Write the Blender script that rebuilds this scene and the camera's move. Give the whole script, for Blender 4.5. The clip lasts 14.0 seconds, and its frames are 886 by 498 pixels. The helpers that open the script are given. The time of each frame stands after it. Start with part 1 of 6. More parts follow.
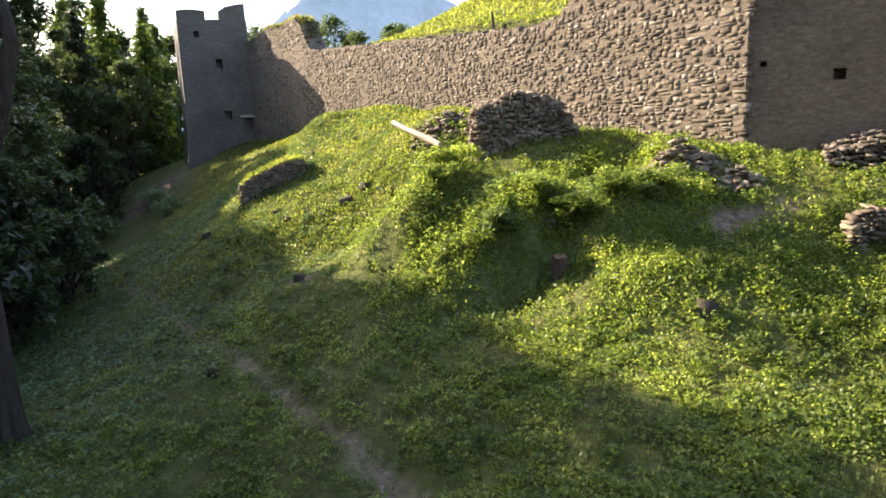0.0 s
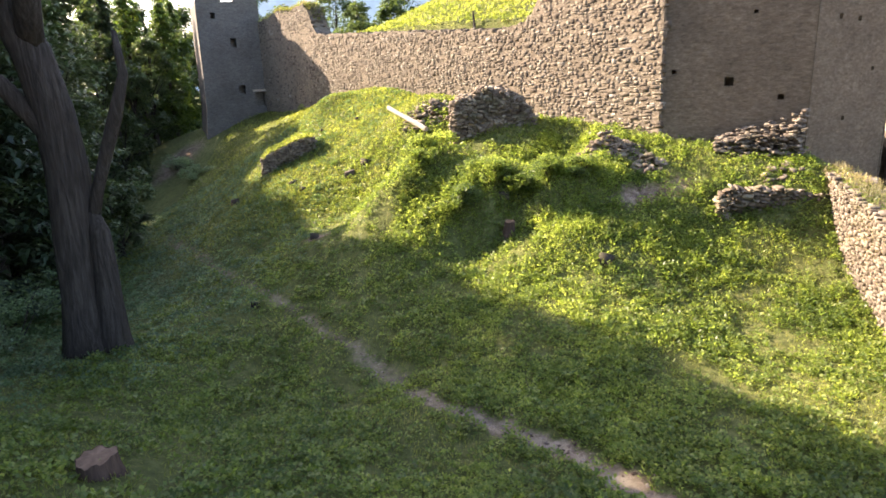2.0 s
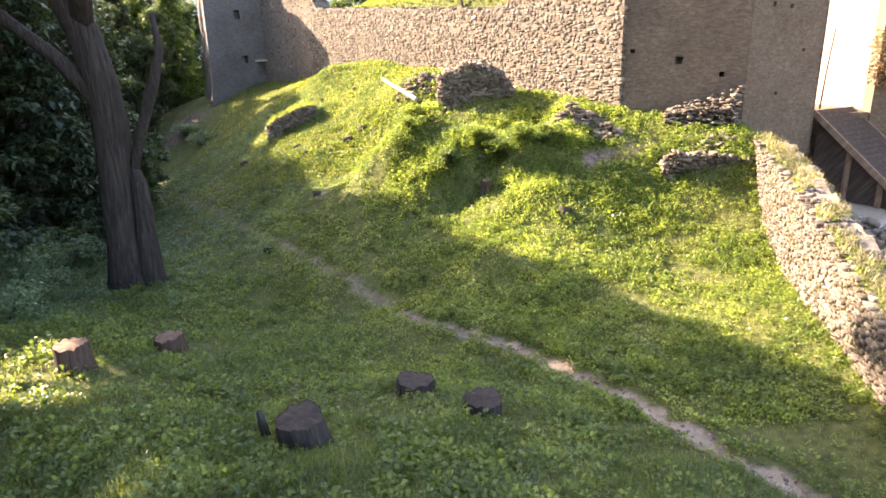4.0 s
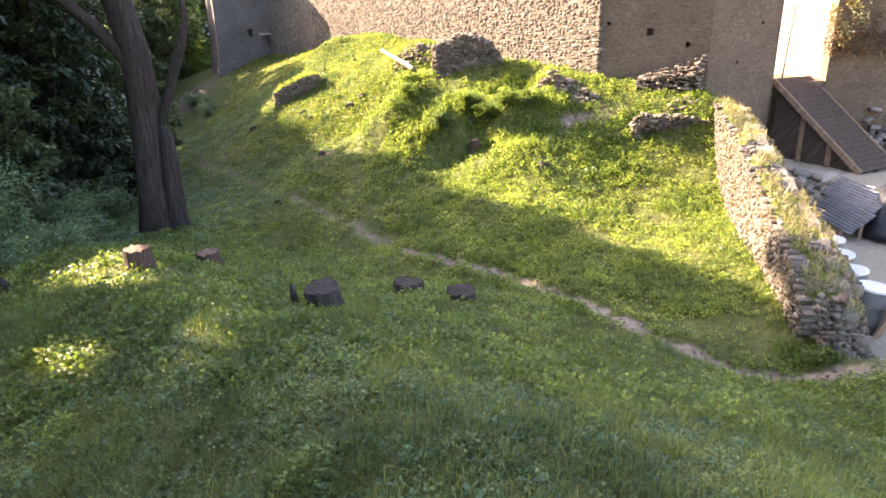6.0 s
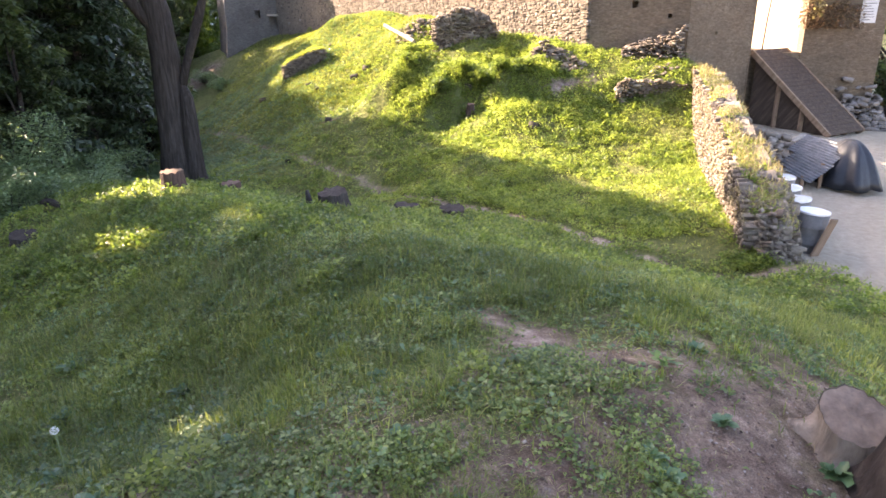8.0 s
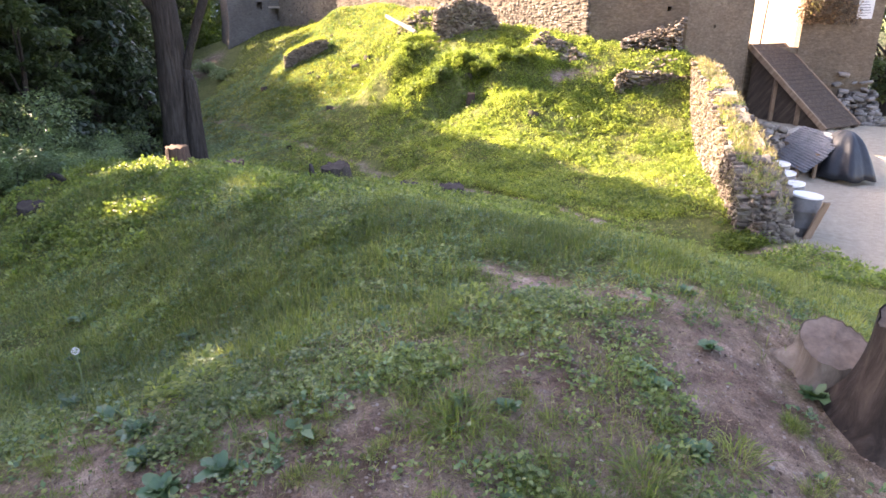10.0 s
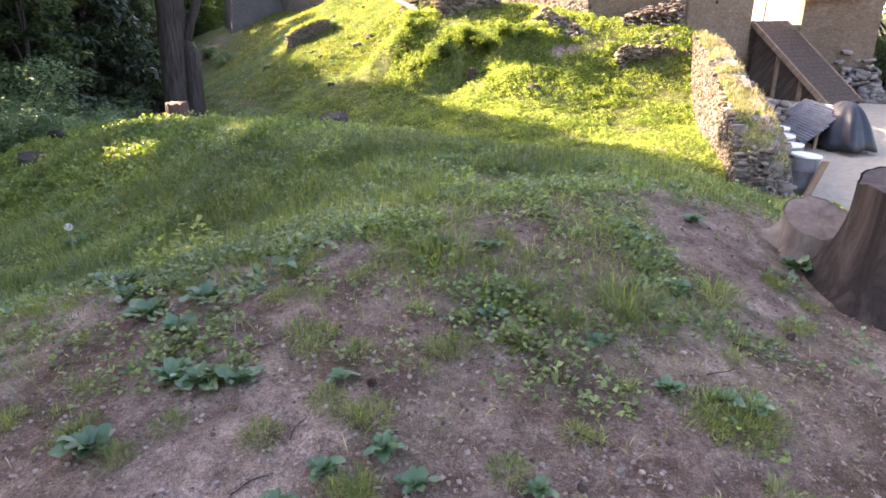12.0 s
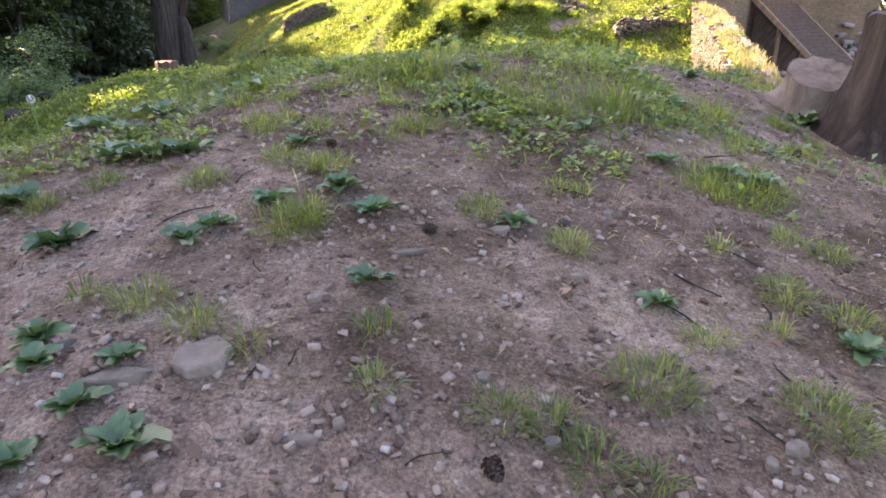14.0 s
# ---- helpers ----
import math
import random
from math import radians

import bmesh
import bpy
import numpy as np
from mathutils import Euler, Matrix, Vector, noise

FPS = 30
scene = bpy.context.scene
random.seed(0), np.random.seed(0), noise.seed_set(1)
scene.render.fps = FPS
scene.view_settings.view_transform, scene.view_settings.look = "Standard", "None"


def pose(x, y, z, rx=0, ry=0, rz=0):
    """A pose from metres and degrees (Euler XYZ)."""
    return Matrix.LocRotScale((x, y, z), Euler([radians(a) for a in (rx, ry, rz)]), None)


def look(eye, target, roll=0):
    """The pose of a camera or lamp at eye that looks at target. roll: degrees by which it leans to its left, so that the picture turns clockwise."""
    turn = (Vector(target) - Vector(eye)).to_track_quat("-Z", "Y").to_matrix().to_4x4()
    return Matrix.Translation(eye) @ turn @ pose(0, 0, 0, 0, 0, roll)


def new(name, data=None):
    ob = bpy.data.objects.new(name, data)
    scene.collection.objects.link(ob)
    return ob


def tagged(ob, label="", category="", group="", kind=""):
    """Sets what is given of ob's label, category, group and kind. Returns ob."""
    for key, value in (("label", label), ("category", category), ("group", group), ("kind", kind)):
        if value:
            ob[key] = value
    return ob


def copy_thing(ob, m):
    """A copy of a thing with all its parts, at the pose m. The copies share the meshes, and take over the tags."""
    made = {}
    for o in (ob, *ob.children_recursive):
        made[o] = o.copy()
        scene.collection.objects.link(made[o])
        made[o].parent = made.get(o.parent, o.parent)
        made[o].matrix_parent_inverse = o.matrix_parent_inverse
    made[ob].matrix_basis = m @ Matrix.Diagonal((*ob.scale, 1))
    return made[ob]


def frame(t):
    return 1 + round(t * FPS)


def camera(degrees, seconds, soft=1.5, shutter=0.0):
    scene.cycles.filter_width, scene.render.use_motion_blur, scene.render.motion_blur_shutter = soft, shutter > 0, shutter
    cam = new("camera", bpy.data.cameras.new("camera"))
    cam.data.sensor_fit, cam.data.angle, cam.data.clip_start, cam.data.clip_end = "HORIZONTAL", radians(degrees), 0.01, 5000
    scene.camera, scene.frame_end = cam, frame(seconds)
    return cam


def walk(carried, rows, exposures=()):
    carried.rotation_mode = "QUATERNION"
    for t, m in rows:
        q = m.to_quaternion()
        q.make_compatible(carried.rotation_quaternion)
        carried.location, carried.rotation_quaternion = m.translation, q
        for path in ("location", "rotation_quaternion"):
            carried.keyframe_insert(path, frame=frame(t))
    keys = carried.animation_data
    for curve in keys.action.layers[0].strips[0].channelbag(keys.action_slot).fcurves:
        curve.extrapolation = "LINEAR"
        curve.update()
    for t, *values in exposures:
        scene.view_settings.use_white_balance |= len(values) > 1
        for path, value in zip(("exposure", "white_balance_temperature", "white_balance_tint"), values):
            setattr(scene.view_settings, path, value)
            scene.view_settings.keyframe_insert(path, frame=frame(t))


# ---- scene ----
cam = camera(70.7, 14.0, 1.65)
PATH = [
    (0.0, (0.135, -0.282, 5.344), (0.107, 1.678, 4.951), -2.6),
    (0.5, (0.286, -1.116, 5.578), (0.249, 0.831, 5.124), -2.7),
    (1.0, (0.451, -2.154, 5.812), (0.41, -0.215, 5.323), -2.7),
    (1.5, (0.607, -3.167, 6.03), (0.566, -1.232, 5.527), -2.5),
    (2.0, (0.73, -4.179, 6.276), (0.692, -2.248, 5.757), -2.4),
    (2.5, (0.838, -4.962, 6.452), (0.804, -3.034, 5.919), -2.2),
    (3.0, (0.926, -5.554, 6.471), (0.895, -3.634, 5.912), -2.1),
    (5.5, (1.187, -8.594, 6.477), (1.164, -6.706, 5.818), -1.5),
    (6.0, (1.238, -9.098, 6.287), (1.215, -7.213, 5.618), -1.6),
    (6.5, (1.305, -9.732, 6.1), (1.278, -7.846, 5.435), -1.8),
    (7.0, (1.364, -10.36, 5.92), (1.332, -8.474, 5.255), -1.7),
    (7.5, (1.39, -10.735, 5.798), (1.358, -8.855, 5.116), -1.6),
    (8.0, (1.393, -10.993, 5.585), (1.362, -9.115, 4.898), -1.4),
    (10.5, (1.355, -11.33, 5.206), (1.332, -9.453, 4.515), -0.5),
    (11.0, (1.376, -11.351, 5.069), (1.352, -9.482, 4.357), -0.4),
    (11.5, (1.408, -11.507, 4.84), (1.38, -9.633, 4.142), -0.3),
    (12.0, (1.455, -11.627, 4.588), (1.42, -9.754, 3.888), -0.5),
    (12.5, (1.495, -11.69, 4.376), (1.451, -9.82, 3.669), -0.6),
    (13.0, (1.526, -11.714, 4.148), (1.48, -9.843, 3.444), -0.8),
    (13.5, (1.544, -11.72, 3.963), (1.499, -9.849, 3.259), -0.9),
    (14.0, (1.553, -11.7, 3.764), (1.511, -9.826, 3.067), -1.2),
]
walk(cam, [(t, look(eye, at, roll)) for t, eye, at, roll in PATH], [(0.0, 2.12, 6500, 15), (1.5, 2.4, 6600, 17), (3.0, 2.85, 6800, 21), (5.5, 3.08, 6900, 24), (8.0, 3.15, 6900, 26), (10.5, 3.25, 6900, 29), (12.0, 3.25, 6800, 29), (14.0, 3.25, 7100, 28)])
# ---- world, sun, exposure ----
SUN_AZ, SUN_EL = 149.0, 28.0          # degrees; azimuth counted from +x towards +y
world = bpy.data.worlds.new("world")
scene.world = world
world.use_nodes = True
wn = world.node_tree
sky = wn.nodes.new("ShaderNodeTexSky")
sky.sky_type = "NISHITA"
sky.sun_disc = False
sky.sun_elevation = radians(SUN_EL)
sky.sun_rotation = radians(90 - SUN_AZ)
sky.air_density, sky.dust_density = 1.0, 2.5
wn.nodes["Background"].inputs["Strength"].default_value = 0.115
wn.links.new(sky.outputs[0], wn.nodes["Background"].inputs["Color"])
sun = new("sun", bpy.data.lights.new("sun", "SUN"))
sun.data.energy, sun.data.angle, sun.data.color = 5.0, radians(0.6), (1.0, 0.86, 0.64)
sun.matrix_world = look((0, 0, 30), (-math.cos(radians(SUN_AZ)) * math.cos(radians(SUN_EL)), -math.sin(radians(SUN_AZ)) * math.cos(radians(SUN_EL)), 30 - math.sin(radians(SUN_EL))))

# ---- materials ----


class Nodes:
    """A small wrapper round a material's node tree."""

    def __init__(self, name, rough=0.9, spec=0.3):
        self.mat = bpy.data.materials.new(name)
        self.mat.use_nodes = True
        self.t = self.mat.node_tree
        self.b = self.t.nodes["Principled BSDF"]
        self.b.inputs["Roughness"].default_value = rough
        self.b.inputs["Specular IOR Level"].default_value = spec
        self.co = self.add("ShaderNodeTexCoord").outputs["Object"]
        self.world = self.add("ShaderNodeNewGeometry").outputs["Position"]

    def add(self, kind):
        return self.t.nodes.new(kind)

    def link(self, a, b):
        self.t.links.new(a, b)

    def noise(self, scale, detail=5, rough=0.6, co=None, distort=0.0):
        n = self.add("ShaderNodeTexNoise")
        n.inputs["Scale"].default_value, n.inputs["Detail"].default_value = scale, detail
        n.inputs["Roughness"].default_value, n.inputs["Distortion"].default_value = rough, distort
        self.link(co or self.world, n.inputs["Vector"])
        return n.outputs["Fac"]

    def ramp(self, fac, stops):
        n = self.add("ShaderNodeValToRGB")
        e = n.color_ramp.elements
        while len(e) < len(stops):
            e.new(0.5)
        for el, (p, c) in zip(e, stops):
            el.position, el.color = p, (*c, 1) if len(c) == 3 else c
        self.link(fac, n.inputs["Fac"])
        return n.outputs["Color"]

    def mix(self, fac, a, b, mode="MIX"):
        n = self.add("ShaderNodeMix")
        n.data_type, n.blend_type = "RGBA", mode
        for sock, v in ((n.inputs[0], fac), (n.inputs[6], a), (n.inputs[7], b)):
            if isinstance(v, (int, float)):
                sock.default_value = v
            elif isinstance(v, tuple):
                sock.default_value = (*v, 1)
            else:
                self.link(v, sock)
        return n.outputs[2]

    def math(self, op, a, b=0.0):
        n = self.add("ShaderNodeMath")
        n.operation = op
        for sock, v in zip(n.inputs, (a, b)):
            if isinstance(v, (int, float)):
                sock.default_value = v
            else:
                self.link(v, sock)
        return n.outputs[0]

    def attr(self, name):
        n = self.add("ShaderNodeAttribute")
        n.attribute_name = name
        return n.outputs["Fac"]

    def colour(self, c):
        self.link(c, self.b.inputs["Base Color"])
        return self

    def bump(self, height, strength=0.5, dist=0.02):
        n = self.add("ShaderNodeBump")
        n.inputs["Strength"].default_value, n.inputs["Distance"].default_value = strength, dist
        self.link(height, n.inputs["Height"])
        self.link(n.outputs[0], self.b.inputs["Normal"])
        return self

    def rough(self, fac, lo, hi):
        n = self.add("ShaderNodeMapRange")
        n.inputs["To Min"].default_value, n.inputs["To Max"].default_value = lo, hi
        self.link(fac, n.inputs["Value"])
        self.link(n.outputs[0], self.b.inputs["Roughness"])
        return self


def leaf_material(name, dark, mid, light, glow=0.45, patch=0.8):
    """Thin green blades: varied by piece and in broad patches, letting some light through."""
    n = Nodes(name, 0.42, 0.5)
    rnd = n.add("ShaderNodeNewGeometry").outputs["Random Per Island"]
    c = n.ramp(rnd, [(0.0, dark), (0.55, mid), (1.0, light)])
    big = n.ramp(n.noise(patch, 3), [(0.35, (0.62, 0.68, 0.6)), (0.65, (1.25, 1.2, 1.0))])
    c = n.mix(1.0, c, big, "MULTIPLY")
    n.colour(c)
    tr = n.add("ShaderNodeBsdfTranslucent")
    n.link(n.mix(1.0, c, (1.5, 1.5, 0.72), "MULTIPLY"), tr.inputs["Color"])
    ms = n.add("ShaderNodeMixShader")
    ms.inputs[0].default_value = glow
    n.link(n.b.outputs[0], ms.inputs[1])
    n.link(tr.outputs[0], ms.inputs[2])
    n.link(ms.outputs[0], n.t.nodes["Material Output"].inputs["Surface"])
    return n.mat


def stone_material(name, stops, island=True, moss=0.0, patch=1.3):
    n = Nodes(name, 0.93, 0.2)
    rnd = n.add("ShaderNodeNewGeometry").outputs["Random Per Island"] if island else n.add("ShaderNodeObjectInfo").outputs["Random"]
    c = n.ramp(rnd, stops)
    fine = n.noise(38, 6, 0.65)
    c = n.mix(0.55, c, n.ramp(fine, [(0.3, (0.42, 0.4, 0.37)), (0.7, (1.0, 1.0, 1.0))]), "MULTIPLY")
    c = n.mix(0.5, c, n.ramp(n.noise(patch, 4), [(0.35, (0.6, 0.58, 0.56)), (0.65, (1.0, 0.98, 0.94))]), "MULTIPLY")
    if moss:
        c = n.mix(n.math("MULTIPLY", n.ramp(n.noise(2.2, 5), [(0.5, (0, 0, 0)), (0.68, (1, 1, 1))]), moss), c, (0.1, 0.12, 0.045))
    n.colour(c).bump(n.noise(24, 7, 0.7), 0.7, 0.03)
    return n.mat


def ground_material():
    n = Nodes("ground_cover", 0.97, 0.12)
    fine, mid, broad = n.noise(55, 6, 0.7), n.noise(7, 5), n.noise(0.7, 4)
    soil = n.ramp(mid, [(0.25, (0.165, 0.12, 0.096)), (0.5, (0.37, 0.285, 0.236)), (0.75, (0.6, 0.5, 0.43))])
    soil = n.mix(0.6, soil, n.ramp(fine, [(0.32, (0.3, 0.28, 0.27)), (0.66, (1.2, 1.18, 1.16))]), "MULTIPLY")
    speck = n.add("ShaderNodeTexVoronoi")
    speck.inputs["Scale"].default_value = 42
    n.link(n.world, speck.inputs["Vector"])
    soil = n.mix(n.ramp(speck.outputs["Distance"], [(0.1, (0.5, 0.5, 0.5)), (0.2, (0, 0, 0))]), soil, (0.4, 0.36, 0.33))
    soil = n.mix(n.ramp(n.noise(1.7, 7, 0.75), [(0.46, (0, 0, 0)), (0.66, (0.7, 0.7, 0.7))]), soil, n.mix(0.6, (0.17, 0.145, 0.075), n.ramp(fine, [(0.3, (0.4, 0.4, 0.4)), (0.7, (1.3, 1.3, 1.3))]), "MULTIPLY"))
    soil = n.mix(0.75, soil, n.ramp(n.noise(140, 3, 0.6), [(0.36, (0.45, 0.43, 0.42)), (0.62, (1.15, 1.14, 1.12))]), "MULTIPLY")
    soil = n.mix(0.85, soil, n.ramp(n.noise(2.6, 6, 0.7), [(0.36, (0.62, 0.58, 0.55)), (0.52, (1.0, 0.97, 0.94)), (0.66, (1.35, 1.31, 1.27))]), "MULTIPLY")
    soil = n.mix(0.8, soil, n.ramp(n.noise(0.9, 5, 0.65, distort=0.5), [(0.38, (0.6, 0.53, 0.48)), (0.5, (0.92, 0.89, 0.86)), (0.63, (1.3, 1.29, 1.28))]), "MULTIPLY")
    turf = n.ramp(mid, [(0.25, (0.068, 0.08, 0.03)), (0.5, (0.15, 0.165, 0.06)), (0.78, (0.25, 0.235, 0.105))])
    turf = n.mix(0.5, turf, n.ramp(fine, [(0.3, (0.4, 0.42, 0.35)), (0.7, (1.2, 1.2, 1.0))]), "MULTIPLY")
    turf = n.mix(0.5, turf, n.ramp(broad, [(0.35, (0.6, 0.62, 0.55)), (0.65, (1.15, 1.1, 1.0))]), "MULTIPLY")
    dust = n.ramp(mid, [(0.25, (0.4, 0.33, 0.24)), (0.75, (0.56, 0.475, 0.36))])
    dust = n.mix(0.45, dust, n.ramp(fine, [(0.3, (0.55, 0.53, 0.5)), (0.7, (1.05, 1.05, 1.05))]), "MULTIPLY")
    edge = n.math("ADD", n.attr("bare"), n.math("MULTIPLY", n.math("SUBTRACT", n.noise(11, 6, 0.7), 0.5), 1.3))
    c = n.mix(n.ramp(edge, [(0.25, (0, 0, 0)), (0.62, (1, 1, 1))]), turf, soil)
    c = n.mix(n.attr("court"), c, dust)
    n.colour(c)
    h = n.math("ADD", n.math("ADD", n.math("MULTIPLY", fine, 0.6), mid), n.math("ADD", n.math("MULTIPLY", n.noise(160, 4, 0.7), 0.25), n.math("MULTIPLY", n.noise(24, 4, 0.6), 0.8)))
    n.bump(h, 1.0, 0.06)
    return n.mat


def plain_material(name, base, rough=0.7, var=0.35, scale=9.0, metal=0.0, bump=0.25, co=None, spec=0.3):
    """One base colour with grain and blotches."""
    n = Nodes(name, rough, spec)
    n.b.inputs["Metallic"].default_value = metal
    lo, hi = tuple(v * (1 - var) for v in base), tuple(min(1, v * (1 + var * 0.6)) for v in base)
    c = n.ramp(n.noise(scale, 6, 0.65), [(0.3, lo), (0.7, hi)])
    c = n.mix(0.5, c, n.ramp(n.noise(scale * 6, 4), [(0.3, (0.7, 0.7, 0.7)), (0.7, (1.0, 1.0, 1.0))]), "MULTIPLY")
    n.colour(c).bump(n.noise(scale * 4, 6), bump, 0.02)
    return n.mat


def grain_material(name, stops, stretch=(1, 1, 0.08), scale=14.0, bump=0.7, dist=0.03):
    """Bark, timber: noise drawn out along the object's z."""
    n = Nodes(name, 0.9, 0.2)
    m = n.add("ShaderNodeMapping")
    m.inputs["Scale"].default_value = stretch
    n.link(n.co, m.inputs["Vector"])
    f = n.noise(scale, 7, 0.7, m.outputs[0], 0.6)
    c = n.ramp(f, stops)
    c = n.mix(0.5, c, n.ramp(n.noise(3, 4, co=n.co), [(0.3, (0.6, 0.6, 0.6)), (0.7, (1, 1, 1))]), "MULTIPLY")
    n.colour(c).bump(f, bump, dist)
    return n.mat


GROUND = ground_material()
GRASS = leaf_material("meadow_grass", (0.1, 0.125, 0.034), (0.185, 0.22, 0.062), (0.3, 0.3, 0.125), 0.62)
HERB = leaf_material("low_herb_leaf", (0.09, 0.135, 0.042), (0.17, 0.23, 0.07), (0.29, 0.33, 0.135), 0.62)
# bluer than HERB: the blue of open shade is put into the leaf
SHADE_HERB = leaf_material("shade_herb_leaf", (0.052, 0.098, 0.052), (0.115, 0.19, 0.095), (0.195, 0.275, 0.155), 0.45)
DRY = leaf_material("dry_grass", (0.16, 0.13, 0.075), (0.26, 0.22, 0.13), (0.4, 0.35, 0.22), 0.3)
FOLIAGE = leaf_material("tree_leaf", (0.045, 0.07, 0.036), (0.08, 0.115, 0.06), (0.12, 0.155, 0.085), 0.45)
NEEDLE = leaf_material("conifer_needle", (0.028, 0.048, 0.028), (0.045, 0.07, 0.04), (0.07, 0.1, 0.055), 0.25)
LARCH = leaf_material("larch_needle", (0.05, 0.09, 0.02), (0.09, 0.14, 0.03), (0.15, 0.2, 0.05), 0.4)
COLT = leaf_material("broad_rosette_leaf", (0.024, 0.054, 0.028), (0.044, 0.09, 0.045), (0.085, 0.15, 0.075), 0.22)
STONE_P = stone_material("rubble_stone_piece", [(0.0, (0.17, 0.14, 0.11)), (0.4, (0.26, 0.22, 0.175)), (0.75, (0.33, 0.285, 0.23)), (1.0, (0.43, 0.385, 0.32))], False, 0.0)
DRYSTONE = stone_material("dry_stone", [(0.0, (0.12, 0.092, 0.07)), (0.5, (0.22, 0.175, 0.135)), (1.0, (0.37, 0.31, 0.24))], False, 0.3)
DRYSTONE_J = stone_material("dry_stone_joined", [(0.0, (0.12, 0.092, 0.07)), (0.5, (0.22, 0.175, 0.135)), (1.0, (0.37, 0.31, 0.24))], True, 0.3)
GREYSTONE = stone_material("grey_stone", [(0.0, (0.15, 0.135, 0.122)), (0.5, (0.225, 0.205, 0.185)), (1.0, (0.32, 0.295, 0.27))], False, 0.0)
MORTAR = plain_material("wall_mortar", (0.25, 0.208, 0.162), 0.95, 0.5, 9, bump=1.0)


def masonry_material(name, lo, mid, hi):
    """Worn small-stone masonry flush with its mortar: flat-lying lumps and broad stains."""
    n = Nodes(name, 0.95, 0.15)
    m = n.add("ShaderNodeMapping")
    m.inputs["Scale"].default_value = (1, 1, 2.1)
    n.link(n.world, m.inputs["Vector"])
    v = n.add("ShaderNodeTexVoronoi")
    v.inputs["Scale"].default_value = 4.6
    v.inputs["Randomness"].default_value = 1.0
    n.link(m.outputs[0], v.inputs["Vector"])
    lump = n.noise(7, 6, 0.7, m.outputs[0], 0.4)
    c = n.ramp(lump, [(0.28, lo), (0.5, mid), (0.74, hi)])
    c = n.mix(0.22, c, n.ramp(v.outputs["Color"], [(0.2, (0.55, 0.53, 0.5)), (0.8, (1.2, 1.16, 1.1))]), "MULTIPLY")
    c = n.mix(0.6, c, n.ramp(n.noise(0.8, 5), [(0.35, (0.68, 0.66, 0.63)), (0.65, (1.05, 1.02, 0.98))]), "MULTIPLY")
    n.colour(c).bump(n.math("ADD", lump, n.math("MULTIPLY", v.outputs["Distance"], -0.5)), 0.7, 0.035)
    return n.mat


# tones follow the light: paler on the sunlit wall, darker on the shaded ones
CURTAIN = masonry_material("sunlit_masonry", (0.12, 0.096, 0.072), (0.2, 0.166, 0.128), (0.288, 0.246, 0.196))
OLDPLASTER = masonry_material("weathered_shaded_masonry", (0.09, 0.069, 0.048), (0.15, 0.118, 0.084), (0.215, 0.174, 0.129))
TOWERSTONE = masonry_material("tower_masonry", (0.1, 0.09, 0.082), (0.145, 0.135, 0.125), (0.19, 0.178, 0.165))
BARK = grain_material("bark", [(0.3, (0.02, 0.016, 0.013)), (0.5, (0.046, 0.037, 0.031)), (0.72, (0.09, 0.075, 0.063))], scale=16, bump=1.0, dist=0.06)
DARKBARK = grain_material("dark_bark", [(0.3, (0.025, 0.021, 0.019)), (0.5, (0.06, 0.05, 0.043)), (0.72, (0.13, 0.11, 0.095))], scale=18, bump=1.0, dist=0.04)
CUTWOOD = plain_material("cut_wood", (0.2, 0.12, 0.075), 0.85, 0.4, 12)
OLDCUT = plain_material("grey_cut_wood", (0.06, 0.044, 0.033), 0.9, 0.45, 14)
DUSTYCUT = plain_material("dusty_cut_wood", (0.17, 0.128, 0.098), 0.9, 0.45, 9)
PALEWOOD = grain_material("pale_beam", [(0.3, (0.2, 0.17, 0.135)), (0.6, (0.4, 0.36, 0.3)), (0.8, (0.52, 0.48, 0.42))], scale=10, bump=0.3)
PLANK = grain_material("plank", [(0.3, (0.15, 0.1, 0.065)), (0.55, (0.26, 0.18, 0.12)), (0.75, (0.36, 0.27, 0.19))], scale=10, bump=0.4)
WHITE = plain_material("white_plastic", (0.74, 0.72, 0.67), 0.5, 0.12, 5, bump=0.05)
TARP = plain_material("black_tarpaulin", (0.018, 0.02, 0.024), 0.45, 0.4, 4, bump=0.3)
ZINC = plain_material("corrugated_zinc", (0.2, 0.215, 0.23), 0.55, 0.35, 5, metal=0.4, bump=0.1)
SIGNBOARD = plain_material("sign_board", (0.62, 0.61, 0.58), 0.6, 0.1, 5, bump=0.02)
PRINT = plain_material("sign_print", (0.12, 0.12, 0.12), 0.7, 0.2, 5, bump=0.02)
LIMEWASH = plain_material("pale_plaster", (0.46, 0.39, 0.31), 0.95, 0.35, 1.6, bump=0.5)
CONE = plain_material("pine_cone_scale", (0.07, 0.045, 0.035), 0.8, 0.4, 40, bump=0.3)
SEED = plain_material("seed_head", (0.6, 0.6, 0.56), 0.9, 0.1, 60, bump=0.2)
STEM = plain_material("green_stem", (0.13, 0.17, 0.07), 0.6, 0.2, 30, bump=0.1)
DEADLEAF = leaf_material("dead_leaf", (0.09, 0.05, 0.03), (0.17, 0.1, 0.065), (0.28, 0.19, 0.13), 0.15)
# pale blue-grey: the distance haze is mixed into the hills' base colour
HAZED_HILLWOOD = plain_material("hazed_far_wood", (0.62, 0.68, 0.7), 0.95, 0.15, 0.02, bump=0.3)
DARKPLANK = grain_material("dark_plank", [(0.3, (0.045, 0.032, 0.024)), (0.55, (0.085, 0.062, 0.046)), (0.75, (0.14, 0.105, 0.08))], scale=10, bump=0.4)
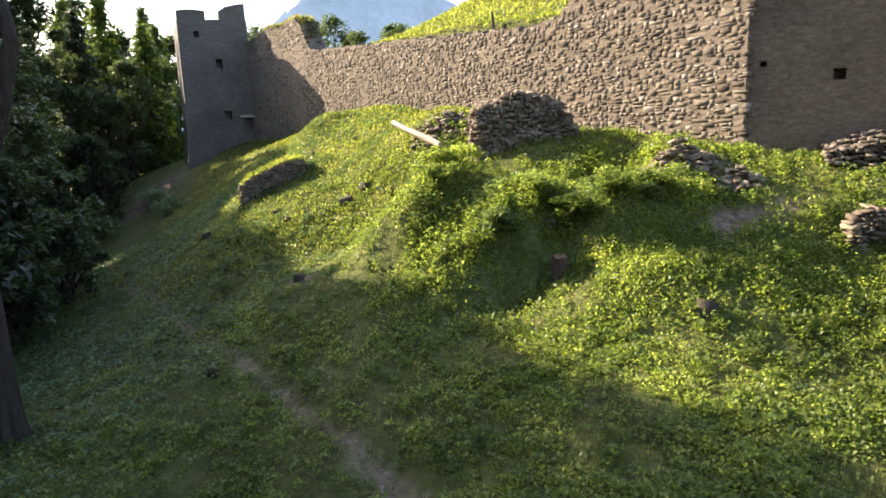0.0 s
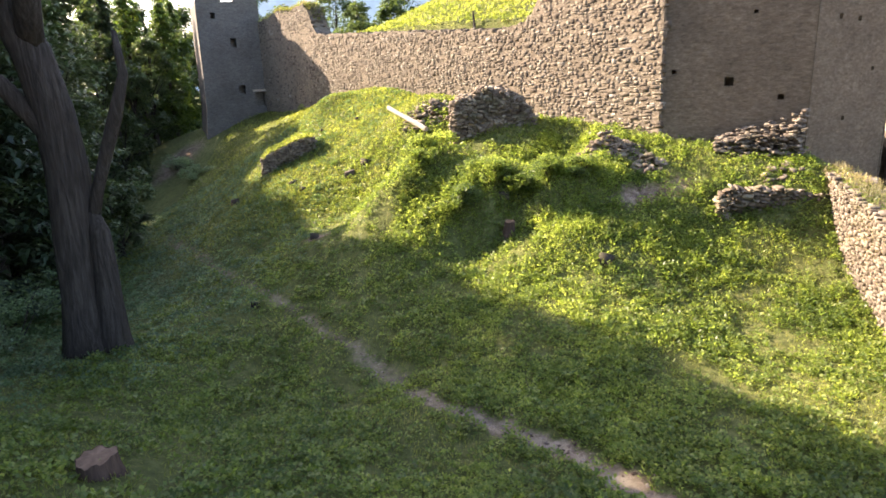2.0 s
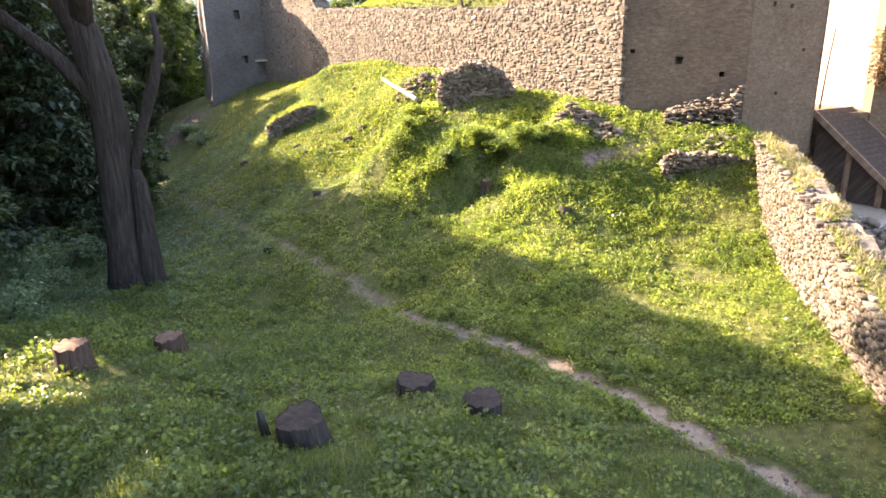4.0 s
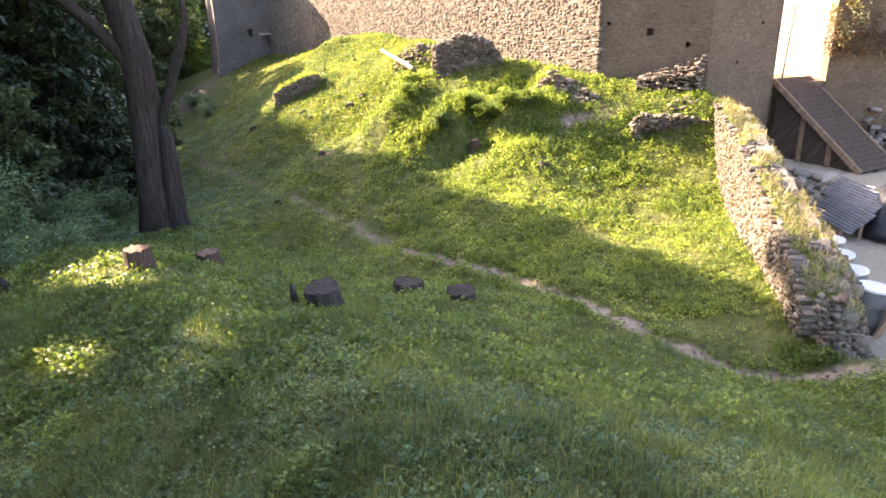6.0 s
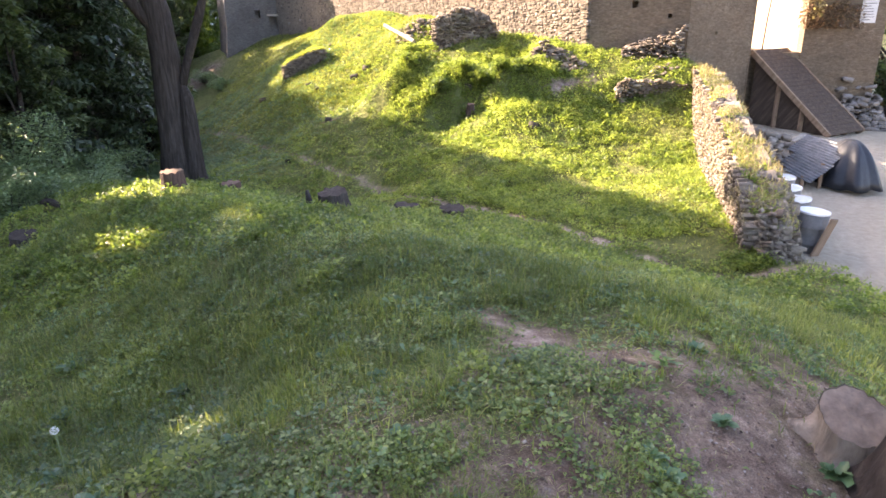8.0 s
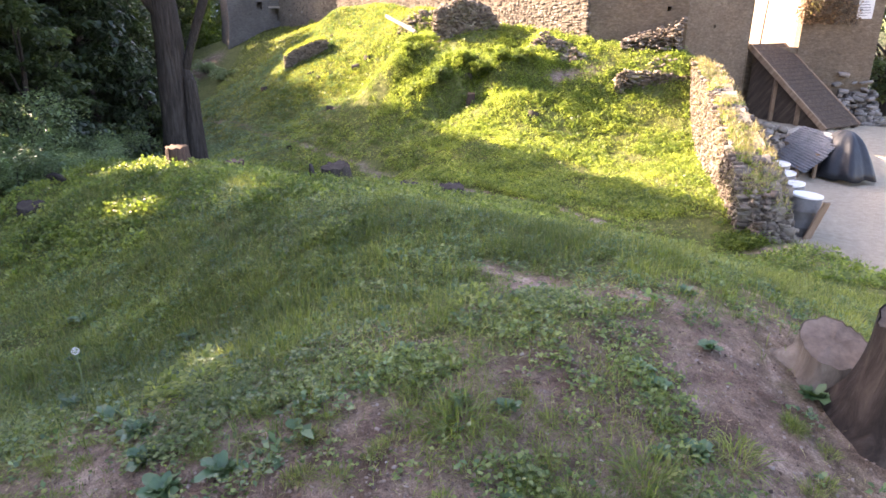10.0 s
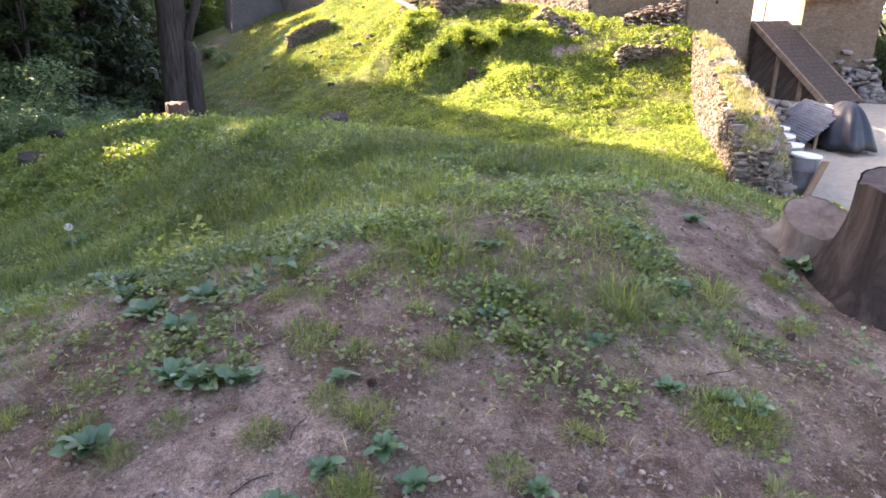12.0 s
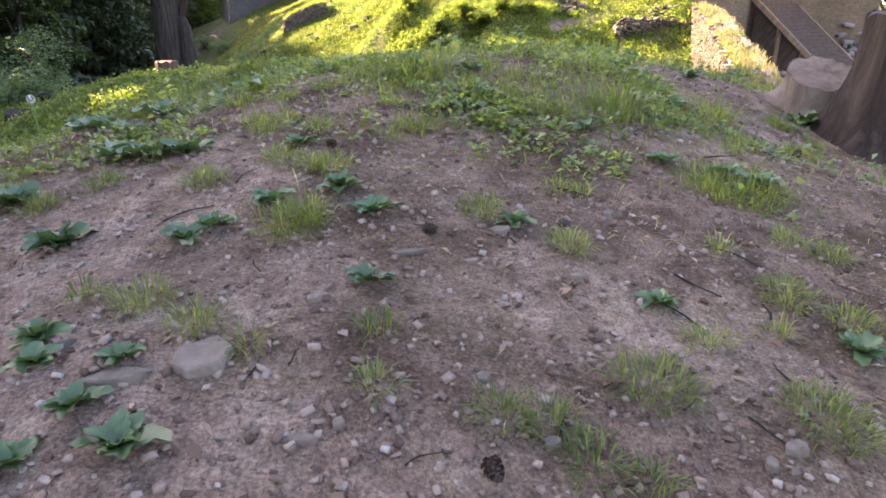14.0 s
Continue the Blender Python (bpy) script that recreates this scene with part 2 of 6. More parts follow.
REDBARK = grain_material("reddish_bark", [(0.3, (0.035, 0.022, 0.017)), (0.5, (0.08, 0.05, 0.038)), (0.72, (0.15, 0.095, 0.07))], scale=16, bump=0.8)
DARKSTONE = stone_material("dark_stone", [(0.0, (0.04, 0.032, 0.027)), (1.0, (0.11, 0.088, 0.07))], False, 0.2)
DRUM = plain_material("dusty_drum", (0.16, 0.15, 0.14), 0.7, 0.3, 6, bump=0.1)
PEBBLE = stone_material("pebble", [(0.0, (0.1, 0.068, 0.054)), (0.4, (0.25, 0.18, 0.148)), (0.8, (0.36, 0.285, 0.24)), (0.98, (0.4, 0.34, 0.295)), (1.0, (0.5, 0.45, 0.41))], True, 0.0)

BANKSTONE = stone_material("bank_stone", [(0.0, (0.1, 0.08, 0.064)), (0.5, (0.19, 0.155, 0.124)), (1.0, (0.31, 0.265, 0.215))], False, 0.15)
BANKSTONE_J = stone_material("bank_stone_joined", [(0.0, (0.1, 0.08, 0.064)), (0.5, (0.19, 0.155, 0.124)), (1.0, (0.31, 0.265, 0.215))], True, 0.15)
WALLRUBBLE = stone_material("curtain_wall_stone", [(0.0, (0.104, 0.0832, 0.064)), (0.35, (0.16, 0.132, 0.102)), (0.7, (0.212, 0.178, 0.139)), (0.93, (0.264, 0.228, 0.181)), (1.0, (0.344, 0.308, 0.26))], True, 0.0)
WALLRUBBLE_P = stone_material("curtain_wall_stone_piece", [(0.0, (0.104, 0.0832, 0.064)), (0.35, (0.16, 0.132, 0.102)), (0.7, (0.212, 0.178, 0.139)), (0.93, (0.264, 0.228, 0.181)), (1.0, (0.344, 0.308, 0.26))], False, 0.0)
BUSHLEAF = leaf_material("shrub_leaf", (0.11, 0.165, 0.1), (0.18, 0.255, 0.16), (0.28, 0.36, 0.24), 0.45)
# HERB brightened, its colour standing in for the sunlit, backlit bank leaves
BRIGHTENED_HERB = leaf_material("brightened_herb_leaf", (0.13, 0.178, 0.052), (0.225, 0.288, 0.09), (0.37, 0.405, 0.17), 0.66)
FLATSTONE = stone_material("flat_stone", [(0.0, (0.16, 0.134, 0.112)), (1.0, (0.24, 0.205, 0.175))], False, 0.0)
# darker and less yellow than HERB and GRASS, for the hump's shade
HUMPHERB = leaf_material("hump_herb_leaf", (0.055, 0.088, 0.032), (0.135, 0.19, 0.066), (0.26, 0.315, 0.135), 0.5)
HUMPGRASS = leaf_material("hump_grass_blade", (0.085, 0.118, 0.034), (0.15, 0.19, 0.058), (0.265, 0.285, 0.12), 0.52)
ROOTBARK = grain_material("dusty_root_bark", [(0.3, (0.09, 0.068, 0.05)), (0.5, (0.19, 0.15, 0.115)), (0.72, (0.31, 0.255, 0.205))], stretch=(1, 1, 0.3), scale=9, bump=0.9, dist=0.04)
STUMPBARK = grain_material("stump_bark", [(0.3, (0.016, 0.012, 0.01)), (0.5, (0.04, 0.03, 0.024)), (0.72, (0.1, 0.078, 0.062))], stretch=(1, 1, 0.12), scale=8, bump=1.0, dist=0.05)

# ---- helpers for meshes ----


def part(name, bm, material, parent=None, label="", smooth=False):
    """Links a bmesh as one mesh object, under a thing or a part."""
    me = bpy.data.meshes.new(name)
    if smooth:
        for f in bm.faces:
            f.smooth = True
    bm.to_mesh(me)
    bm.free()
    me.materials.append(material)
    ob = new(name, me)
    if parent is not None:
        ob.parent = parent
    if label:
        ob["label"] = label
    return ob


def array_mesh(name, verts, faces, material, smooth=False):
    """A mesh from numpy arrays; all faces have the same number of corners."""
    me = bpy.data.meshes.new(name)
    verts, faces = np.asarray(verts, np.float32), np.asarray(faces, np.int32)
    k = faces.shape[1]
    me.vertices.add(len(verts))
    me.vertices.foreach_set("co", verts.ravel())
    me.loops.add(faces.size)
    me.loops.foreach_set("vertex_index", faces.ravel())
    me.polygons.add(len(faces))
    me.polygons.foreach_set("loop_start", np.arange(0, faces.size, k, dtype=np.int32))
    if smooth:
        me.polygons.foreach_set("use_smooth", np.ones(len(faces), bool))
    me.update(calc_edges=True)
    me.materials.append(material)
    return me


def thing(name, m, label, category, group="", kind=""):
    ob = new(name)
    ob.empty_display_size = 0.2
    ob.matrix_world = m
    return tagged(ob, label, category, group, kind)


def box(bm, x0, x1, y0, y1, z0, z1, m=None, jitter=0.0):
    vs = [Vector((x, y, z)) for z in (z0, z1) for y in (y0, y1) for x in (x0, x1)]
    if jitter:
        vs = [v + Vector((random.uniform(-jitter, jitter) for _ in range(3))) for v in vs]
    v = [bm.verts.new(m @ p if m else p) for p in vs]
    for q in ((0, 2, 3, 1), (4, 5, 7, 6), (0, 1, 5, 4), (2, 6, 7, 3), (0, 4, 6, 2), (1, 3, 7, 5)):
        bm.faces.new([v[i] for i in q])
    return v


def rings(bm, rows, close_top=True, close_bottom=True):
    """Skins rows of points (each a list of Vectors of one length) into a tube."""
    made = [[bm.verts.new(p) for p in r] for r in rows]
    n = len(made[0])
    for a, b in zip(made, made[1:]):
        for i in range(n):
            bm.faces.new((a[i], a[(i + 1) % n], b[(i + 1) % n], b[i]))
    if close_bottom:
        bm.faces.new(made[0][::-1])
    if close_top:
        bm.faces.new(made[-1])
    return made


def smooth01(a, b, v):
    t = np.clip((v - a) / (b - a), 0, 1)
    return t * t * (3 - 2 * t)


def vnoise(x, y, cell, seed=0):
    """Smooth value noise on a plan, -1 to 1."""
    x, y = np.asarray(x, float) / cell, np.asarray(y, float) / cell
    xi, yi = np.floor(x), np.floor(y)
    fx, fy = x - xi, y - yi
    fx, fy = fx * fx * (3 - 2 * fx), fy * fy * (3 - 2 * fy)

    def h(a, b):
        v = np.sin(a * 127.1 + b * 311.7 + seed * 74.7) * 43758.5453
        return (v - np.floor(v)) * 2 - 1

    return (h(xi, yi) * (1 - fx) + h(xi + 1, yi) * fx) * (1 - fy) + (h(xi, yi + 1) * (1 - fx) + h(xi + 1, yi + 1) * fx) * fy


# ---- the lie of the land: knolls and hollows (x, y, radius, height) over a level of 1.9 m ----
HILLS = [
    (-1.5, 23.6, 8, 4.17),
    (-9.2, 15.9, 8.1, -1.87),
    (1.4, 2.6, 3.8, -0.63),
    (5.6, 15.3, 4.6, 1.94),
    (1.2, -8.1, 3.5, 1.00),
    (-16.7, 26.4, 7.8, -2.42),
    (-3.3, 6, 2.6, -0.89),
    (5.9, -1.5, 1.6, -0.32),
    (1.4, 14.6, 2.5, 1.21),
    (-9.8, 35.4, 9.9, 3.45),
    (9.7, 10.9, 1.8, 1.03),
    (0.6, -1.4, 3.3, 0.68),
    (3.1, -5.8, 2.5, 0.64),
    (-5.2, 1.6, 3.5, 0.88),
    (-0.1, 18.1, 2.1, 1.34),
    (-0.4, -14, 7.8, 0.87),
    (4.4, 10.5, 1.6, 0.52),
    (-5.7, 16.5, 3.4, 0.92),
    (-1.4, 12.4, 1.6, 0.81),
    (-3.2, -1.3, 2.2, 0.66),
    (7.8, 12.2, 3.5, 1.16),
    (6.5, 6.6, 3.1, -0.55),
    (-21.6, 1.5, 16, -0.80),
    (-0.9, -3.7, 2.1, 0.75),
    (0.9, 0.3, 1.4, 0.24),
]
# a sharp spur below the ruined wall, hollows beside it
SPUR = [(-2.2, 12.2, 0.8, 0.25), (-1.5, 13.0, 0.8, 0.35), (-0.8, 13.8, 0.8, 0.35), (0.0, 14.4, 0.8, 0.3), (-0.9, 11.9, 0.9, -0.3), (-0.1, 12.6, 0.9, -0.4), (0.7, 12.9, 0.8, -0.4), (1.3, 12.2, 0.9, -0.3), (2.4, 11.4, 0.55, -0.4), (2.2, 12.5, 0.7, 0.3), (3.3, 12.6, 0.9, -0.35), (2.4, 13.9, 0.9, -0.45), (3.6, 13.3, 0.8, -0.35), (1.4, 13.9, 0.6, -0.3)]
# smaller swells and dips of the mound, the moat floor and the near hump
RELIEF = [
    (0.5, 12.0, 1.3, 0.68), (6.5, 10.0, 2.0, -0.24), (-4.5, 23.5, 0.9, 0.45), (-2.0, 16.0, 3.2, -0.26), (3.0, 10.9, 1.0, 0.25), (4.5, 10.5, 0.9, -0.14),
    (0.0, 13.0, 0.9, 0.46), (0.0, 6.5, 1.3, -0.27), (-4.5, 6.0, 1.3, 0.34), (-2.0, 12.5, 0.9, -0.32), (8.5, 9.0, 0.9, -0.12), (5.5, 0.0, 2.0, -0.27),
    (-7.0, 20.5, 2.0, 0.25), (1.5, 12.0, 0.9, 0.45), (0.5, -7.0, 1.3, -0.18), (-3.5, 13.0, 0.9, 0.23), (1.0, -9.5, 2.0, 0.08), (3.0, 12.5, 0.9, -0.29),
    (1.0, 10.5, 0.9, -0.28), (4.0, 6.5, 2.0, 0.16), (1.0, 15.0, 1.3, -0.27), (-5.5, 14.0, 0.9, -0.2), (6.5, 2.5, 1.3, -0.16), (3.0, 10.0, 0.9, 0.08),
    (-3.0, 9.5, 1.3, -0.18), (4.5, 10.0, 0.9, -0.12), (1.0, -4.5, 1.0, 0.17), (2.0, -6.5, 1.0, -0.17), (-1.5, -5.5, 1.6, -0.11), (2.0, -8.5, 1.0, 0.07),
    (0.5, -6.5, 1.0, 0.07), (-1.0, -7.0, 1.0, -0.15), (1.5, -10.0, 1.0, -0.04), (0.0, -10.0, 1.0, 0.03),
]
RELIEF += [(0.0, 13.5, 0.8, 0.28), (-0.7, 12.7, 0.6, 0.2), (1.3, 11.2, 0.9, -0.2), (3.9, 11.6, 0.7, -0.2)]      # the spur's crest and the hollow in its lee
WALL_A, WALL_DIR = np.array((6.5, 13.3)), np.array((-0.63, 0.777))      # curtain wall: its corner, its run


def bank_wall_x(y):
    """The line of the retaining wall's outer face."""
    return 6.78 + 0.262 * y


TRACK = [(-10.5, 19.5), (-9.6, 17.9), (-6.7, 14.1), (-5.0, 12.0), (-3.4, 10.1), (-2.25, 8.7), (-1.2, 7.3), (-0.3, 6.1), (0.35, 5.0), (1.32, 4.15), (2.2, 3.5), (2.8, 2.6), (3.2, 1.85), (3.7, 1.0), (4.2, 0.2), (4.65, -0.4), (5.12, -0.84), (5.54, -1.12), (6.09, -1.25), (6.65, -1.3), (7.2, -1.4), (8.2, -1.5)]


def track_distance(x, y):
    d = np.full(np.shape(x), 1e9)
    for (ax, ay), (bx, by) in zip(TRACK, TRACK[1:]):
        ex, ey = bx - ax, by - ay
        t = np.clip(((x - ax) * ex + (y - ay) * ey) / (ex * ex + ey * ey), 0, 1)
        d = np.minimum(d, np.hypot(x - ax - t * ex, y - ay - t * ey))
    return d


def behind_wall(x, y):
    """Metres behind the curtain wall, and metres along it from its corner."""
    return (x - WALL_A[0]) * 0.777 + (y - WALL_A[1]) * 0.63, -(x - WALL_A[0]) * 0.63 + (y - WALL_A[1]) * 0.777


def court_share(x, y):
    near = smooth01(0.25, 0.8, x - bank_wall_x(y)) * smooth01(-1.2, -0.6, y)
    south = smooth01(0.3, 2.6, x - bank_wall_x(y)) * (1 - smooth01(-1.2, -0.6, y)) * smooth01(-4.5, -1.5, y)
    return near + south


def land(x, y):
    x, y = np.asarray(x, float), np.asarray(y, float)
    z = np.full(np.broadcast(x, y).shape, 1.9)
    for cx, cy, r, h in HILLS + SPUR + RELIEF:
        z = z + h * np.exp(-((x - cx) ** 2 + (y - cy) ** 2) / r ** 2)
    lip = np.interp(x, [0.8, 2.0, 2.8, 4.8], [11.25, 11.3, 11.1, 11.15])          # the steep face below the ruined wall
    face = np.interp(x, [0.3, 1.2, 2.0, 3.3, 4.4, 5.4], [0.0, 0.4, 0.3, 0.68, 0.35, 0.0])
    z = z + face * (smooth01(lip - 0.3, lip + 0.15, y) * smooth01(13.8, 12.2, y) - 0.42 * np.exp(-((y - lip + 0.6) / 0.4) ** 2))
    c = court_share(x, y)
    court = np.clip(1.12 - 0.05 * (x - 9), 0.2, 1.4) + 0.7 * smooth01(5.0, 10.0, y)
    z = z * (1 - c) + court * c
    d, s = behind_wall(x, y)
    inner = 7.3 + 8.0 * np.exp(-((x - 12) ** 2 + (y - 36) ** 2) / 13.0 ** 2)
    inner = 4.0 + (inner - 4.0) * smooth01(9.0, 6.0, x + 0.25 * (y - 18))
    k = smooth01(0.5, 1.1, d) * smooth01(26.0, 22.0, s) * smooth01(0.2, 1.0, s)
    z = z * (1 - k) + inner * k
    z = z + 0.05 * vnoise(x, y, 1.1, 3) * (1 - 0.6 * c) + 0.025 * vnoise(x, y, 0.43, 5)
    z = z - 0.05 * smooth01(0.35, 0.1, track_distance(x, y))
    far = smooth01(45, 160, np.hypot(x, y - 10))
    return z * (1 - far) + (1.5 + 4 * vnoise(x, y, 90, 9)) * far


GRID = land(*np.meshgrid(np.arange(-30, 25, 0.1), np.arange(-16, 50, 0.1)))


def gz(x, y):
    """The ground's height, from a table."""
    u, v = (x + 30) * 10, (y + 16) * 10
    i, j = int(u), int(v)
    if not (0 <= i < GRID.shape[1] - 1 and 0 <= j < GRID.shape[0] - 1):
        return float(land(np.array([x]), np.array([y]))[0])
    u, v = u - i, v - j
    return float((GRID[j, i] * (1 - u) + GRID[j, i + 1] * u) * (1 - v) + (GRID[j + 1, i] * (1 - u) + GRID[j + 1, i + 1] * u) * v)


def bare_share(x, y):
    """How bare the soil is: the trodden track, the worn top of the near hump, scars on the mound."""
    b = 0.95 * smooth01(0.32, 0.05, track_distance(x, y) + 0.13 * vnoise(x, y, 0.25, 21)) * (0.42 + 0.58 * smooth01(7.0, 3.0, y))
    rim = np.interp(x, [-3.0, -0.2, 0.75, 1.3, 1.95, 2.75, 3.6, 4.6], [-9.1, -8.9, -8.9, -8.8, -8.45, -7.65, -7.2, -7.0])
    over = y - rim + 0.45 * vnoise(x, y, 0.5, 22) + 0.25 * vnoise(x, y, 0.2, 23)
    hump = 0.55 * smooth01(0.35, -0.25, over) + 0.5 * smooth01(2.5, 0.1, over)
    scar = 0.8 * np.exp(-(((x - 1.55) / 0.35) ** 2 + ((y + 6.3) / 0.25) ** 2)) + 0.95 * np.exp(-(((x - 2.1) / 0.45) ** 2 + ((y + 6.85) / 0.4) ** 2)) + 0.6 * np.exp(-(((x - 2.4) / 0.35) ** 2 + ((y + 7.45) / 0.35) ** 2)) + np.exp(-(((x - 3.6) / 0.7) ** 2 + ((y + 7.6) / 0.6) ** 2))
    scar = 0.85 * scar * (1 + 0.9 * vnoise(x, y, 0.35, 24))
    scar = scar + 0.8 * np.exp(-(((x + 3.2) / 0.45) ** 2 + ((y - 13.3) / 0.35) ** 2)) + 0.7 * np.exp(-(((x - 5.3) / 0.8) ** 2 + ((y - 10.9) / 0.35) ** 2))
    scar = scar + 0.9 * np.exp(-(((x + 14.6) / 1.5) ** 2 + ((y - 30.6) / 1.9) ** 2)) + 0.42 * np.exp(-(((x - 6.3) / 0.7) ** 2 + ((y - 11.2) / 0.45) ** 2))
    return np.clip(np.maximum(b, np.maximum(hump, scar)), 0, 1)


def axis(lo, hi, step, far, grow=1.22):
    """Even steps from lo to hi, then growing ones out to +-far."""
    v = list(np.arange(lo, hi + step / 2, step))
    s = step
    while v[-1] < far:
        s *= grow
        v.append(v[-1] + s)
    s = step
    while v[0] > -far:
        s *= grow
        v.insert(0, v[0] - s)
    return np.array(v)


def build_ground():
    xs, ys = axis(-10.0, 13.0, 0.14, 900), axis(-13.0, 22.0, 0.14, 900)
    gx, gy = np.meshgrid(xs, ys)
    z = land(gx, gy)
    v = np.stack([gx.ravel(), gy.ravel(), z.ravel()], 1)
    nx = len(xs)
    i = (np.arange(len(ys) - 1)[:, None] * nx + np.arange(nx - 1)[None]).ravel()
    me = array_mesh("ground", v, np.stack([i, i + 1, i + nx + 1, i + nx], 1), GROUND, True)
    for name, vals in (("bare", bare_share(gx, gy)), ("court", np.maximum(court_share(gx, gy) * smooth01(60, 30, np.hypot(gx, gy)), 0.7 * smooth01(0.2, 0.03, track_distance(gx, gy) + 0.12 * vnoise(gx, gy, 0.25, 21)) * (0.3 + 0.7 * smooth01(7, 3, gy))))):
        a = me.attributes.new(name, "FLOAT", "POINT")
        a.data.foreach_set("value", vals.ravel().astype(np.float32))
    return tagged(new("ground", me), "grassy castle moat, trodden path and earthen hump", "ground", kind="structure")


build_ground()


# ---- stones ----
def hull_stone(seed):
    """An angular, blocky stone of about unit size, as vertices and triangles."""
    r = random.Random(seed)
    bm = bmesh.new()
    for sx in (-1, 1):
        for sy in (-1, 1):
            for sz in (-1, 1):
                bm.verts.new((sx * (0.5 - r.random() ** 2 * 0.17), sy * (0.5 - r.random() ** 2 * 0.1), sz * (0.5 - r.random() ** 2 * 0.17)))
    for _ in range(3):
        p = Vector((r.uniform(-1, 1), r.uniform(-1, 1), r.uniform(-1, 1)))
        bm.verts.new(p / max(abs(c) for c in p) * 0.505)
    bmesh.ops.convex_hull(bm, input=bm.verts)
    bmesh.ops.delete(bm, geom=[v for v in bm.verts if not v.link_faces], context="VERTS")
    bmesh.ops.triangulate(bm, faces=bm.faces[:])
    bm.verts.index_update()
    bm.verts.ensure_lookup_table()
    out = np.array([v.co[:] for v in bm.verts]), np.array([[v.index for v in f.verts] for f in bm.faces])
    bm.free()
    return out


def slab_stone(seed):
    """A flat-faced building stone of about unit size: an uneven four- to eight-sided face, its arrises worn."""
    r = random.Random(seed)
    corner = [(sx * r.uniform(0.4, 0.52), sz * r.uniform(0.36, 0.52)) for sx, sz in ((1, -1), (1, 1), (-1, 1), (-1, -1))]
    face = []
    for k, (x, z) in enumerate(corner):
        face.append((x, z))
        if r.random() < 0.5:
            nx_, nz_ = corner[(k + 1) % 4]
            t = r.uniform(0.3, 0.7)
            face.append(((x + (nx_ - x) * t) * 1.06, (z + (nz_ - z) * t) * 1.06))
    n = len(face)
    tx, tz = r.uniform(-0.04, 0.04), r.uniform(-0.04, 0.04)
    v = [(x * f, y + (tx * x + tz * z) * (abs(y) > 0.4), z * f) for y, f in ((-0.5, 0.92), (-0.4, 1.0), (0.4, 1.0), (0.5, 0.92)) for x, z in face]
    f = []
    for ring in range(3):
        for k in range(n):
            a, b = ring * n + k, ring * n + (k + 1) % n
            f += [(a, b, b + n), (a, b + n, a + n)]
    for k in range(1, n - 1):
        f += [(0, k + 1, k), (3 * n, 3 * n + k, 3 * n + k + 1)]
    return np.array(v), np.array(f)


STONES = [hull_stone(s) for s in range(10)]
SLABS = [slab_stone(900 + s) for s in range(14)]


def stone_meshes(material, tag, shapes=STONES):
    return [array_mesh(tag, v, f, material) for v, f in shapes]


def joined_stones(name, mats, material, parent, label="", shapes=STONES):
    """Many stones in one mesh, each a copy of one of the shapes at its pose."""
    vs, fs, k = [], [], 0
    for i, m in enumerate(mats):
        v, f = shapes[i * 7 % len(shapes)]
        a = np.array(m)
        vs.append(v @ a[:3, :3].T + a[:3, 3])
        fs.append(f + k)
        k += len(v)
    ob = new(name, array_mesh(name, np.concatenate(vs), np.concatenate(fs), material))
    ob.parent = parent
    ob["kind"] = "stuff"
    if label:
        ob["label"] = label
    return ob


def single_stones(mats, meshes, parent, name="stone"):
    for i, m in enumerate(mats):
        ob = new(name, meshes[i % len(meshes)])
        ob.parent = parent
        ob.matrix_basis = m


def coursed(p0, p1, base, top, size, seed, out, proud=0.03, gap=0.012, depth=0.22, tilt=5):
    """Poses of roughly coursed stones on the vertical face from p0 to p1 (plan); base, top: heights by metres along it; out: the face's outward side (+1: to the right of the run)."""
    r = random.Random(seed)
    run = math.hypot(p1[0] - p0[0], p1[1] - p0[1])
    ex, ey = (p1[0] - p0[0]) / run, (p1[1] - p0[1]) / run
    nx, ny = ey * out, -ex * out
    ang = math.degrees(math.atan2(ey, ex))
    mats = []
    z = min(base(s * run / 20) for s in range(21))
    zmax = max(top(s * run / 20) for s in range(21))
    while z < zmax:
        h = size * r.uniform(0.3, 0.85)
        s = r.uniform(-0.2, 0)
        while s < run:
            ln = size * min(2.2, r.lognormvariate(-0.08, 0.42))
            c = s + ln / 2
            bow = 0.07 * math.sin(1.3 * c + 0.7 * z) + 0.045 * math.sin(3.1 * c - 1.9 * z)
            rows = [(0.0, 1.0)] if h < size * 0.5 or r.random() < 0.6 else [(-0.27, 0.46), (0.25, 0.5)]
            for dz, share in rows:
                hh = h * share * r.uniform(0.8, 1.2)
                zc = z + h / 2 + dz * h + r.uniform(-0.16, 0.16) * h + bow
                if 0 <= c <= run and base(c) - 0.1 < zc < top(c) - 0.05 * r.random():
                    o = r.uniform(-proud, proud)
                    mats.append(pose(p0[0] + ex * c + nx * o, p0[1] + ey * c + ny * o, zc, r.uniform(-tilt, tilt), r.gauss(0, tilt + 2), ang + r.uniform(-tilt, tilt)) @ Matrix.Diagonal((ln * r.uniform(0.92, 1.1) - gap, depth, hh * 1.14 - gap, 1)))
            s += ln
        z += h * 0.96
    return mats


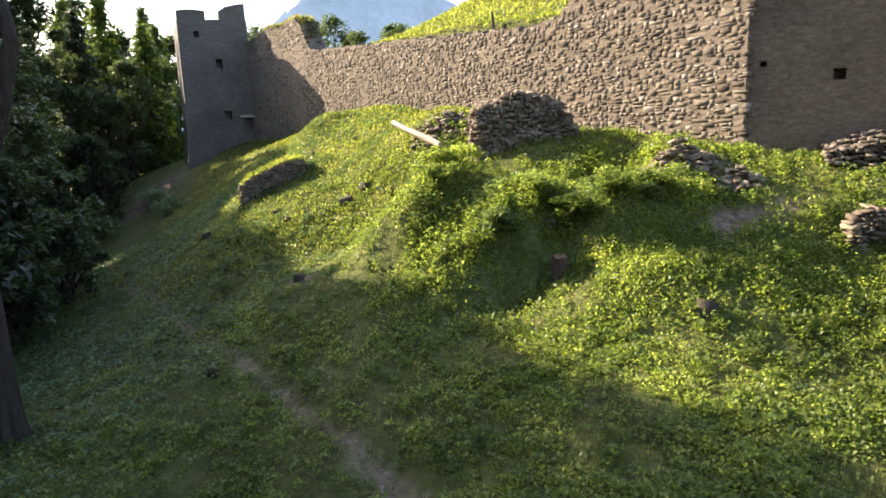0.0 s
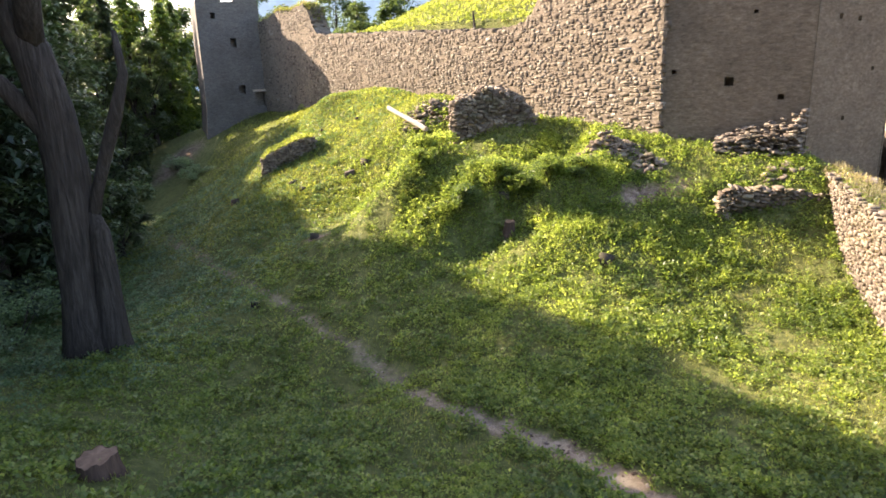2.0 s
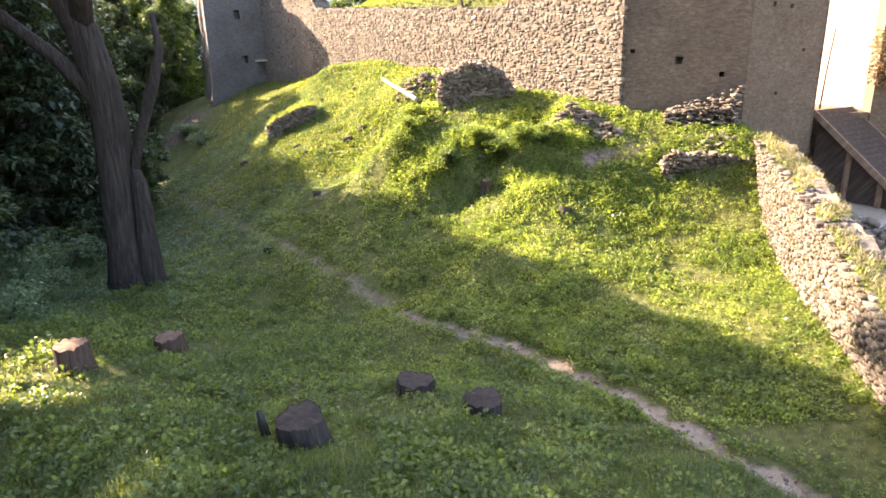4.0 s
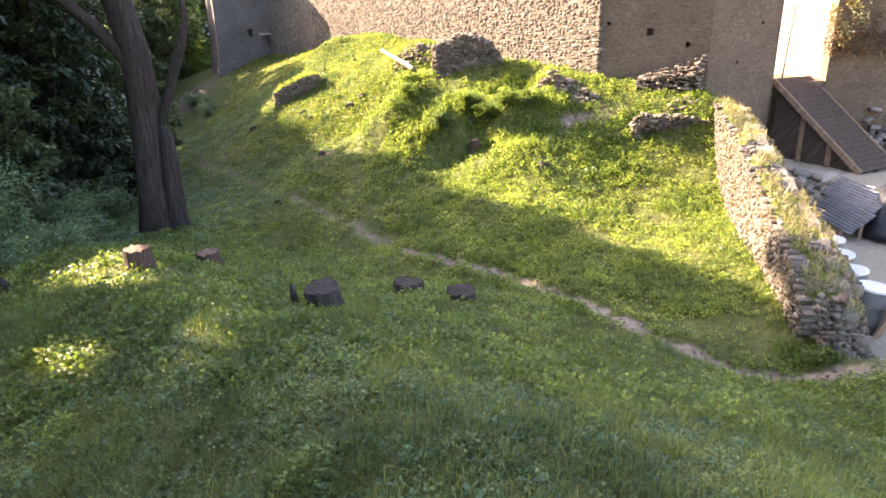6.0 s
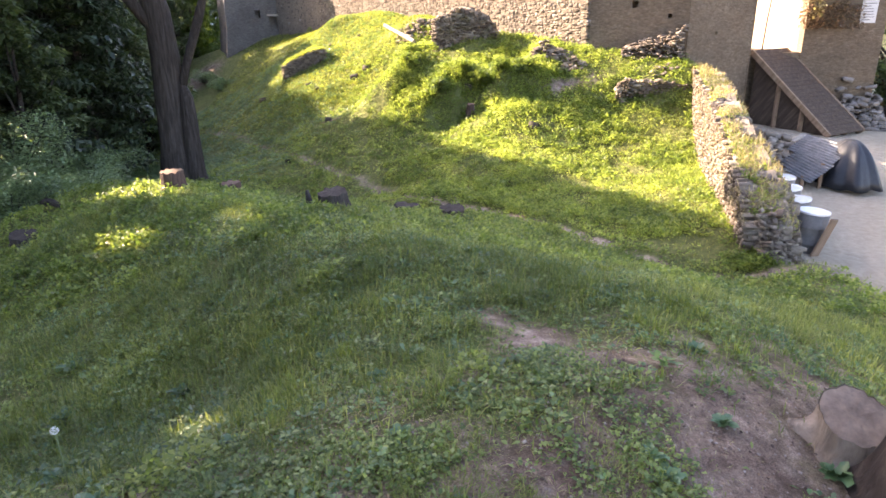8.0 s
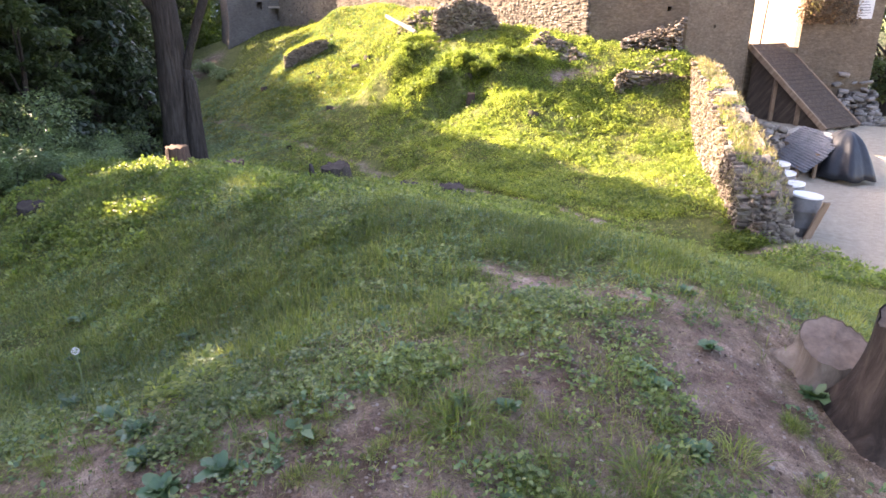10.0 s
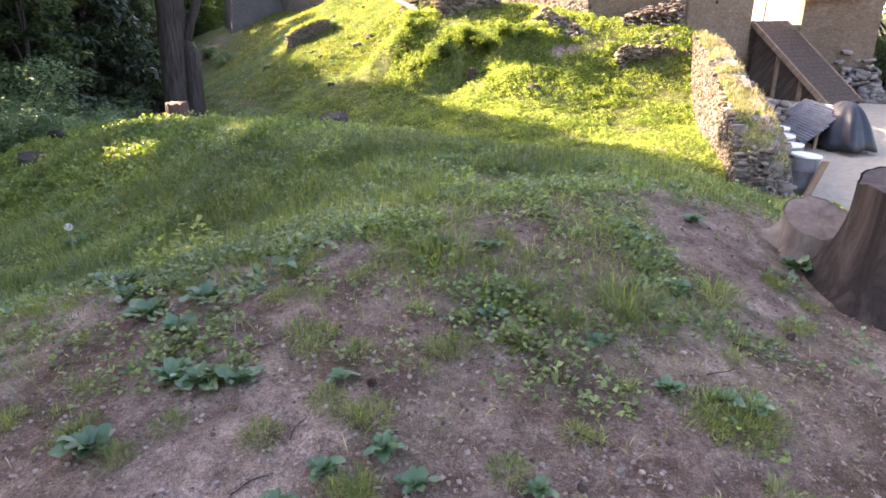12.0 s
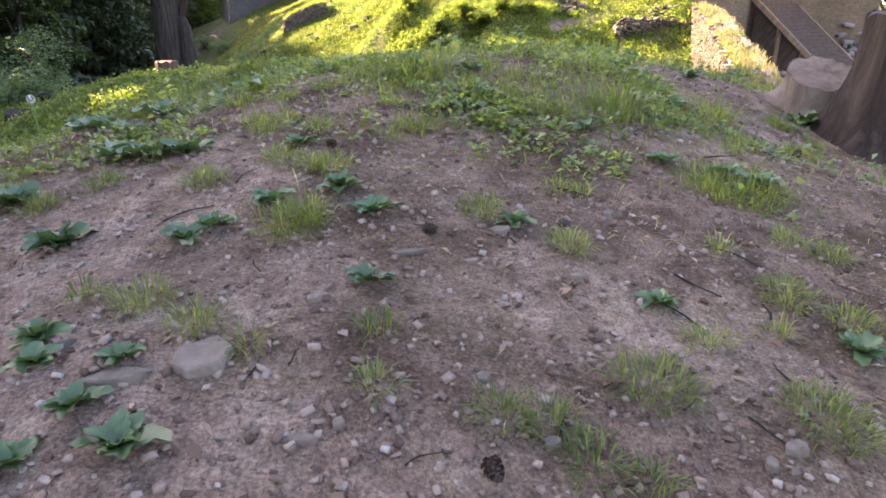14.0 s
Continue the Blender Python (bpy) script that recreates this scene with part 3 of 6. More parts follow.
def wall_core(name, p0, p1, thick, out, base, top, material, step=0.5, rough=0.06, label=""):
    """A wall body with an uneven top; its outer face runs from p0 to p1."""
    run = math.hypot(p1[0] - p0[0], p1[1] - p0[1])
    ex, ey = (p1[0] - p0[0]) / run, (p1[1] - p0[1]) / run
    nx, ny = ey * out, -ex * out
    n = max(2, int(run / step))
    bm = bmesh.new()
    rows = []
    for i in range(n + 1):
        s = run * i / n
        zt = top(s) + random.uniform(-rough, rough)
        zb = base(s) - 0.5
        x, y = p0[0] + ex * s, p0[1] + ey * s
        rows.append([Vector((x, y, zb)), Vector((x, y, zt)), Vector((x - nx * thick, y - ny * thick, zt + random.uniform(-rough, rough))), Vector((x - nx * thick, y - ny * thick, zb))])
    rings(bm, rows)
    bmesh.ops.recalc_face_normals(bm, faces=bm.faces[:])
    ob = part(name, bm, material, None, label)
    ob["kind"] = "structure"
    return ob


def along(pts):
    """A height by metres along, from (metres, height) pairs."""
    xs, zs = [p[0] for p in pts], [p[1] for p in pts]
    return lambda s: float(np.interp(s, xs, zs))

# ---- the castle walls ----


def pierced_face(bm, p0, p1, z0, z1, holes, out, recess=0.35):
    """An upright face from p0 to p1 with rectangular openings (s0, s1, za, zb), each with its reveals and a back."""
    run = math.hypot(p1[0] - p0[0], p1[1] - p0[1])
    ex, ey = (p1[0] - p0[0]) / run, (p1[1] - p0[1]) / run
    nx, ny = ey * out, -ex * out
    cs = sorted({0, run, *[h[0] for h in holes], *[h[1] for h in holes]})
    cz = sorted({z0, z1, *[h[2] for h in holes], *[h[3] for h in holes]})

    def at(s, z, d=0.0):
        return bm.verts.new((p0[0] + ex * s - nx * d, p0[1] + ey * s - ny * d, z))

    for a, b in zip(cs, cs[1:]):
        for c, d in zip(cz, cz[1:]):
            inside = any(h[0] <= (a + b) / 2 <= h[1] and h[2] <= (c + d) / 2 <= h[3] for h in holes)
            if not inside:
                bm.faces.new((at(a, c), at(b, c), at(b, d), at(a, d)))
    for a, b, c, d in holes:
        q = [(a, c), (b, c), (b, d), (a, d)]
        for (s0, y0), (s1, y1) in zip(q, q[1:] + q[:1]):
            bm.faces.new((at(s0, y0), at(s1, y1), at(s1, y1, recess), at(s0, y0, recess)))
        bm.faces.new([at(s, z, recess) for s, z in q])
    bmesh.ops.remove_doubles(bm, verts=bm.verts[:], dist=0.0005)
    bmesh.ops.recalc_face_normals(bm, faces=bm.faces[:])


A, DIR = Vector((6.5, 13.3)), Vector((-0.63, 0.777))
END = A + DIR * 26.4
top1 = along([(0, 11.5), (3.3, 10.8), (4.2, 9.2), (4.55, 8.35), (5.1, 7.95), (6.2, 7.86), (12.7, 8.3), (18.6, 8.65), (19.4, 8.75), (20.0, 9.9), (20.6, 10.3), (22.0, 10.1), (23.6, 10.25), (24.6, 10.05), (26.4, 9.9)])
base1 = lambda s: gz(A.x + DIR.x * s - 0.3, A.y + DIR.y * s - 0.3)
SHIFT = Vector((0.777, 0.63)) * -0.097
wall_west = wall_core("wall_west", A + SHIFT, END + SHIFT, 0.9, -1, base1, top1, CURTAIN, 0.4, 0.05)
tagged(wall_west, "sunlit rubble stone curtain wall of a ruined castle", "wall")

C = Vector((9.58, 11.68))
CORE = Vector((0.5, 0.86)) * 0.42
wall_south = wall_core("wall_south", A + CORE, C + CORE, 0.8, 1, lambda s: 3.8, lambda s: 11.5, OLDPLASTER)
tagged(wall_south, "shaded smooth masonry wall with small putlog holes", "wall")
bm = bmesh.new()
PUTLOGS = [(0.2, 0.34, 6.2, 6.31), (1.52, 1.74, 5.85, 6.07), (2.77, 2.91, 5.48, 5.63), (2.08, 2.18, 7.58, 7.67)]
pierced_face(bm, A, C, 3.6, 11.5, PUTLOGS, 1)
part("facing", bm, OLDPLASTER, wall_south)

B0, B1 = Vector((9.58, 11.665)), Vector((12.4, 12.98))
CORE_B = Vector((-0.423, 0.906)) * 0.42
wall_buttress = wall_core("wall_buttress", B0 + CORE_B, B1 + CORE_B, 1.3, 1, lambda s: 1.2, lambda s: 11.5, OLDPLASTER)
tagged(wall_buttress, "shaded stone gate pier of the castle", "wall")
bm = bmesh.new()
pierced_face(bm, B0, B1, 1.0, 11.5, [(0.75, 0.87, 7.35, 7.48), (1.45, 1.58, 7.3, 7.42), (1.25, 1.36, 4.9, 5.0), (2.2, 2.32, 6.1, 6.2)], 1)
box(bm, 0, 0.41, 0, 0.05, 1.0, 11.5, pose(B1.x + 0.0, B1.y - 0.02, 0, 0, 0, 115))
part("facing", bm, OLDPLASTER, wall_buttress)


def lay(mats, near, wall, single_meshes, material, limit=300, name="stone", shapes=SLABS):
    """The stones of the near stretch as pieces of the wall, the rest joined."""
    first = [m for m in mats if near(m.translation)][:limit]
    seen = {id(m) for m in first}
    single_stones(first, single_meshes, wall, name)
    rest = [m for m in mats if id(m) not in seen]
    if rest:
        joined_stones("masonry", rest, material, wall, "", shapes)


BANK_MESH = stone_meshes(BANKSTONE, "bank_stone", SLABS)
WALL_MESH = stone_meshes(WALLRUBBLE_P, "wall_stone", SLABS)
DARK_MESH = stone_meshes(DARKSTONE, "dark_stone")
STONE_MESH, DRY_MESH, GREY_MESH = stone_meshes(STONE_P, "stone"), stone_meshes(DRYSTONE, "dry_stone", SLABS), stone_meshes(GREYSTONE, "grey_stone")

# retaining wall beside the yard
R0, R1 = Vector((bank_wall_x(-0.45), -0.45)), Vector((bank_wall_x(10.4), 10.4))
topr = along([(0, 2.1), (0.5, 2.35), (1.2, 2.6), (4.0, 3.05), (8, 3.55), (11.6, 3.98)])
run_r = (R1 - R0) / (R1 - R0).length
baser = lambda s: gz(R0.x + run_r.x * s - 0.25, R0.y + run_r.y * s)
wall_bank = wall_core("wall_bank", R0 + Vector((-0.02, 0)), R1 + Vector((-0.02, 0)), 0.7, -1, lambda s: 0.9, lambda s: topr(s) - 0.06, MORTAR, 0.3, 0.07)
tagged(wall_bank, "sunlit crumbling retaining wall with weeds on top", "wall")
bank_stones = coursed(R0, R1, baser, topr, 0.125, 31, -1, 0.03, 0.002, 0.2, 5)
for i in range(420):
    s, w = random.uniform(0, 11.5), random.uniform(0.03, 0.75)
    bank_stones.append(pose(R0.x + run_r.x * s + w, R0.y + run_r.y * s - 0.26 * w, topr(s) - 0.02 - 0.3 * w * w, random.uniform(-15, 15), random.uniform(-15, 15), random.uniform(0, 360)) @ Matrix.Diagonal((random.uniform(0.08, 0.22), random.uniform(0.07, 0.16), random.uniform(0.05, 0.1), 1)))
for i in range(520):                   # the broken south end
    w, q = random.uniform(0.0, 0.85), random.random() ** 1.6
    x, y = R0.x + 0.12 + w, R0.y - 0.02 - q * 0.34
    bank_stones.append(pose(x, y, gz(x, y) + random.uniform(-0.05, 0.85) * (1 - q) * (1.0 if w < 0.7 else 0.5), random.uniform(-25, 25), random.uniform(-25, 25), random.uniform(0, 360)) @ Matrix.Diagonal((random.uniform(0.06, 0.2), random.uniform(0.05, 0.14), random.uniform(0.03, 0.08), 1)))
lay(bank_stones, lambda p: p.y < 3.2 and p.x - bank_wall_x(p.y) < 0.12, wall_bank, BANK_MESH, BANKSTONE_J, 300)
bank_inner = coursed(R0 + Vector((0.74, -0.19)), R1 + Vector((0.74, -0.19)), lambda s: 0.95 + 0.06 * s, lambda s: topr(s) - 0.15, 0.24, 32, 1, 0.05, 0.01, 0.2, 9)
joined_stones("inner_masonry", bank_inner, BANKSTONE_J, wall_bank, "", SLABS)

# curtain wall facing
west = coursed(A, END, lambda s: base1(s) - 0.1, top1, 0.18, 41, -1, 0.009, -0.004, 0.2, 2.0)
west = [m for m in west if not ((m.translation.xy - A).dot(DIR) > 20 and m.translation.z < 9.1) or random.random() < 0.35]
cap = [pose(A.x + DIR.x * s + 0.777 * w, A.y + DIR.y * s + 0.63 * w, top1(s) + 0.0, random.uniform(-12, 12), random.uniform(-12, 12), random.uniform(0, 360)) @ Matrix.Diagonal((random.uniform(0.15, 0.35), random.uniform(0.12, 0.25), random.uniform(0.08, 0.16), 1)) for s, w in ((random.uniform(4, 25.8), random.uniform(0, 0.9)) for _ in range(420))]
lay(west + cap, lambda p: (p.xy - A).dot(DIR) < 3.2 and p.z < 7.6, wall_west, WALL_MESH, WALLRUBBLE, 300)

# tower built against the curtain wall's far end, square to it
def tower():
    fl, fr = Vector((-13.0, 32.2)), Vector((-9.98, 33.61))
    w = (fr - fl).length
    u = (fr - fl) / w
    back = Vector((-u.y, u.x))
    at = lambda s, d, z: Vector((fl.x + u.x * s + back.x * d, fl.y + u.y * s + back.y * d, z))
    bm = bmesh.new()
    holes = [(0.72, 0.96, 10.15, 10.45), (1.62, 1.95, 8.6, 9.1), (1.78, 2.14, 6.05, 6.5), (2.7, 3.22, 5.3, 6.12)]
    pierced_face(bm, fl, fr, 1.0, 10.98, holes, 1, 0.5)
    ob = part("wall_tower", bm, TOWERSTONE)
    tagged(ob, "ruined square stone tower with broken parapet", "tower", kind="structure")
    bm = bmesh.new()
    rings(bm, [[at(-g, 0.55, z), at(w, 0.55, z), at(w, 4.2, z), at(-g, 4.2, z)] for z, g in ((1.0, 0.6), (5.3, 0.1), (10.98, 0))])
    bmesh.ops.recalc_face_normals(bm, faces=bm.faces[:])
    part("tower_body", bm, TOWERSTONE, ob)
    bm = bmesh.new()
    rings(bm, [[at(-g, -0.01, z), at(-0.003, -0.01, z), at(-0.003, 0.56, z), at(-g, 0.56, z)] for z, g in ((1.0, 0.6), (5.3, 0.1), (10.98, 0.02))])
    rings(bm, [[at(w - 0.03, 0.004, z), at(w + 0.01, 0.004, z), at(w + 0.01, 0.56, z), at(w - 0.03, 0.56, z)] for z in (1.0, 10.97)])
    bmesh.ops.recalc_face_normals(bm, faces=bm.faces[:])
    part("tower_quoin", bm, TOWERSTONE, ob)
    bm = bmesh.new()
    rings(bm, [[at(0, 0.006, z), at(w, 0.006, z), at(w, 4.2, z), at(0, 4.2, z)] for z in (10.97, 11.03)])
    part("tower_roof_slab", bm, TOWERSTONE, ob)
    bm = bmesh.new()
    rings(bm, [[at(2.55, -0.09, z), at(3.3, -0.09, z), at(3.3, 0.1, z), at(2.55, 0.1, z)] for z in (6.13, 6.24)])
    part("ledge", bm, LIMEWASH, ob, "pale stone ledge over a doorway")
    for s0, s1, hs in ((0.0, 1.35, (0.38, 0.45, 0.46, 0.44, 0.4)), (2.0, 3.3, (0.4, 0.62, 0.7, 0.78, 0.8))):
        bm = bmesh.new()
        rows = []
        for k, h in enumerate(hs):
            s = s0 + (s1 - s0) * k / (len(hs) - 1)
            rows.append([at(s, 0.0, 11.03), at(s, 0.0, 11.03 + h), at(s, 0.5, 11.03 + h * 0.95), at(s, 0.5, 11.03)])
        rings(bm, rows)
        bmesh.ops.recalc_face_normals(bm, faces=bm.faces[:])
        part("merlon", bm, TOWERSTONE, ob)
    return ob


tower()

# gate: sill, lit passage wall, wall with the notices
bm = bmesh.new()
box(bm, 12.55, 15.1, 13.75, 22, 1.0, 4.15)
tagged(part("gate_sill", bm, OLDPLASTER), "worn stone gate threshold", "threshold", kind="structure")
K = Vector((15.1, 13.7))
wall_gate = wall_core("wall_gate", K, Vector((14.3, 21)), 0.8, -1, lambda s: 2.0, lambda s: 10.5, LIMEWASH)
tagged(wall_gate, "bright sunlit plastered gate passage wall", "wall")
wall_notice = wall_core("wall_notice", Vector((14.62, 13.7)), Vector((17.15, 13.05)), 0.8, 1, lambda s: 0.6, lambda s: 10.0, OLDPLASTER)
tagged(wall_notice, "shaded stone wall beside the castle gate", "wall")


# ---- ruins and stones on the mound ----
def heap(name, label, category, spots, meshes, group="", material_joined=None):
    """A pile of stones as one thing; spots: poses."""
    c = sum((m.translation for m in spots), Vector()) / len(spots)
    ob = thing(name, Matrix.Translation((c.x, c.y, min(m.translation.z for m in spots))), label, category, group)
    inv = ob.matrix_world.inverted()
    single_stones([inv @ m for m in spots[:300]], meshes, ob)
    if len(spots) > 300:
        joined_stones("fill", [inv @ m for m in spots[300:]], material_joined, ob, "", SLABS)
    return ob


def rnd_stone(x, y, z, size, flat_=0.5, tilt=15):
    return pose(x, y, z, random.uniform(-tilt, tilt), random.uniform(-tilt, tilt), random.uniform(0, 360)) @ Matrix.Diagonal((size * random.uniform(0.8, 1.4), size * random.uniform(0.6, 1.0), size * random.uniform(0.35, 0.7) * flat_ * 2, 1))


# stub of a ruined wall
stub_top = along([(0, 5.62), (0.25, 5.78), (0.5, 5.74), (0.9, 6.03), (1.35, 6.0), (1.7, 5.86), (2.1, 5.62), (2.35, 5.3), (2.5, 4.95)])
SA, SB = Vector((0.85, 15.45)), Vector((3.35, 15.2))
spots = coursed(SA, SB, lambda s: 3.3, stub_top, 0.15, 71, 1, 0.05, 0.004, 0.24, 9)
spots += coursed(SA + Vector((0.02, 0.75)), SA + Vector((0.0, 0.0)), lambda s: 3.4, lambda s: 5.55 - 0.2 * s, 0.15, 72, 1, 0.06, 0.004, 0.24, 12)
spots += coursed(SB + Vector((0, 0.8)), SA + Vector((0, 0.8)), lambda s: 3.6, lambda s: stub_top(2.5 - s), 0.28, 73, 1, 0.04, 0.01, 0.3, 8)
for _ in range(110):
    s = random.uniform(0.0, 2.45)
    spots.append(rnd_stone(SA.x + s, SA.y + random.uniform(0.05, 0.75) - 0.1 * s, stub_top(s) - 0.06 + random.random() * 0.08, 0.2, 0.5, 25))
ruin = heap("ruined_wall", "crumbling rubble wall stub standing on the grassy mound", "ruin", spots, DRY_MESH, "", DRYSTONE_J)
bm = bmesh.new()
for s in np.arange(0.1, 2.3, 0.2):
    box(bm, SA.x + s, SA.x + s + 0.2, SA.y + 0.08 - 0.1 * s, SA.y + 0.72 - 0.1 * s, 3.6, stub_top(s + 0.1) - 0.1)
bmesh.ops.transform(bm, matrix=ruin.matrix_world.inverted(), verts=bm.verts[:])
part("core", bm, MORTAR, ruin)

# low dry-stone wall by the terrace
spots = coursed((6.9, 10.32), (9.3, 10.02), lambda s: 2.75 + 0.1 * s, along([(0, 3.45), (0.3, 3.68), (0.8, 3.62), (1.2, 3.66), (2.0, 3.52), (2.4, 3.45)]), 0.125, 74, 1, 0.05, 0.008, 0.32, 9)
heap("dry_stone_wall", "low dry-laid wall of flat brown stones in the bank", "dry wall", spots, DRY_MESH, "", DRYSTONE_J)

# sloping rubble against the shaded wall
spots = []
for _ in range(560):
    s = random.random()
    w = random.random()
    x, y = 7.75 + 1.7 * s - 0.3 * w, 12.55 - 1.0 * s - 0.62 * w
    zt = (4.6 + 0.7 * s) * (1 - 0.35 * w) + gz(x, y) * 0.35 * w
    spots.append(rnd_stone(x, y, random.uniform(gz(x, y), zt), random.uniform(0.07, 0.17), 0.42, 12))
heap("rubble_heap", "grey rubble heaped against the shaded castle wall", "rubble", spots, BANK_MESH, "rubble heaps", BANKSTONE_J)
for cx, cy, rx, ry, h, n in ((4.9, 12.55, 0.95, 0.5, 0.62, 280), (5.75, 11.9, 0.42, 0.3, 0.36, 70), (0.1, 17.4, 0.95, 0.7, 0.22, 230), (8.55, 10.7, 0.5, 0.3, 0.15, 30)):
    spots = []
    for _ in range(n):
        a, q = random.uniform(0, 6.283), random.random() ** 0.6
        x, y = cx + rx * q * math.cos(a), cy + ry * q * math.sin(a)
        spots.append(rnd_stone(x, y, gz(x, y) + random.random() * h * (1 - q), random.uniform(0.07, 0.19), 0.45, 25))
    heap("rubble_heap", "tumbled brown rubble stones in the mound's grass", "rubble", spots, DRY_MESH, "rubble heaps")

# sunken wall remnant in the west flank, lit from behind
REM_A, REM_B = Vector((-6.2, 18.75)), Vector((-4.35, 19.35))
rem_top = along([(0, 3.72), (0.25, 3.95), (0.8, 4.18), (1.4, 4.42), (1.95, 4.45)])
spots = coursed(REM_A, REM_B, lambda s: 2.9 + 0.35 * s, rem_top, 0.13, 75, 1, 0.03, 0.003, 0.16, 7)
spots += coursed(REM_A + Vector((-0.15, 0.6)), REM_A, lambda s: 2.8, lambda s: 3.8, 0.13, 76, 1, 0.03, 0.003, 0.16, 8)
remnant = heap("wall_remnant", "low dark wall remnant with grassy top sunk in the slope", "ruin", spots, DRY_MESH, "", DRYSTONE_J)
bm = bmesh.new()
rem_run = (REM_B - REM_A) / (REM_B - REM_A).length
rem_in = Vector((-rem_run.y, rem_run.x))
rows = []
for k in range(9):
    s = 1.95 * k / 8
    p, q = REM_A + rem_run * s + rem_in * 0.04, REM_A + rem_run * s + rem_in * 0.7
    rows.append([Vector((p.x, p.y, 2.5)), Vector((p.x, p.y, rem_top(s) + 0.02)), Vector((q.x, q.y, rem_top(s) + 0.08)), Vector((q.x, q.y, 2.5))])
rings(bm, rows)
bmesh.ops.recalc_face_normals(bm, faces=bm.faces[:])
bmesh.ops.transform(bm, matrix=remnant.matrix_world.inverted(), verts=bm.verts[:])
part("core", bm, MORTAR, remnant)
for x, y, s in ((4.02, 9.03, 0.3), (-4.76, 17.2, 0.24), (-4.3, 16.6, 0.2), (-2.7, 16.75, 0.35), (-2.2, 17.0, 0.28), (-7.1, 17.9, 0.3), (-4.2, 10.15, 0.2), (-3.3, 13.25, 0.24), (2.05, 11.65, 0.3), (-4.4, 20.9, 0.2), (-2.9, 20.6, 0.22)):
    ob = new("boulder", DARK_MESH[int(abs(x) * 10) % 10])
    ob.matrix_world = rnd_stone(x, y, gz(x, y) + 0.12 * s, s * 0.95, 0.8, 20)
    tagged(ob, "brown field stone half sunk in the grass", "stone", "stones on the mound")

# pale beam
def beam():
    a, b = Vector((-1.43, 18.4, 5.38)), Vector((-0.05, 16.25, 4.74))
    for p in (a, b):
        p.z = max(p.z, gz(p.x, p.y) + 0.07) + 0.06
    d = (b - a)
    m = Matrix.Translation((a + b) / 2) @ d.to_track_quat("Z", "Y").to_matrix().to_4x4()
    bm = bmesh.new()
    n, rows = 10, []
    for i in range(9):
        t = i / 8 - 0.5
        r = 0.08 * (1 + 0.08 * math.sin(7 * t))
        rows.append([Vector((r * math.cos(k * 6.283 / n) * (1 + 0.1 * math.sin(k + i)), r * math.sin(k * 6.283 / n), t * d.length)) for k in range(n)])
    rings(bm, rows)
    ob = part("beam", bm, PALEWOOD, None)
    ob.matrix_world = m
    tagged(ob, "pale barked timber beam lying on the mound", "timber")
    return ob


beam()

# ---- stumps ----
def stump(x, y, r, h, top_mat, bark, label, seed, tilt=(0, 0), flare=1.35, sides=36, sink=0.15, group="tree stumps"):
    """A sawn stump: fluted, flaring bark, a rough top, root toes."""
    rr = random.Random(seed)
    ob = thing("tree_stump", pose(x, y, gz(x, y), tilt[0], tilt[1], 0), label, "stump", group)
    ph = [rr.uniform(0, 6.283) for _ in range(4)]

    def radius(a, t):
        f = 1 + (flare - 1) * (1 - t) ** 2.2
        toes = 0.16 * (1 - t) ** 2 * max(0, math.sin(4 * a + ph[0])) + 0.06 * math.sin(3 * a + ph[1]) + 0.03 * math.sin(8 * a + ph[2]) + 0.02 * math.sin(15 * a + ph[3])
        return r * (f + toes)

    bm = bmesh.new()
    rows = []
    for i in range(8):
        t = i / 7
        rows.append([Vector((radius(k * 6.283 / sides, t) * math.cos(k * 6.283 / sides), radius(k * 6.283 / sides, t) * math.sin(k * 6.283 / sides), -sink + (h + sink) * t + (0.012 * math.sin(1.3 * k + ph[3]) + rr.uniform(-0.02, 0.015) if i == 7 else 0))) for k in range(sides)])
    rings(bm, rows, close_top=False)
    part("bark", bm, bark, ob, "", True)
    bm = bmesh.new()
    rim = [Vector((p.x * 0.985, p.y * 0.985, p.z - 0.004)) for p in rows[-1]]
    mid = [Vector((p.x * 0.55, p.y * 0.55, h + rr.uniform(-0.018, 0.012))) for p in rim]
    a, b = [bm.verts.new(p) for p in rim], [bm.verts.new(p) for p in mid]
    c = bm.verts.new((0, 0, h + 0.008))
    for k in range(sides):
        bm.faces.new((a[k], a[(k + 1) % sides], b[(k + 1) % sides], b[k]))
        bm.faces.new((b[k], b[(k + 1) % sides], c))
    part("cut_face", bm, top_mat, ob, "sawn face with cracks", True)
    return ob


stump(-3.78, 0.31, 0.2, 0.36, CUTWOOD, REDBARK, "fresh-sawn stump with pale reddish top on the hump", 1)
stump(-3.25, 1.75, 0.21, 0.22, CUTWOOD, REDBARK, "low reddish-brown stump behind the hump", 2)
s3 = stump(-0.45, -1.45, 0.23, 0.33, OLDCUT, DARKBARK, "dark weathered tree stump in grass", 3, (6, -5), 1.4)
bm = bmesh.new()
rings(bm, [[Vector((-0.42 + 0.05 * math.cos(k) * f, 0.05 * math.sin(k) * f + 0.1, z)) for k in np.arange(0, 6.28, 1.05)] for z, f in ((-0.05, 1.2), (0.2, 1.0), (0.36, 0.6))])
part("sprout_stub", bm, DARKBARK, s3, "", True)
stump(0.5, 0.72, 0.25, 0.22, OLDCUT, DARKBARK, "dark low tree stump in grass", 4, (-3, 4))
stump(1.39, 0.02, 0.23, 0.22, OLDCUT, DARKBARK, "dark low tree stump in grass", 5, (4, 3))


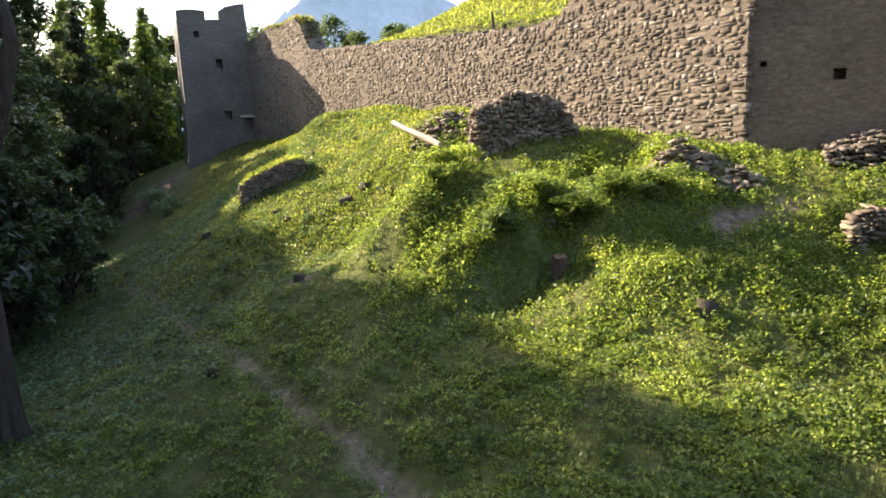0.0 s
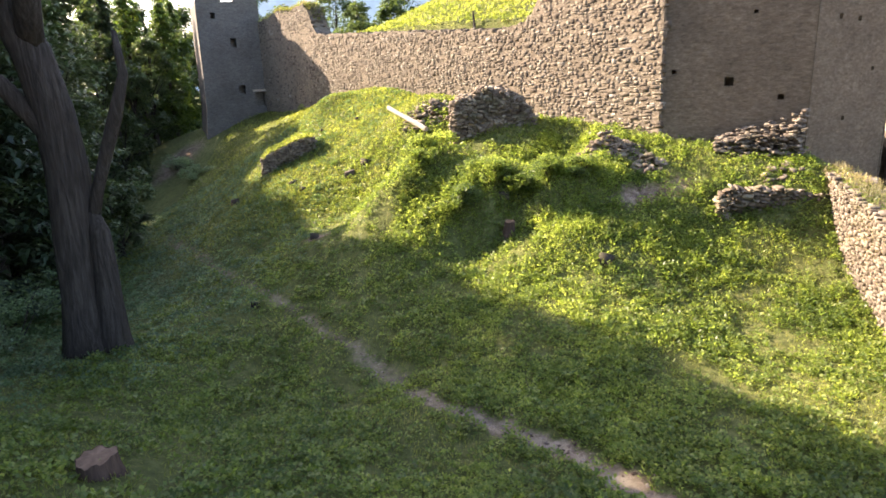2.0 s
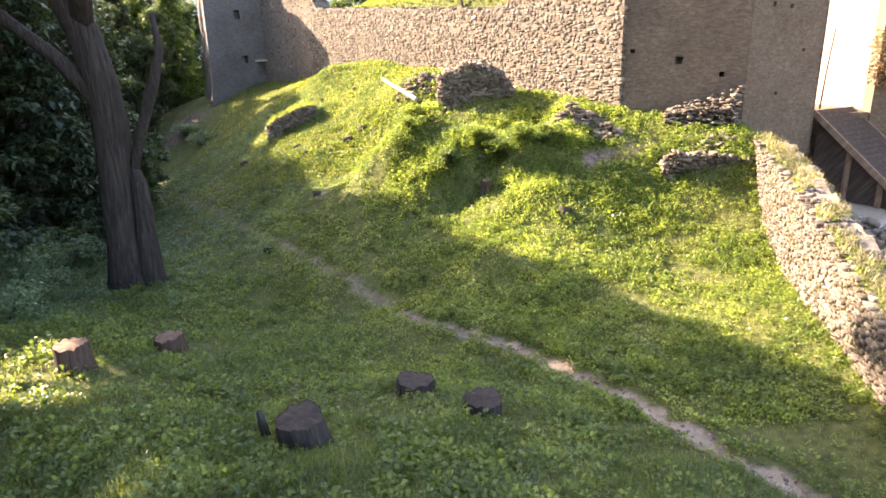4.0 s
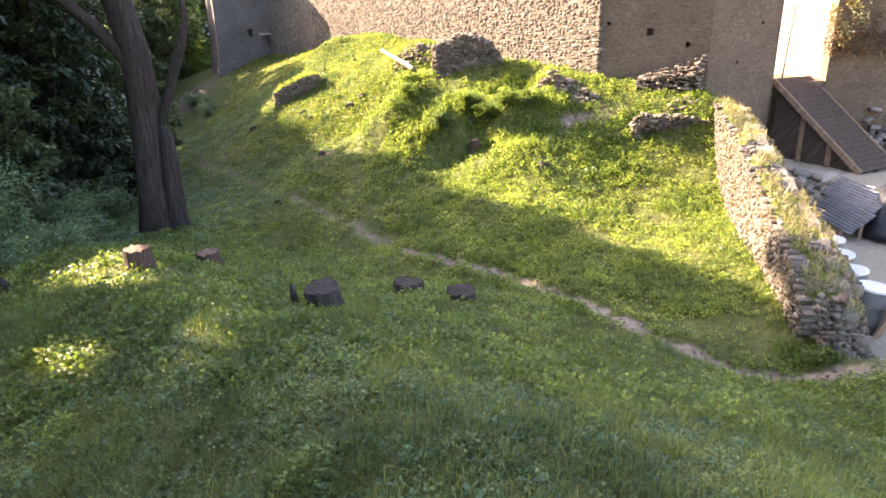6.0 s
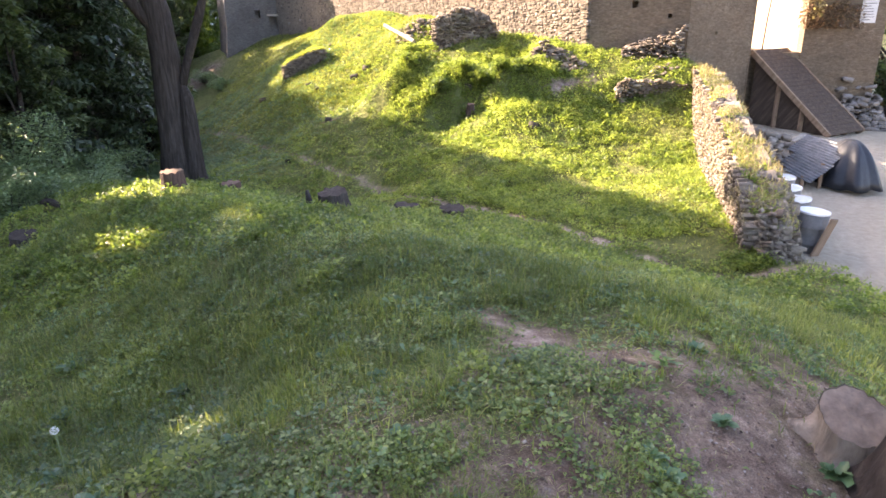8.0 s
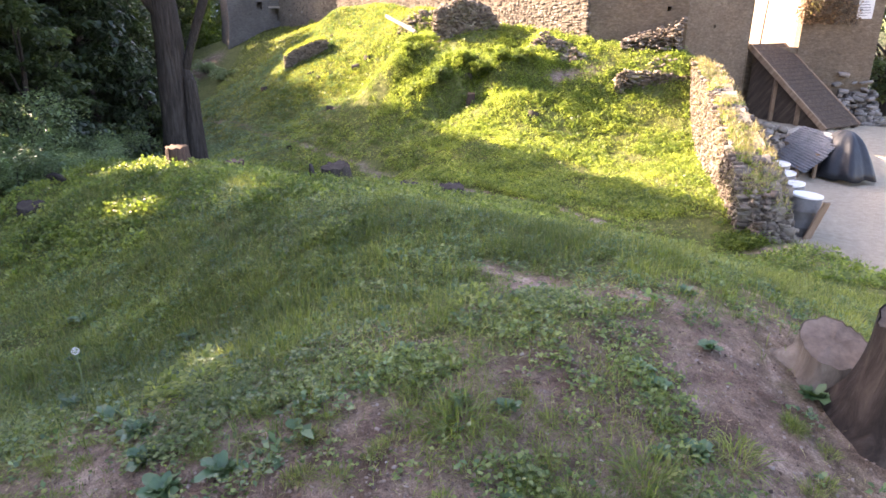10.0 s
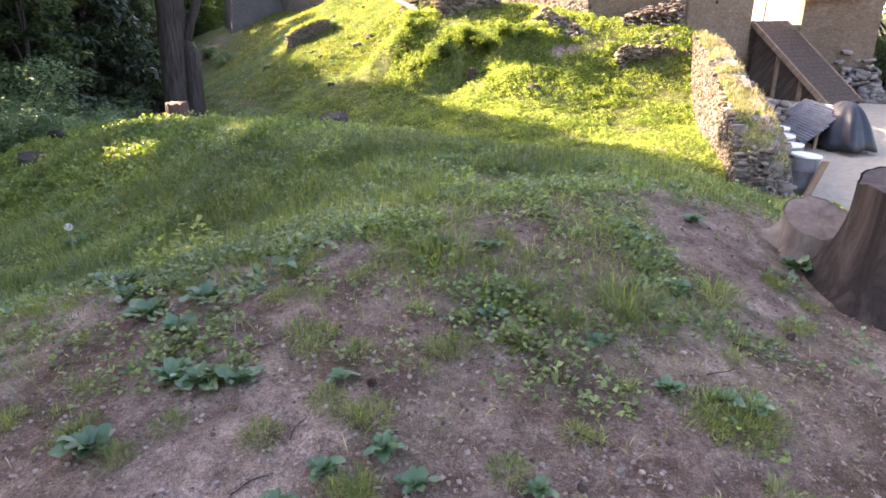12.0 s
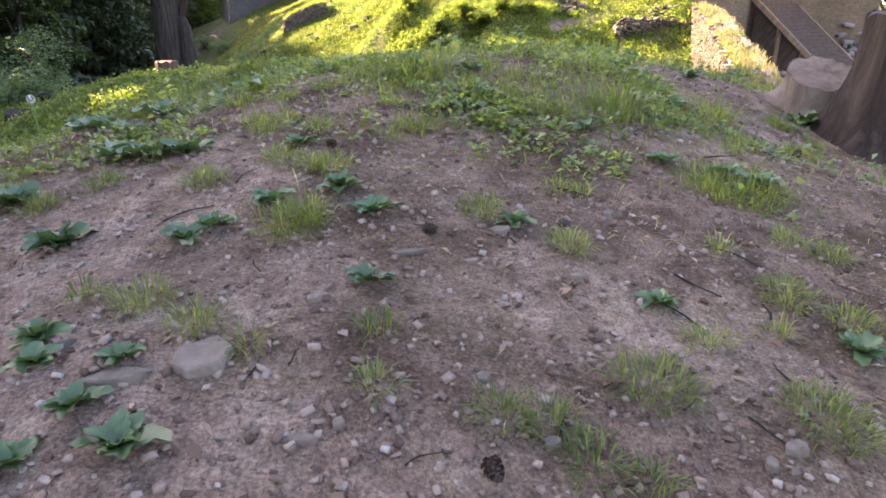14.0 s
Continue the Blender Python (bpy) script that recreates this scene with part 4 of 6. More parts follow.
def butt(x, y, foot, neck, h, slope, bark, top_mat, label, toes, seed, sides=44):
    """A sawn butt with spreading roots: the cut slopes (rise per metre along x and y); toes: (bearing in degrees, reach in metres, spread in degrees)."""
    rr = random.Random(seed)
    ob = thing("tree_stump", pose(x, y, gz(x, y)), label, "stump", "tree stumps")
    ph = [rr.uniform(0, 6.283) for _ in range(3)]
    rows = []
    for i in range(12):
        t = i / 11
        row = []
        for k in range(sides):
            a = k * 6.2832 / sides
            flare = neck + (foot - neck) * (1 - t) ** 1.9
            for bearing, reach, spread in toes:
                d = (math.degrees(a) - bearing + 180) % 360 - 180
                flare += reach * (1 - t) ** 3.2 * math.exp(-(d / spread) ** 2)
            flare *= 1 + 0.035 * math.sin(5 * a + ph[0]) + 0.025 * math.sin(11 * a + ph[1] + 2 * t) + 0.012 * math.sin(19 * a + ph[2])
            px, py = flare * math.cos(a), flare * math.sin(a)
            top = h + slope[0] * px + slope[1] * py
            low = gz(x + px, y + py) - gz(x, y) - 0.08
            row.append(Vector((px, py, low + (top - low) * t + (rr.uniform(-0.012, 0.012) if i == 11 else 0))))
        rows.append(row)
    bm = bmesh.new()
    rings(bm, rows, close_top=False)
    part("bark", bm, bark, ob, "", True)
    bm = bmesh.new()
    rim = [Vector((p.x * 0.97, p.y * 0.97, p.z - 0.006)) for p in rows[-1]]
    loops = [rim] + [[Vector((p.x * f, p.y * f, h + slope[0] * p.x * f + slope[1] * p.y * f + rr.uniform(-0.008, 0.008) - 0.006)) for p in rim] for f in (0.75, 0.45, 0.18)]
    rings(bm, loops, True, False)
    part("cut_face", bm, top_mat, ob, "sawn face with cracks and rings", True)
    return ob


butt(3.93, -8.38, 0.4, 0.29, 0.72, (0.05, 0.05), STUMPBARK, OLDCUT, "tall dark sawn stump at the edge of bare soil", ((150, 0.16, 20), (205, 0.1, 22), (310, 0.14, 24), (80, 0.2, 30)), 6)
butt(3.67, -7.96, 0.25, 0.185, 0.27, (0.08, 0.42), ROOTBARK, DUSTYCUT, "low dusty stump cut aslant beside a taller one", ((158, 0.42, 17), (215, 0.16, 18), (60, 0.15, 30)), 7)
stump(2.08, 10.95, 0.13, 0.34, CUTWOOD, REDBARK, "brown broken tree stub on the mound's steep face", 9, (8, 6), 1.5, 20)
stump(-5.75, -1.2, 0.22, 0.14, OLDCUT, DARKBARK, "low stump at the edge of the thicket", 8, (8, 8))

# grey root log by the thicket
bm = bmesh.new()
rows = []
for i in range(7):
    t = i / 6
    r = 0.11 * (1 - 0.35 * t) * (1 + 0.15 * math.sin(5 * t))
    rows.append([Vector((t * 0.8 - 0.4, r * math.cos(k), 0.1 + r * math.sin(k) + 0.12 * math.sin(3 * t))) for k in np.arange(0, 6.28, 0.63)])
rings(bm, rows)
lg = part("fallen_log", bm, BARK, None, "", True)
lg.matrix_world = pose(-6.3, 0.55, gz(-6.3, 0.55) - 0.02, 0, 8, -28) @ Matrix.Diagonal((0.8, 0.7, 0.7, 1))
tagged(lg, "grey barkless log lying at the thicket's edge", "log")


# ---- trees ----
def tube(path, radii, sides=9, bumps=0.06, seed=0):
    """Rows of a bent, tapering limb."""
    rr = random.Random(seed)
    rows = []
    for i, (p, r) in enumerate(zip(path, radii)):
        d = (path[min(i + 1, len(path) - 1)] - path[max(i - 1, 0)]).normalized()
        u = d.cross(Vector((0.31, 0.94, 0.12))).normalized()
        w = d.cross(u)
        rows.append([p + (u * math.cos(k * 6.2832 / sides) + w * math.sin(k * 6.2832 / sides)) * r * (1 + rr.uniform(-bumps, bumps)) for k in range(sides)])
    return rows


def leaf_cards(pos, length, width, up, seed, droop=0.0, head=None):
    """Folded diamond leaves at pos (n, 3). up: mean rise of the leaf, 0 lies flat, 1 stands."""
    g = np.random.default_rng(seed)
    n = len(pos)
    h = g.uniform(0, 2 * np.pi, n) if head is None else head
    rise = np.clip(g.normal(up, 0.28, n), -0.9, 0.99)
    ln = length * g.uniform(0.6, 1.35, n)
    wd = width * g.uniform(0.7, 1.3, n)
    flat = np.sqrt(1 - rise ** 2)
    d = np.stack([np.cos(h) * flat, np.sin(h) * flat, rise], 1)
    s = np.stack([-np.sin(h), np.cos(h), g.normal(0, 0.25, n)], 1)
    m = pos + d * (ln * 0.5)[:, None] + np.array([0, 0, 1]) * (ln * 0.08)[:, None]
    tip = pos + d * ln[:, None] - np.array([0, 0, 1]) * (ln * (0.12 + droop))[:, None]
    v = np.stack([pos, m + s * wd[:, None] / 2, tip, m - s * wd[:, None] / 2], 1).reshape(-1, 3)
    return v, np.arange(4 * n).reshape(-1, 4)


SUN_RUN = (-math.cos(radians(SUN_AZ)) / math.tan(radians(SUN_EL)), -math.sin(radians(SUN_AZ)) / math.tan(radians(SUN_EL)))


def prune_for_sun(p, origin):
    """Prunes leaves of p to place sunlight on the mound and three hump flecks."""
    w = np.asarray(p) + np.asarray(origin)[None]
    zg = np.full(len(w), 2.5)
    for _ in range(3):
        gx, gy = w[:, 0] + SUN_RUN[0] * (w[:, 2] - zg), w[:, 1] + SUN_RUN[1] * (w[:, 2] - zg)
        zg = np.clip(land(gx, gy), 0.5, 6.5)
    rim = np.interp(gy, [-0.5, 1.6, 6.5, 7.9, 10.3, 11.7, 14.4, 16.0, 18.3, 19.6, 23.4, 26.0], [7.0, 6.3, 5.1, 3.2, 0.9, -1.8, -3.1, -5.2, -5.9, -6.9, -4.6, -3.5])
    ragged = 0.7 * vnoise(gx, gy, 1.3, 61) + 0.45 * vnoise(gx, gy, 0.45, 62)
    open_ = (gx > rim + ragged) & (gx < 8.5) & (gy > -0.6) & (gy < 26)
    u, v = (gx + 4.4) * 0.75 - (gy - 0.4) * 0.66, (gx + 4.4) * 0.66 + (gy - 0.4) * 0.75
    hole = (u / 1.6) ** 2 + (v / 0.75) ** 2 + ragged < 1.0
    hole |= ((gx + 2.75) / 0.8) ** 2 + ((gy + 2.8) / 0.6) ** 2 + ragged < 1.0
    hole |= ((gx - 0.0) / 0.5) ** 2 + ((gy + 7.7) / 0.35) ** 2 + ragged < 0.8
    return np.asarray(p)[~(open_ | hole)]


def crown_points(centres, radii, per, g):
    """Points in the shells of many small clumps."""
    out = []
    for c, r in zip(centres, radii):
        d = g.normal(size=(per, 3))
        d /= np.linalg.norm(d, axis=1)[:, None]
        out.append(np.asarray(c) + d * (r * g.uniform(0.35, 1.0, per) ** 0.6)[:, None] * np.array([1, 1, 0.7]))
    return np.concatenate(out)


def broadleaf(x, y, h, r, lean=(0.0, 0.0), seed=0, mat=None, clumps=55, per=110, leaf=0.17, low=0.3, trunk_r=None, label="tall broadleaf tree at the moat's edge", name="tree"):
    rr, g = random.Random(seed), np.random.default_rng(seed)
    z0 = gz(x, y)
    ob = thing(name, Matrix.Translation((x, y, z0)), label, "tree", "woodland trees")
    tr = trunk_r or h * 0.017 + 0.06
    path = [Vector((lean[0] * (t ** 1.4) * h + 0.12 * math.sin(4 * t + seed), lean[1] * (t ** 1.4) * h + 0.1 * math.sin(3 * t + 2 * seed), -0.3 + t * h * 0.92)) for t in np.linspace(0, 1, 9)]
    rad = [tr * (1.5 if i == 0 else 1.1 if i == 1 else 1.0) * (1 - 0.85 * i / 8) for i in range(9)]
    bm = bmesh.new()
    rings(bm, tube(path, rad, 11, 0.07, seed))
    part("trunk", bm, BARK, ob, "", True)
    centres, radii = [], []
    for i in range(clumps):
        t = rr.uniform(low, 1.0)
        a = rr.uniform(0, 6.283)
        prof = math.sin(math.pi * min(1, (t - low) / (1 - low) * 0.85 + 0.15)) ** 0.7
        q = r * prof * rr.uniform(0.35, 1.0)
        base = path[min(8, int(t * 8))]
        c = Vector((base.x + q * math.cos(a), base.y + q * math.sin(a), t * h + rr.uniform(-0.3, 0.3)))
        centres.append(c)
        radii.append(rr.uniform(0.35, 0.85) * r * 0.32)
        if i % 3 == 0:
            k = max(1, min(7, int(t * 8 * 0.75)))
            bm = bmesh.new()
            rings(bm, tube([path[k], path[k].lerp(c, 0.5) + Vector((0, 0, 0.2)), c], [rad[k] * 0.45, rad[k] * 0.28, 0.015], 6, 0.05, i))
            part("limb", bm, BARK, ob, "", True)
    pts = prune_for_sun(crown_points([c[:] for c in centres], radii, per, g), (x, y, z0))
    v, f = leaf_cards(pts, leaf, leaf * 0.62, -0.15, seed + 5, 0.1)
    cr = new("crown", array_mesh("crown", v, f, mat or FOLIAGE))
    cr.parent = ob
    return ob


def conifer(x, y, h, r, seed=0, mat=None, low=0.08, per=42, label="dark conifer in the moat-side wood", lean=0.0):
    rr, g = random.Random(seed), np.random.default_rng(seed)
    ob = thing("conifer", Matrix.Translation((x, y, gz(x, y))), label, "tree", "woodland trees")
    path = [Vector((lean * t * h, 0.06 * math.sin(5 * t + seed), -0.3 + t * h)) for t in np.linspace(0, 1, 7)]
    rad = [0.02 * h * (1 - 0.93 * i / 6) for i in range(7)]
    bm = bmesh.new()
    rings(bm, tube(path, rad, 9, 0.06, seed))
    part("trunk", bm, DARKBARK, ob, "", True)
    pts, bm = [], bmesh.new()
    n = int(h * 11)
    for i in range(n):
        t = low + (1 - low) * (i + rr.random()) / n
        a = i * 2.4 + rr.uniform(-0.4, 0.4)
        ln = r * (1 - t) ** 0.75 * rr.uniform(0.65, 1.12) + 0.12
        o = Vector((lean * t * h, 0, t * h))
        tip = o + Vector((math.cos(a) * ln, math.sin(a) * ln, -0.22 * ln + 0.1))
        if i % 2 == 0:
            rings(bm, tube([o, o.lerp(tip, 0.5) + Vector((0, 0, 0.06 * ln)), tip], [0.012 + 0.01 * ln, 0.01 + 0.005 * ln, 0.004], 5, 0.02, i))
        k = int(per * (0.5 + ln))
        s = g.uniform(0.15, 1.0, k) ** 0.8
        side = g.normal(0, 0.17 * ln, k) * s
        p = np.array(o)[None] + s[:, None] * np.array(tip - o)[None] + side[:, None] * np.array([-math.sin(a), math.cos(a), 0])[None]
        p[:, 2] += g.normal(0, 0.05, k) + 0.05 * ln * np.sin(np.pi * s)
        pts.append(p)
    part("branchwork", bm, DARKBARK, ob)["kind"] = "stuff"
    v, f = leaf_cards(prune_for_sun(np.concatenate(pts), (x, y, gz(x, y))), 0.3, 0.14, -0.15, seed + 3, 0.2)
    cr = new("crown", array_mesh("crown", v, f, mat or NEEDLE))
    cr.parent = ob
    return ob


def old_tree():
    """The leaning double-stemmed tree by the path."""
    x, y = -7.15, 8.3
    z0 = gz(x, y)
    ob = thing("old_tree", Matrix.Translation((x, y, z0)), "old leaning grey-barked tree with a shorter second stem", "tree", "woodland trees")
    main = [Vector(p) for p in ((-0.05, 0, -0.4), (-0.05, 0, 0.25), (-0.05, 0.05, 1.2), (0.0, 0.1, 2.5), (0.05, 0.15, 3.8), (0.05, 0.1, 5.0), (-0.1, 0.0, 6.2), (-0.5, -0.1, 7.3), (-1.0, -0.5, 9.0), (-1.6, -1.0, 11.5), (-2.0, -1.4, 14.5))]
    rad = [0.72, 0.54, 0.45, 0.41, 0.39, 0.37, 0.35, 0.3, 0.24, 0.16, 0.05]
    bm = bmesh.new()
    rings(bm, tube(main, rad, 18, 0.07, 3))
    part("trunk", bm, BARK, ob, "", True)
    bm = bmesh.new()
    second = [Vector(p) for p in ((0.5, -0.05, -0.4), (0.5, -0.05, 0.3), (0.52, -0.02, 1.1), (0.56, 0.02, 1.9), (0.55, 0.05, 2.6), (0.45, 0.08, 3.1))]
    rings(bm, tube(second, [0.42, 0.31, 0.26, 0.23, 0.19, 0.08], 13, 0.09, 4))
    part("second_stem", bm, BARK, ob, "", True)
    for pth, rd in (([(0.25, 0.1, 2.3), (0.65, 0.1, 3.5), (1.3, 0.0, 4.9), (1.6, 0.0, 5.7), (1.55, 0.0, 6.5)], [0.14, 0.13, 0.14, 0.1, 0.05]),
                    ([(-0.1, 0, 6.2), (0.3, -0.4, 7.4), (0.2, -0.9, 8.8), (0.0, -1.6, 11.0)], [0.28, 0.24, 0.2, 0.06]),
                    ([(-0.05, 0, 4.6), (-0.7, -0.2, 5.6), (-1.7, -0.4, 6.6), (-2.9, -0.5, 8.0)], [0.22, 0.18, 0.14, 0.05]),
                    ([(-0.9, -0.3, 8.6), (-1.9, 0.3, 9.6), (-3.0, 0.6, 11.0)], [0.16, 0.12, 0.04])):
        bm = bmesh.new()
        rings(bm, tube([Vector(p) for p in pth], rd, 9, 0.08, 7))
        part("limb", bm, BARK, ob, "", True)
    # mostly out of view; set off the trunk to keep shade off the slope
    g = np.random.default_rng(8)
    cs, rs = [], []
    for i in range(95):
        a, t, q = g.uniform(0, 6.283), g.uniform(0, 1), g.uniform(0.2, 1) ** 0.6
        w = 3.1 * math.sin(math.pi * min(1, 0.2 + 0.75 * t))
        cs.append((-2.4 + q * w * math.cos(a), -2.9 + q * w * math.sin(a), 7.8 + 7.0 * t))
        rs.append(g.uniform(0.5, 1.0))
    v, f = leaf_cards(prune_for_sun(crown_points(cs, rs, 90, g), (x, y, z0)), 0.17, 0.11, -0.15, 9, 0.1)
    cr = new("crown", array_mesh("crown", v, f, FOLIAGE))
    cr.parent = ob


old_tree()
# the last two are added to shade the moat floor
for i, (x, y, h, r) in enumerate(((-11.9, 5.2, 7.0, 1.8), (-13.2, 9.2, 14, 3.0), (-15.5, 13.2, 12, 2.7), (-17.5, 18.5, 10, 2.4), (-20.5, 14.5, 12.5, 3), (-18.7, 6.0, 15.5, 2.5), (-15.5, 1.5, 17, 3.4), (-20.0, 23.0, 9.5, 2.4), (-12.8, -6.5, 15, 3.2), (-23, 10, 15, 3.2), (-17, -4, 16, 3.4), (-17.5, 11, 14, 3), (-12.3, 12.8, 12.5, 3.0), (-14.0, 16.8, 12.0, 2.8))):
    conifer(x, y, h, r, 20 + i)
for i, (x, y, h, r, m) in enumerate(((-19.8, 29.5, 9.2, 2.3, LARCH), (-22.0, 32.0, 9.8, 2.5, LARCH), (-25.5, 36, 10.5, 2.6, LARCH), (-19.6, 37.5, 10.8, 2.2, LARCH), (-26.0, 28.5, 11, 2.8, NEEDLE), (-24.0, 41.5, 11.8, 2.6, LARCH), (-29.5, 35, 12, 3, LARCH), (-21.0, 46, 12.0, 2.5, LARCH), (-22.8, 26.5, 9.5, 2.6, NEEDLE), (-24.5, 20.5, 11, 2.8, NEEDLE), (-28, 23, 12, 3, LARCH), (-18.9, 33.5, 9.5, 2.0, NEEDLE), (-18.2, 39.5, 8.8, 2.1, LARCH), (-19.2, 43.5, 10.0, 2.4, LARCH), (-17.9, 47.5, 10.0, 2.2, LARCH))):
    conifer(x, y, h, r, 50 + i, m, 0.05, 36, "sunlit larch beyond the moat" if m is LARCH else "dark conifer in the moat-side wood")
# the last three are added to shade the moat floor
for i, (x, y, h, r, lo) in enumerate(((-10.8, 6.8, 5.2, 1.7, 0.12), (-14.2, 20.8, 6.0, 2.1, 0.1), (-17.0, 24.5, 6.6, 2.2, 0.1), (-16.0, 17.2, 7.5, 2.3, 0.1), (-18.2, 30.5, 6.5, 2.0, 0.08), (-10.0, -4.5, 10, 2.6, 0.2), (-13.2, 12.2, 7.0, 2.3, 0.12), (-20.5, 35.0, 8.0, 2.4, 0.08), (-22.5, 38.5, 8.5, 2.6, 0.08), (-20.5, 28.0, 8.0, 2.5, 0.08), (-25, 32, 9, 3, 0.08), (-17.8, 35.5, 6.8, 1.9, 0.06), (-17.4, 32.2, 5.5, 1.8, 0.06), (-19.0, 40.5, 8.0, 2.3, 0.06), (-16.6, 28.6, 4.6, 1.6, 0.06), (-11.6, 15.2, 5.5, 1.8, 0.1), (-12.0, 18.6, 4.5, 1.6, 0.1), (-14.2, 18.8, 11.0, 2.7, 0.3), (-13.7, 15.4, 12.4, 3.0, 0.3), (-14.6, 16.6, 11.5, 2.6, 0.3))):
    broadleaf(x, y, h, r, (0.04, 0.0), 80 + i, FOLIAGE, 55, 120, 0.17, lo, None, "young broadleaf tree in the moat-side thicket")
# tall trees, mostly out of view, added to shade moat, mound flank and hump
for i, (x, y, h, r) in enumerate(((-12.8, 1.4, 14.5, 3.4), (-13.2, -3.0, 15, 4.0), (-13.8, 8.0, 15.5, 3.0), (-12.5, -8.0, 15, 4.0), (-11.5, -13.0, 14, 4), (-16.5, -1.0, 16, 4.2), (-16.0, -10, 16, 4.2), (-17, 2.0, 16, 3), (-15.5, 5.2, 16.5, 3.8), (-23.5, 32.0, 14.5, 3.6), (-21.8, 27.0, 14.5, 3.8), (-20.4, 23.2, 14.0, 3.6), (-19.2, 20.4, 13.5, 3.4), (-21.0, 30.5, 12.0, 3.2), (-15.0, 9.0, 16.5, 3.4), (-16.8, 14.6, 16.5, 3.6), (-15.6, 12.0, 16.0, 3.2))):
    broadleaf(x, y, h, r, (0, 0), 160 + i, FOLIAGE, 90, 190, 0.25, 0.68 if i == 0 else 0.5, None, "tall broadleaf tree added to shade the moat")
for i, (x, y, h, r) in enumerate(((-32, 18, 13, 5), (-34, 28, 13, 5), (-36, 40, 14, 5.5), (-30, 8, 15, 5), (-28, 50, 14, 5), (-38, 54, 14, 6), (-27, -2, 15, 5), (-22, -9, 14, 4.5), (-24.5, 48.5, 11.0, 4.2), (-21.0, 50.0, 10.5, 3.8), (-28.0, 50.5, 11.5, 4.5), (-18.6, 53.0, 9.5, 3.6))):
    broadleaf(x, y, h, r, (0, 0), 140 + i, FOLIAGE, 75, 90, 0.38, 0.04, None, "tall broadleaf tree deep in the wood")
broadleaf(19.6, 15.6, 7.5, 2.6, (0, 0), 97, FOLIAGE, 60, 110, 0.2, 0.05, None, "dark leafy tree beyond the yard")
broadleaf(21.5, 19.0, 9, 4, (0, 0), 95, FOLIAGE, 60, 110, 0.2, 0.1, None, "dark leafy tree beyond the yard")
broadleaf(25.0, 14.0, 9, 4, (0, 0), 96, FOLIAGE, 60, 110, 0.2, 0.1, None, "dark leafy tree beyond the yard")
for i, (x, y, h, r) in enumerate(((-12, 72, 9, 5), (-5, 78, 8.5, 5), (3, 80, 9.5, 5.5), (-22, 75, 9, 5), (9, 76, 9, 5), (-12.6, 50, 4, 2.6), (-16.5, 55, 5, 3), (-7.6, 58, 6, 3.2), (-4.4, 60, 6.5, 3), (-10.5, 64, 3.5, 3))):
    broadleaf(x, y, h + 6, r, (0, 0), 110 + i, FOLIAGE, 60, 90, 0.35, 0.2, None, "hazy broadleaf tree behind the castle")


# ---- thicket ----
def bush(x, y, r, h, seed, mat=None, n=2200, leaf=0.085, label="dense leafy shrub at the wood's edge"):
    g = np.random.default_rng(seed)
    ob = thing("bush", Matrix.Translation((x, y, gz(x, y))), label, "shrub", "thicket shrubs")
    cs = [(g.normal(0, 0.45) * r, g.normal(0, 0.45) * r, g.uniform(0.15, 0.85) * h) for _ in range(16)]
    rs = [g.uniform(0.25, 0.5) * r for _ in cs]
    v, f = leaf_cards(crown_points(cs, rs, n // 16, g), leaf, leaf * 0.7, 0.1, seed, 0.1)
    lv = new("leaves", array_mesh("leaves", v, f, mat or BUSHLEAF))
    lv.parent = ob
    for i, c in enumerate(cs[:7]):
        bm = bmesh.new()
        rings(bm, tube([Vector((c[0] * 0.2, c[1] * 0.2, -0.1)), Vector((c[0] * 0.6, c[1] * 0.6, c[2] * 0.6)), Vector(c)], [0.018, 0.012, 0.005], 5, 0.05, i))
        part("stem", bm, DARKBARK, ob)
    return ob


for i, (x, y, r, h) in enumerate(((-7.9, 1.6, 0.9, 1.0), (-8.6, 3.2, 1.1, 1.3), (-8.3, 5.0, 1.0, 1.1), (-9.8, 4.4, 1.3, 1.7), (-9.6, 2.0, 1.3, 1.7), (-9.0, 6.8, 1.0, 1.1), (-8.0, -0.6, 0.9, 1.1), (-9.6, -0.6, 1.2, 1.6), (-10.4, 8.6, 1.1, 1.3), (-11.4, 11.8, 1.1, 1.2), (-12.6, 15.0, 1.2, 1.2), (-13.6, 18.5, 1.2, 1.3), (-15.2, 22.0, 1.3, 1.4), (-7.4, -2.8, 0.8, 0.8), (-8.9, -3.4, 1.1, 1.3), (-11, 1.0, 1.4, 2.2), (-11.8, 6.5, 1.4, 2.0), (-15.8, 27.5, 1.2, 1.1), (-14.0, 29.5, 0.9, 0.8), (-12.2, 27.2, 0.7, 0.6), (-9.3, 3.4, 1.3, 2.6), (-9.9, 5.6, 1.4, 2.8), (-10.6, 2.2, 1.5, 3.2), (-8.6, 1.0, 1.0, 1.7), (-9.4, -1.6, 1.2, 2.2), (-10.8, 7.4, 1.3, 2.4), (-10.2, 9.8, 1.2, 1.6))):
    bush(x, y, r, h, 200 + i)

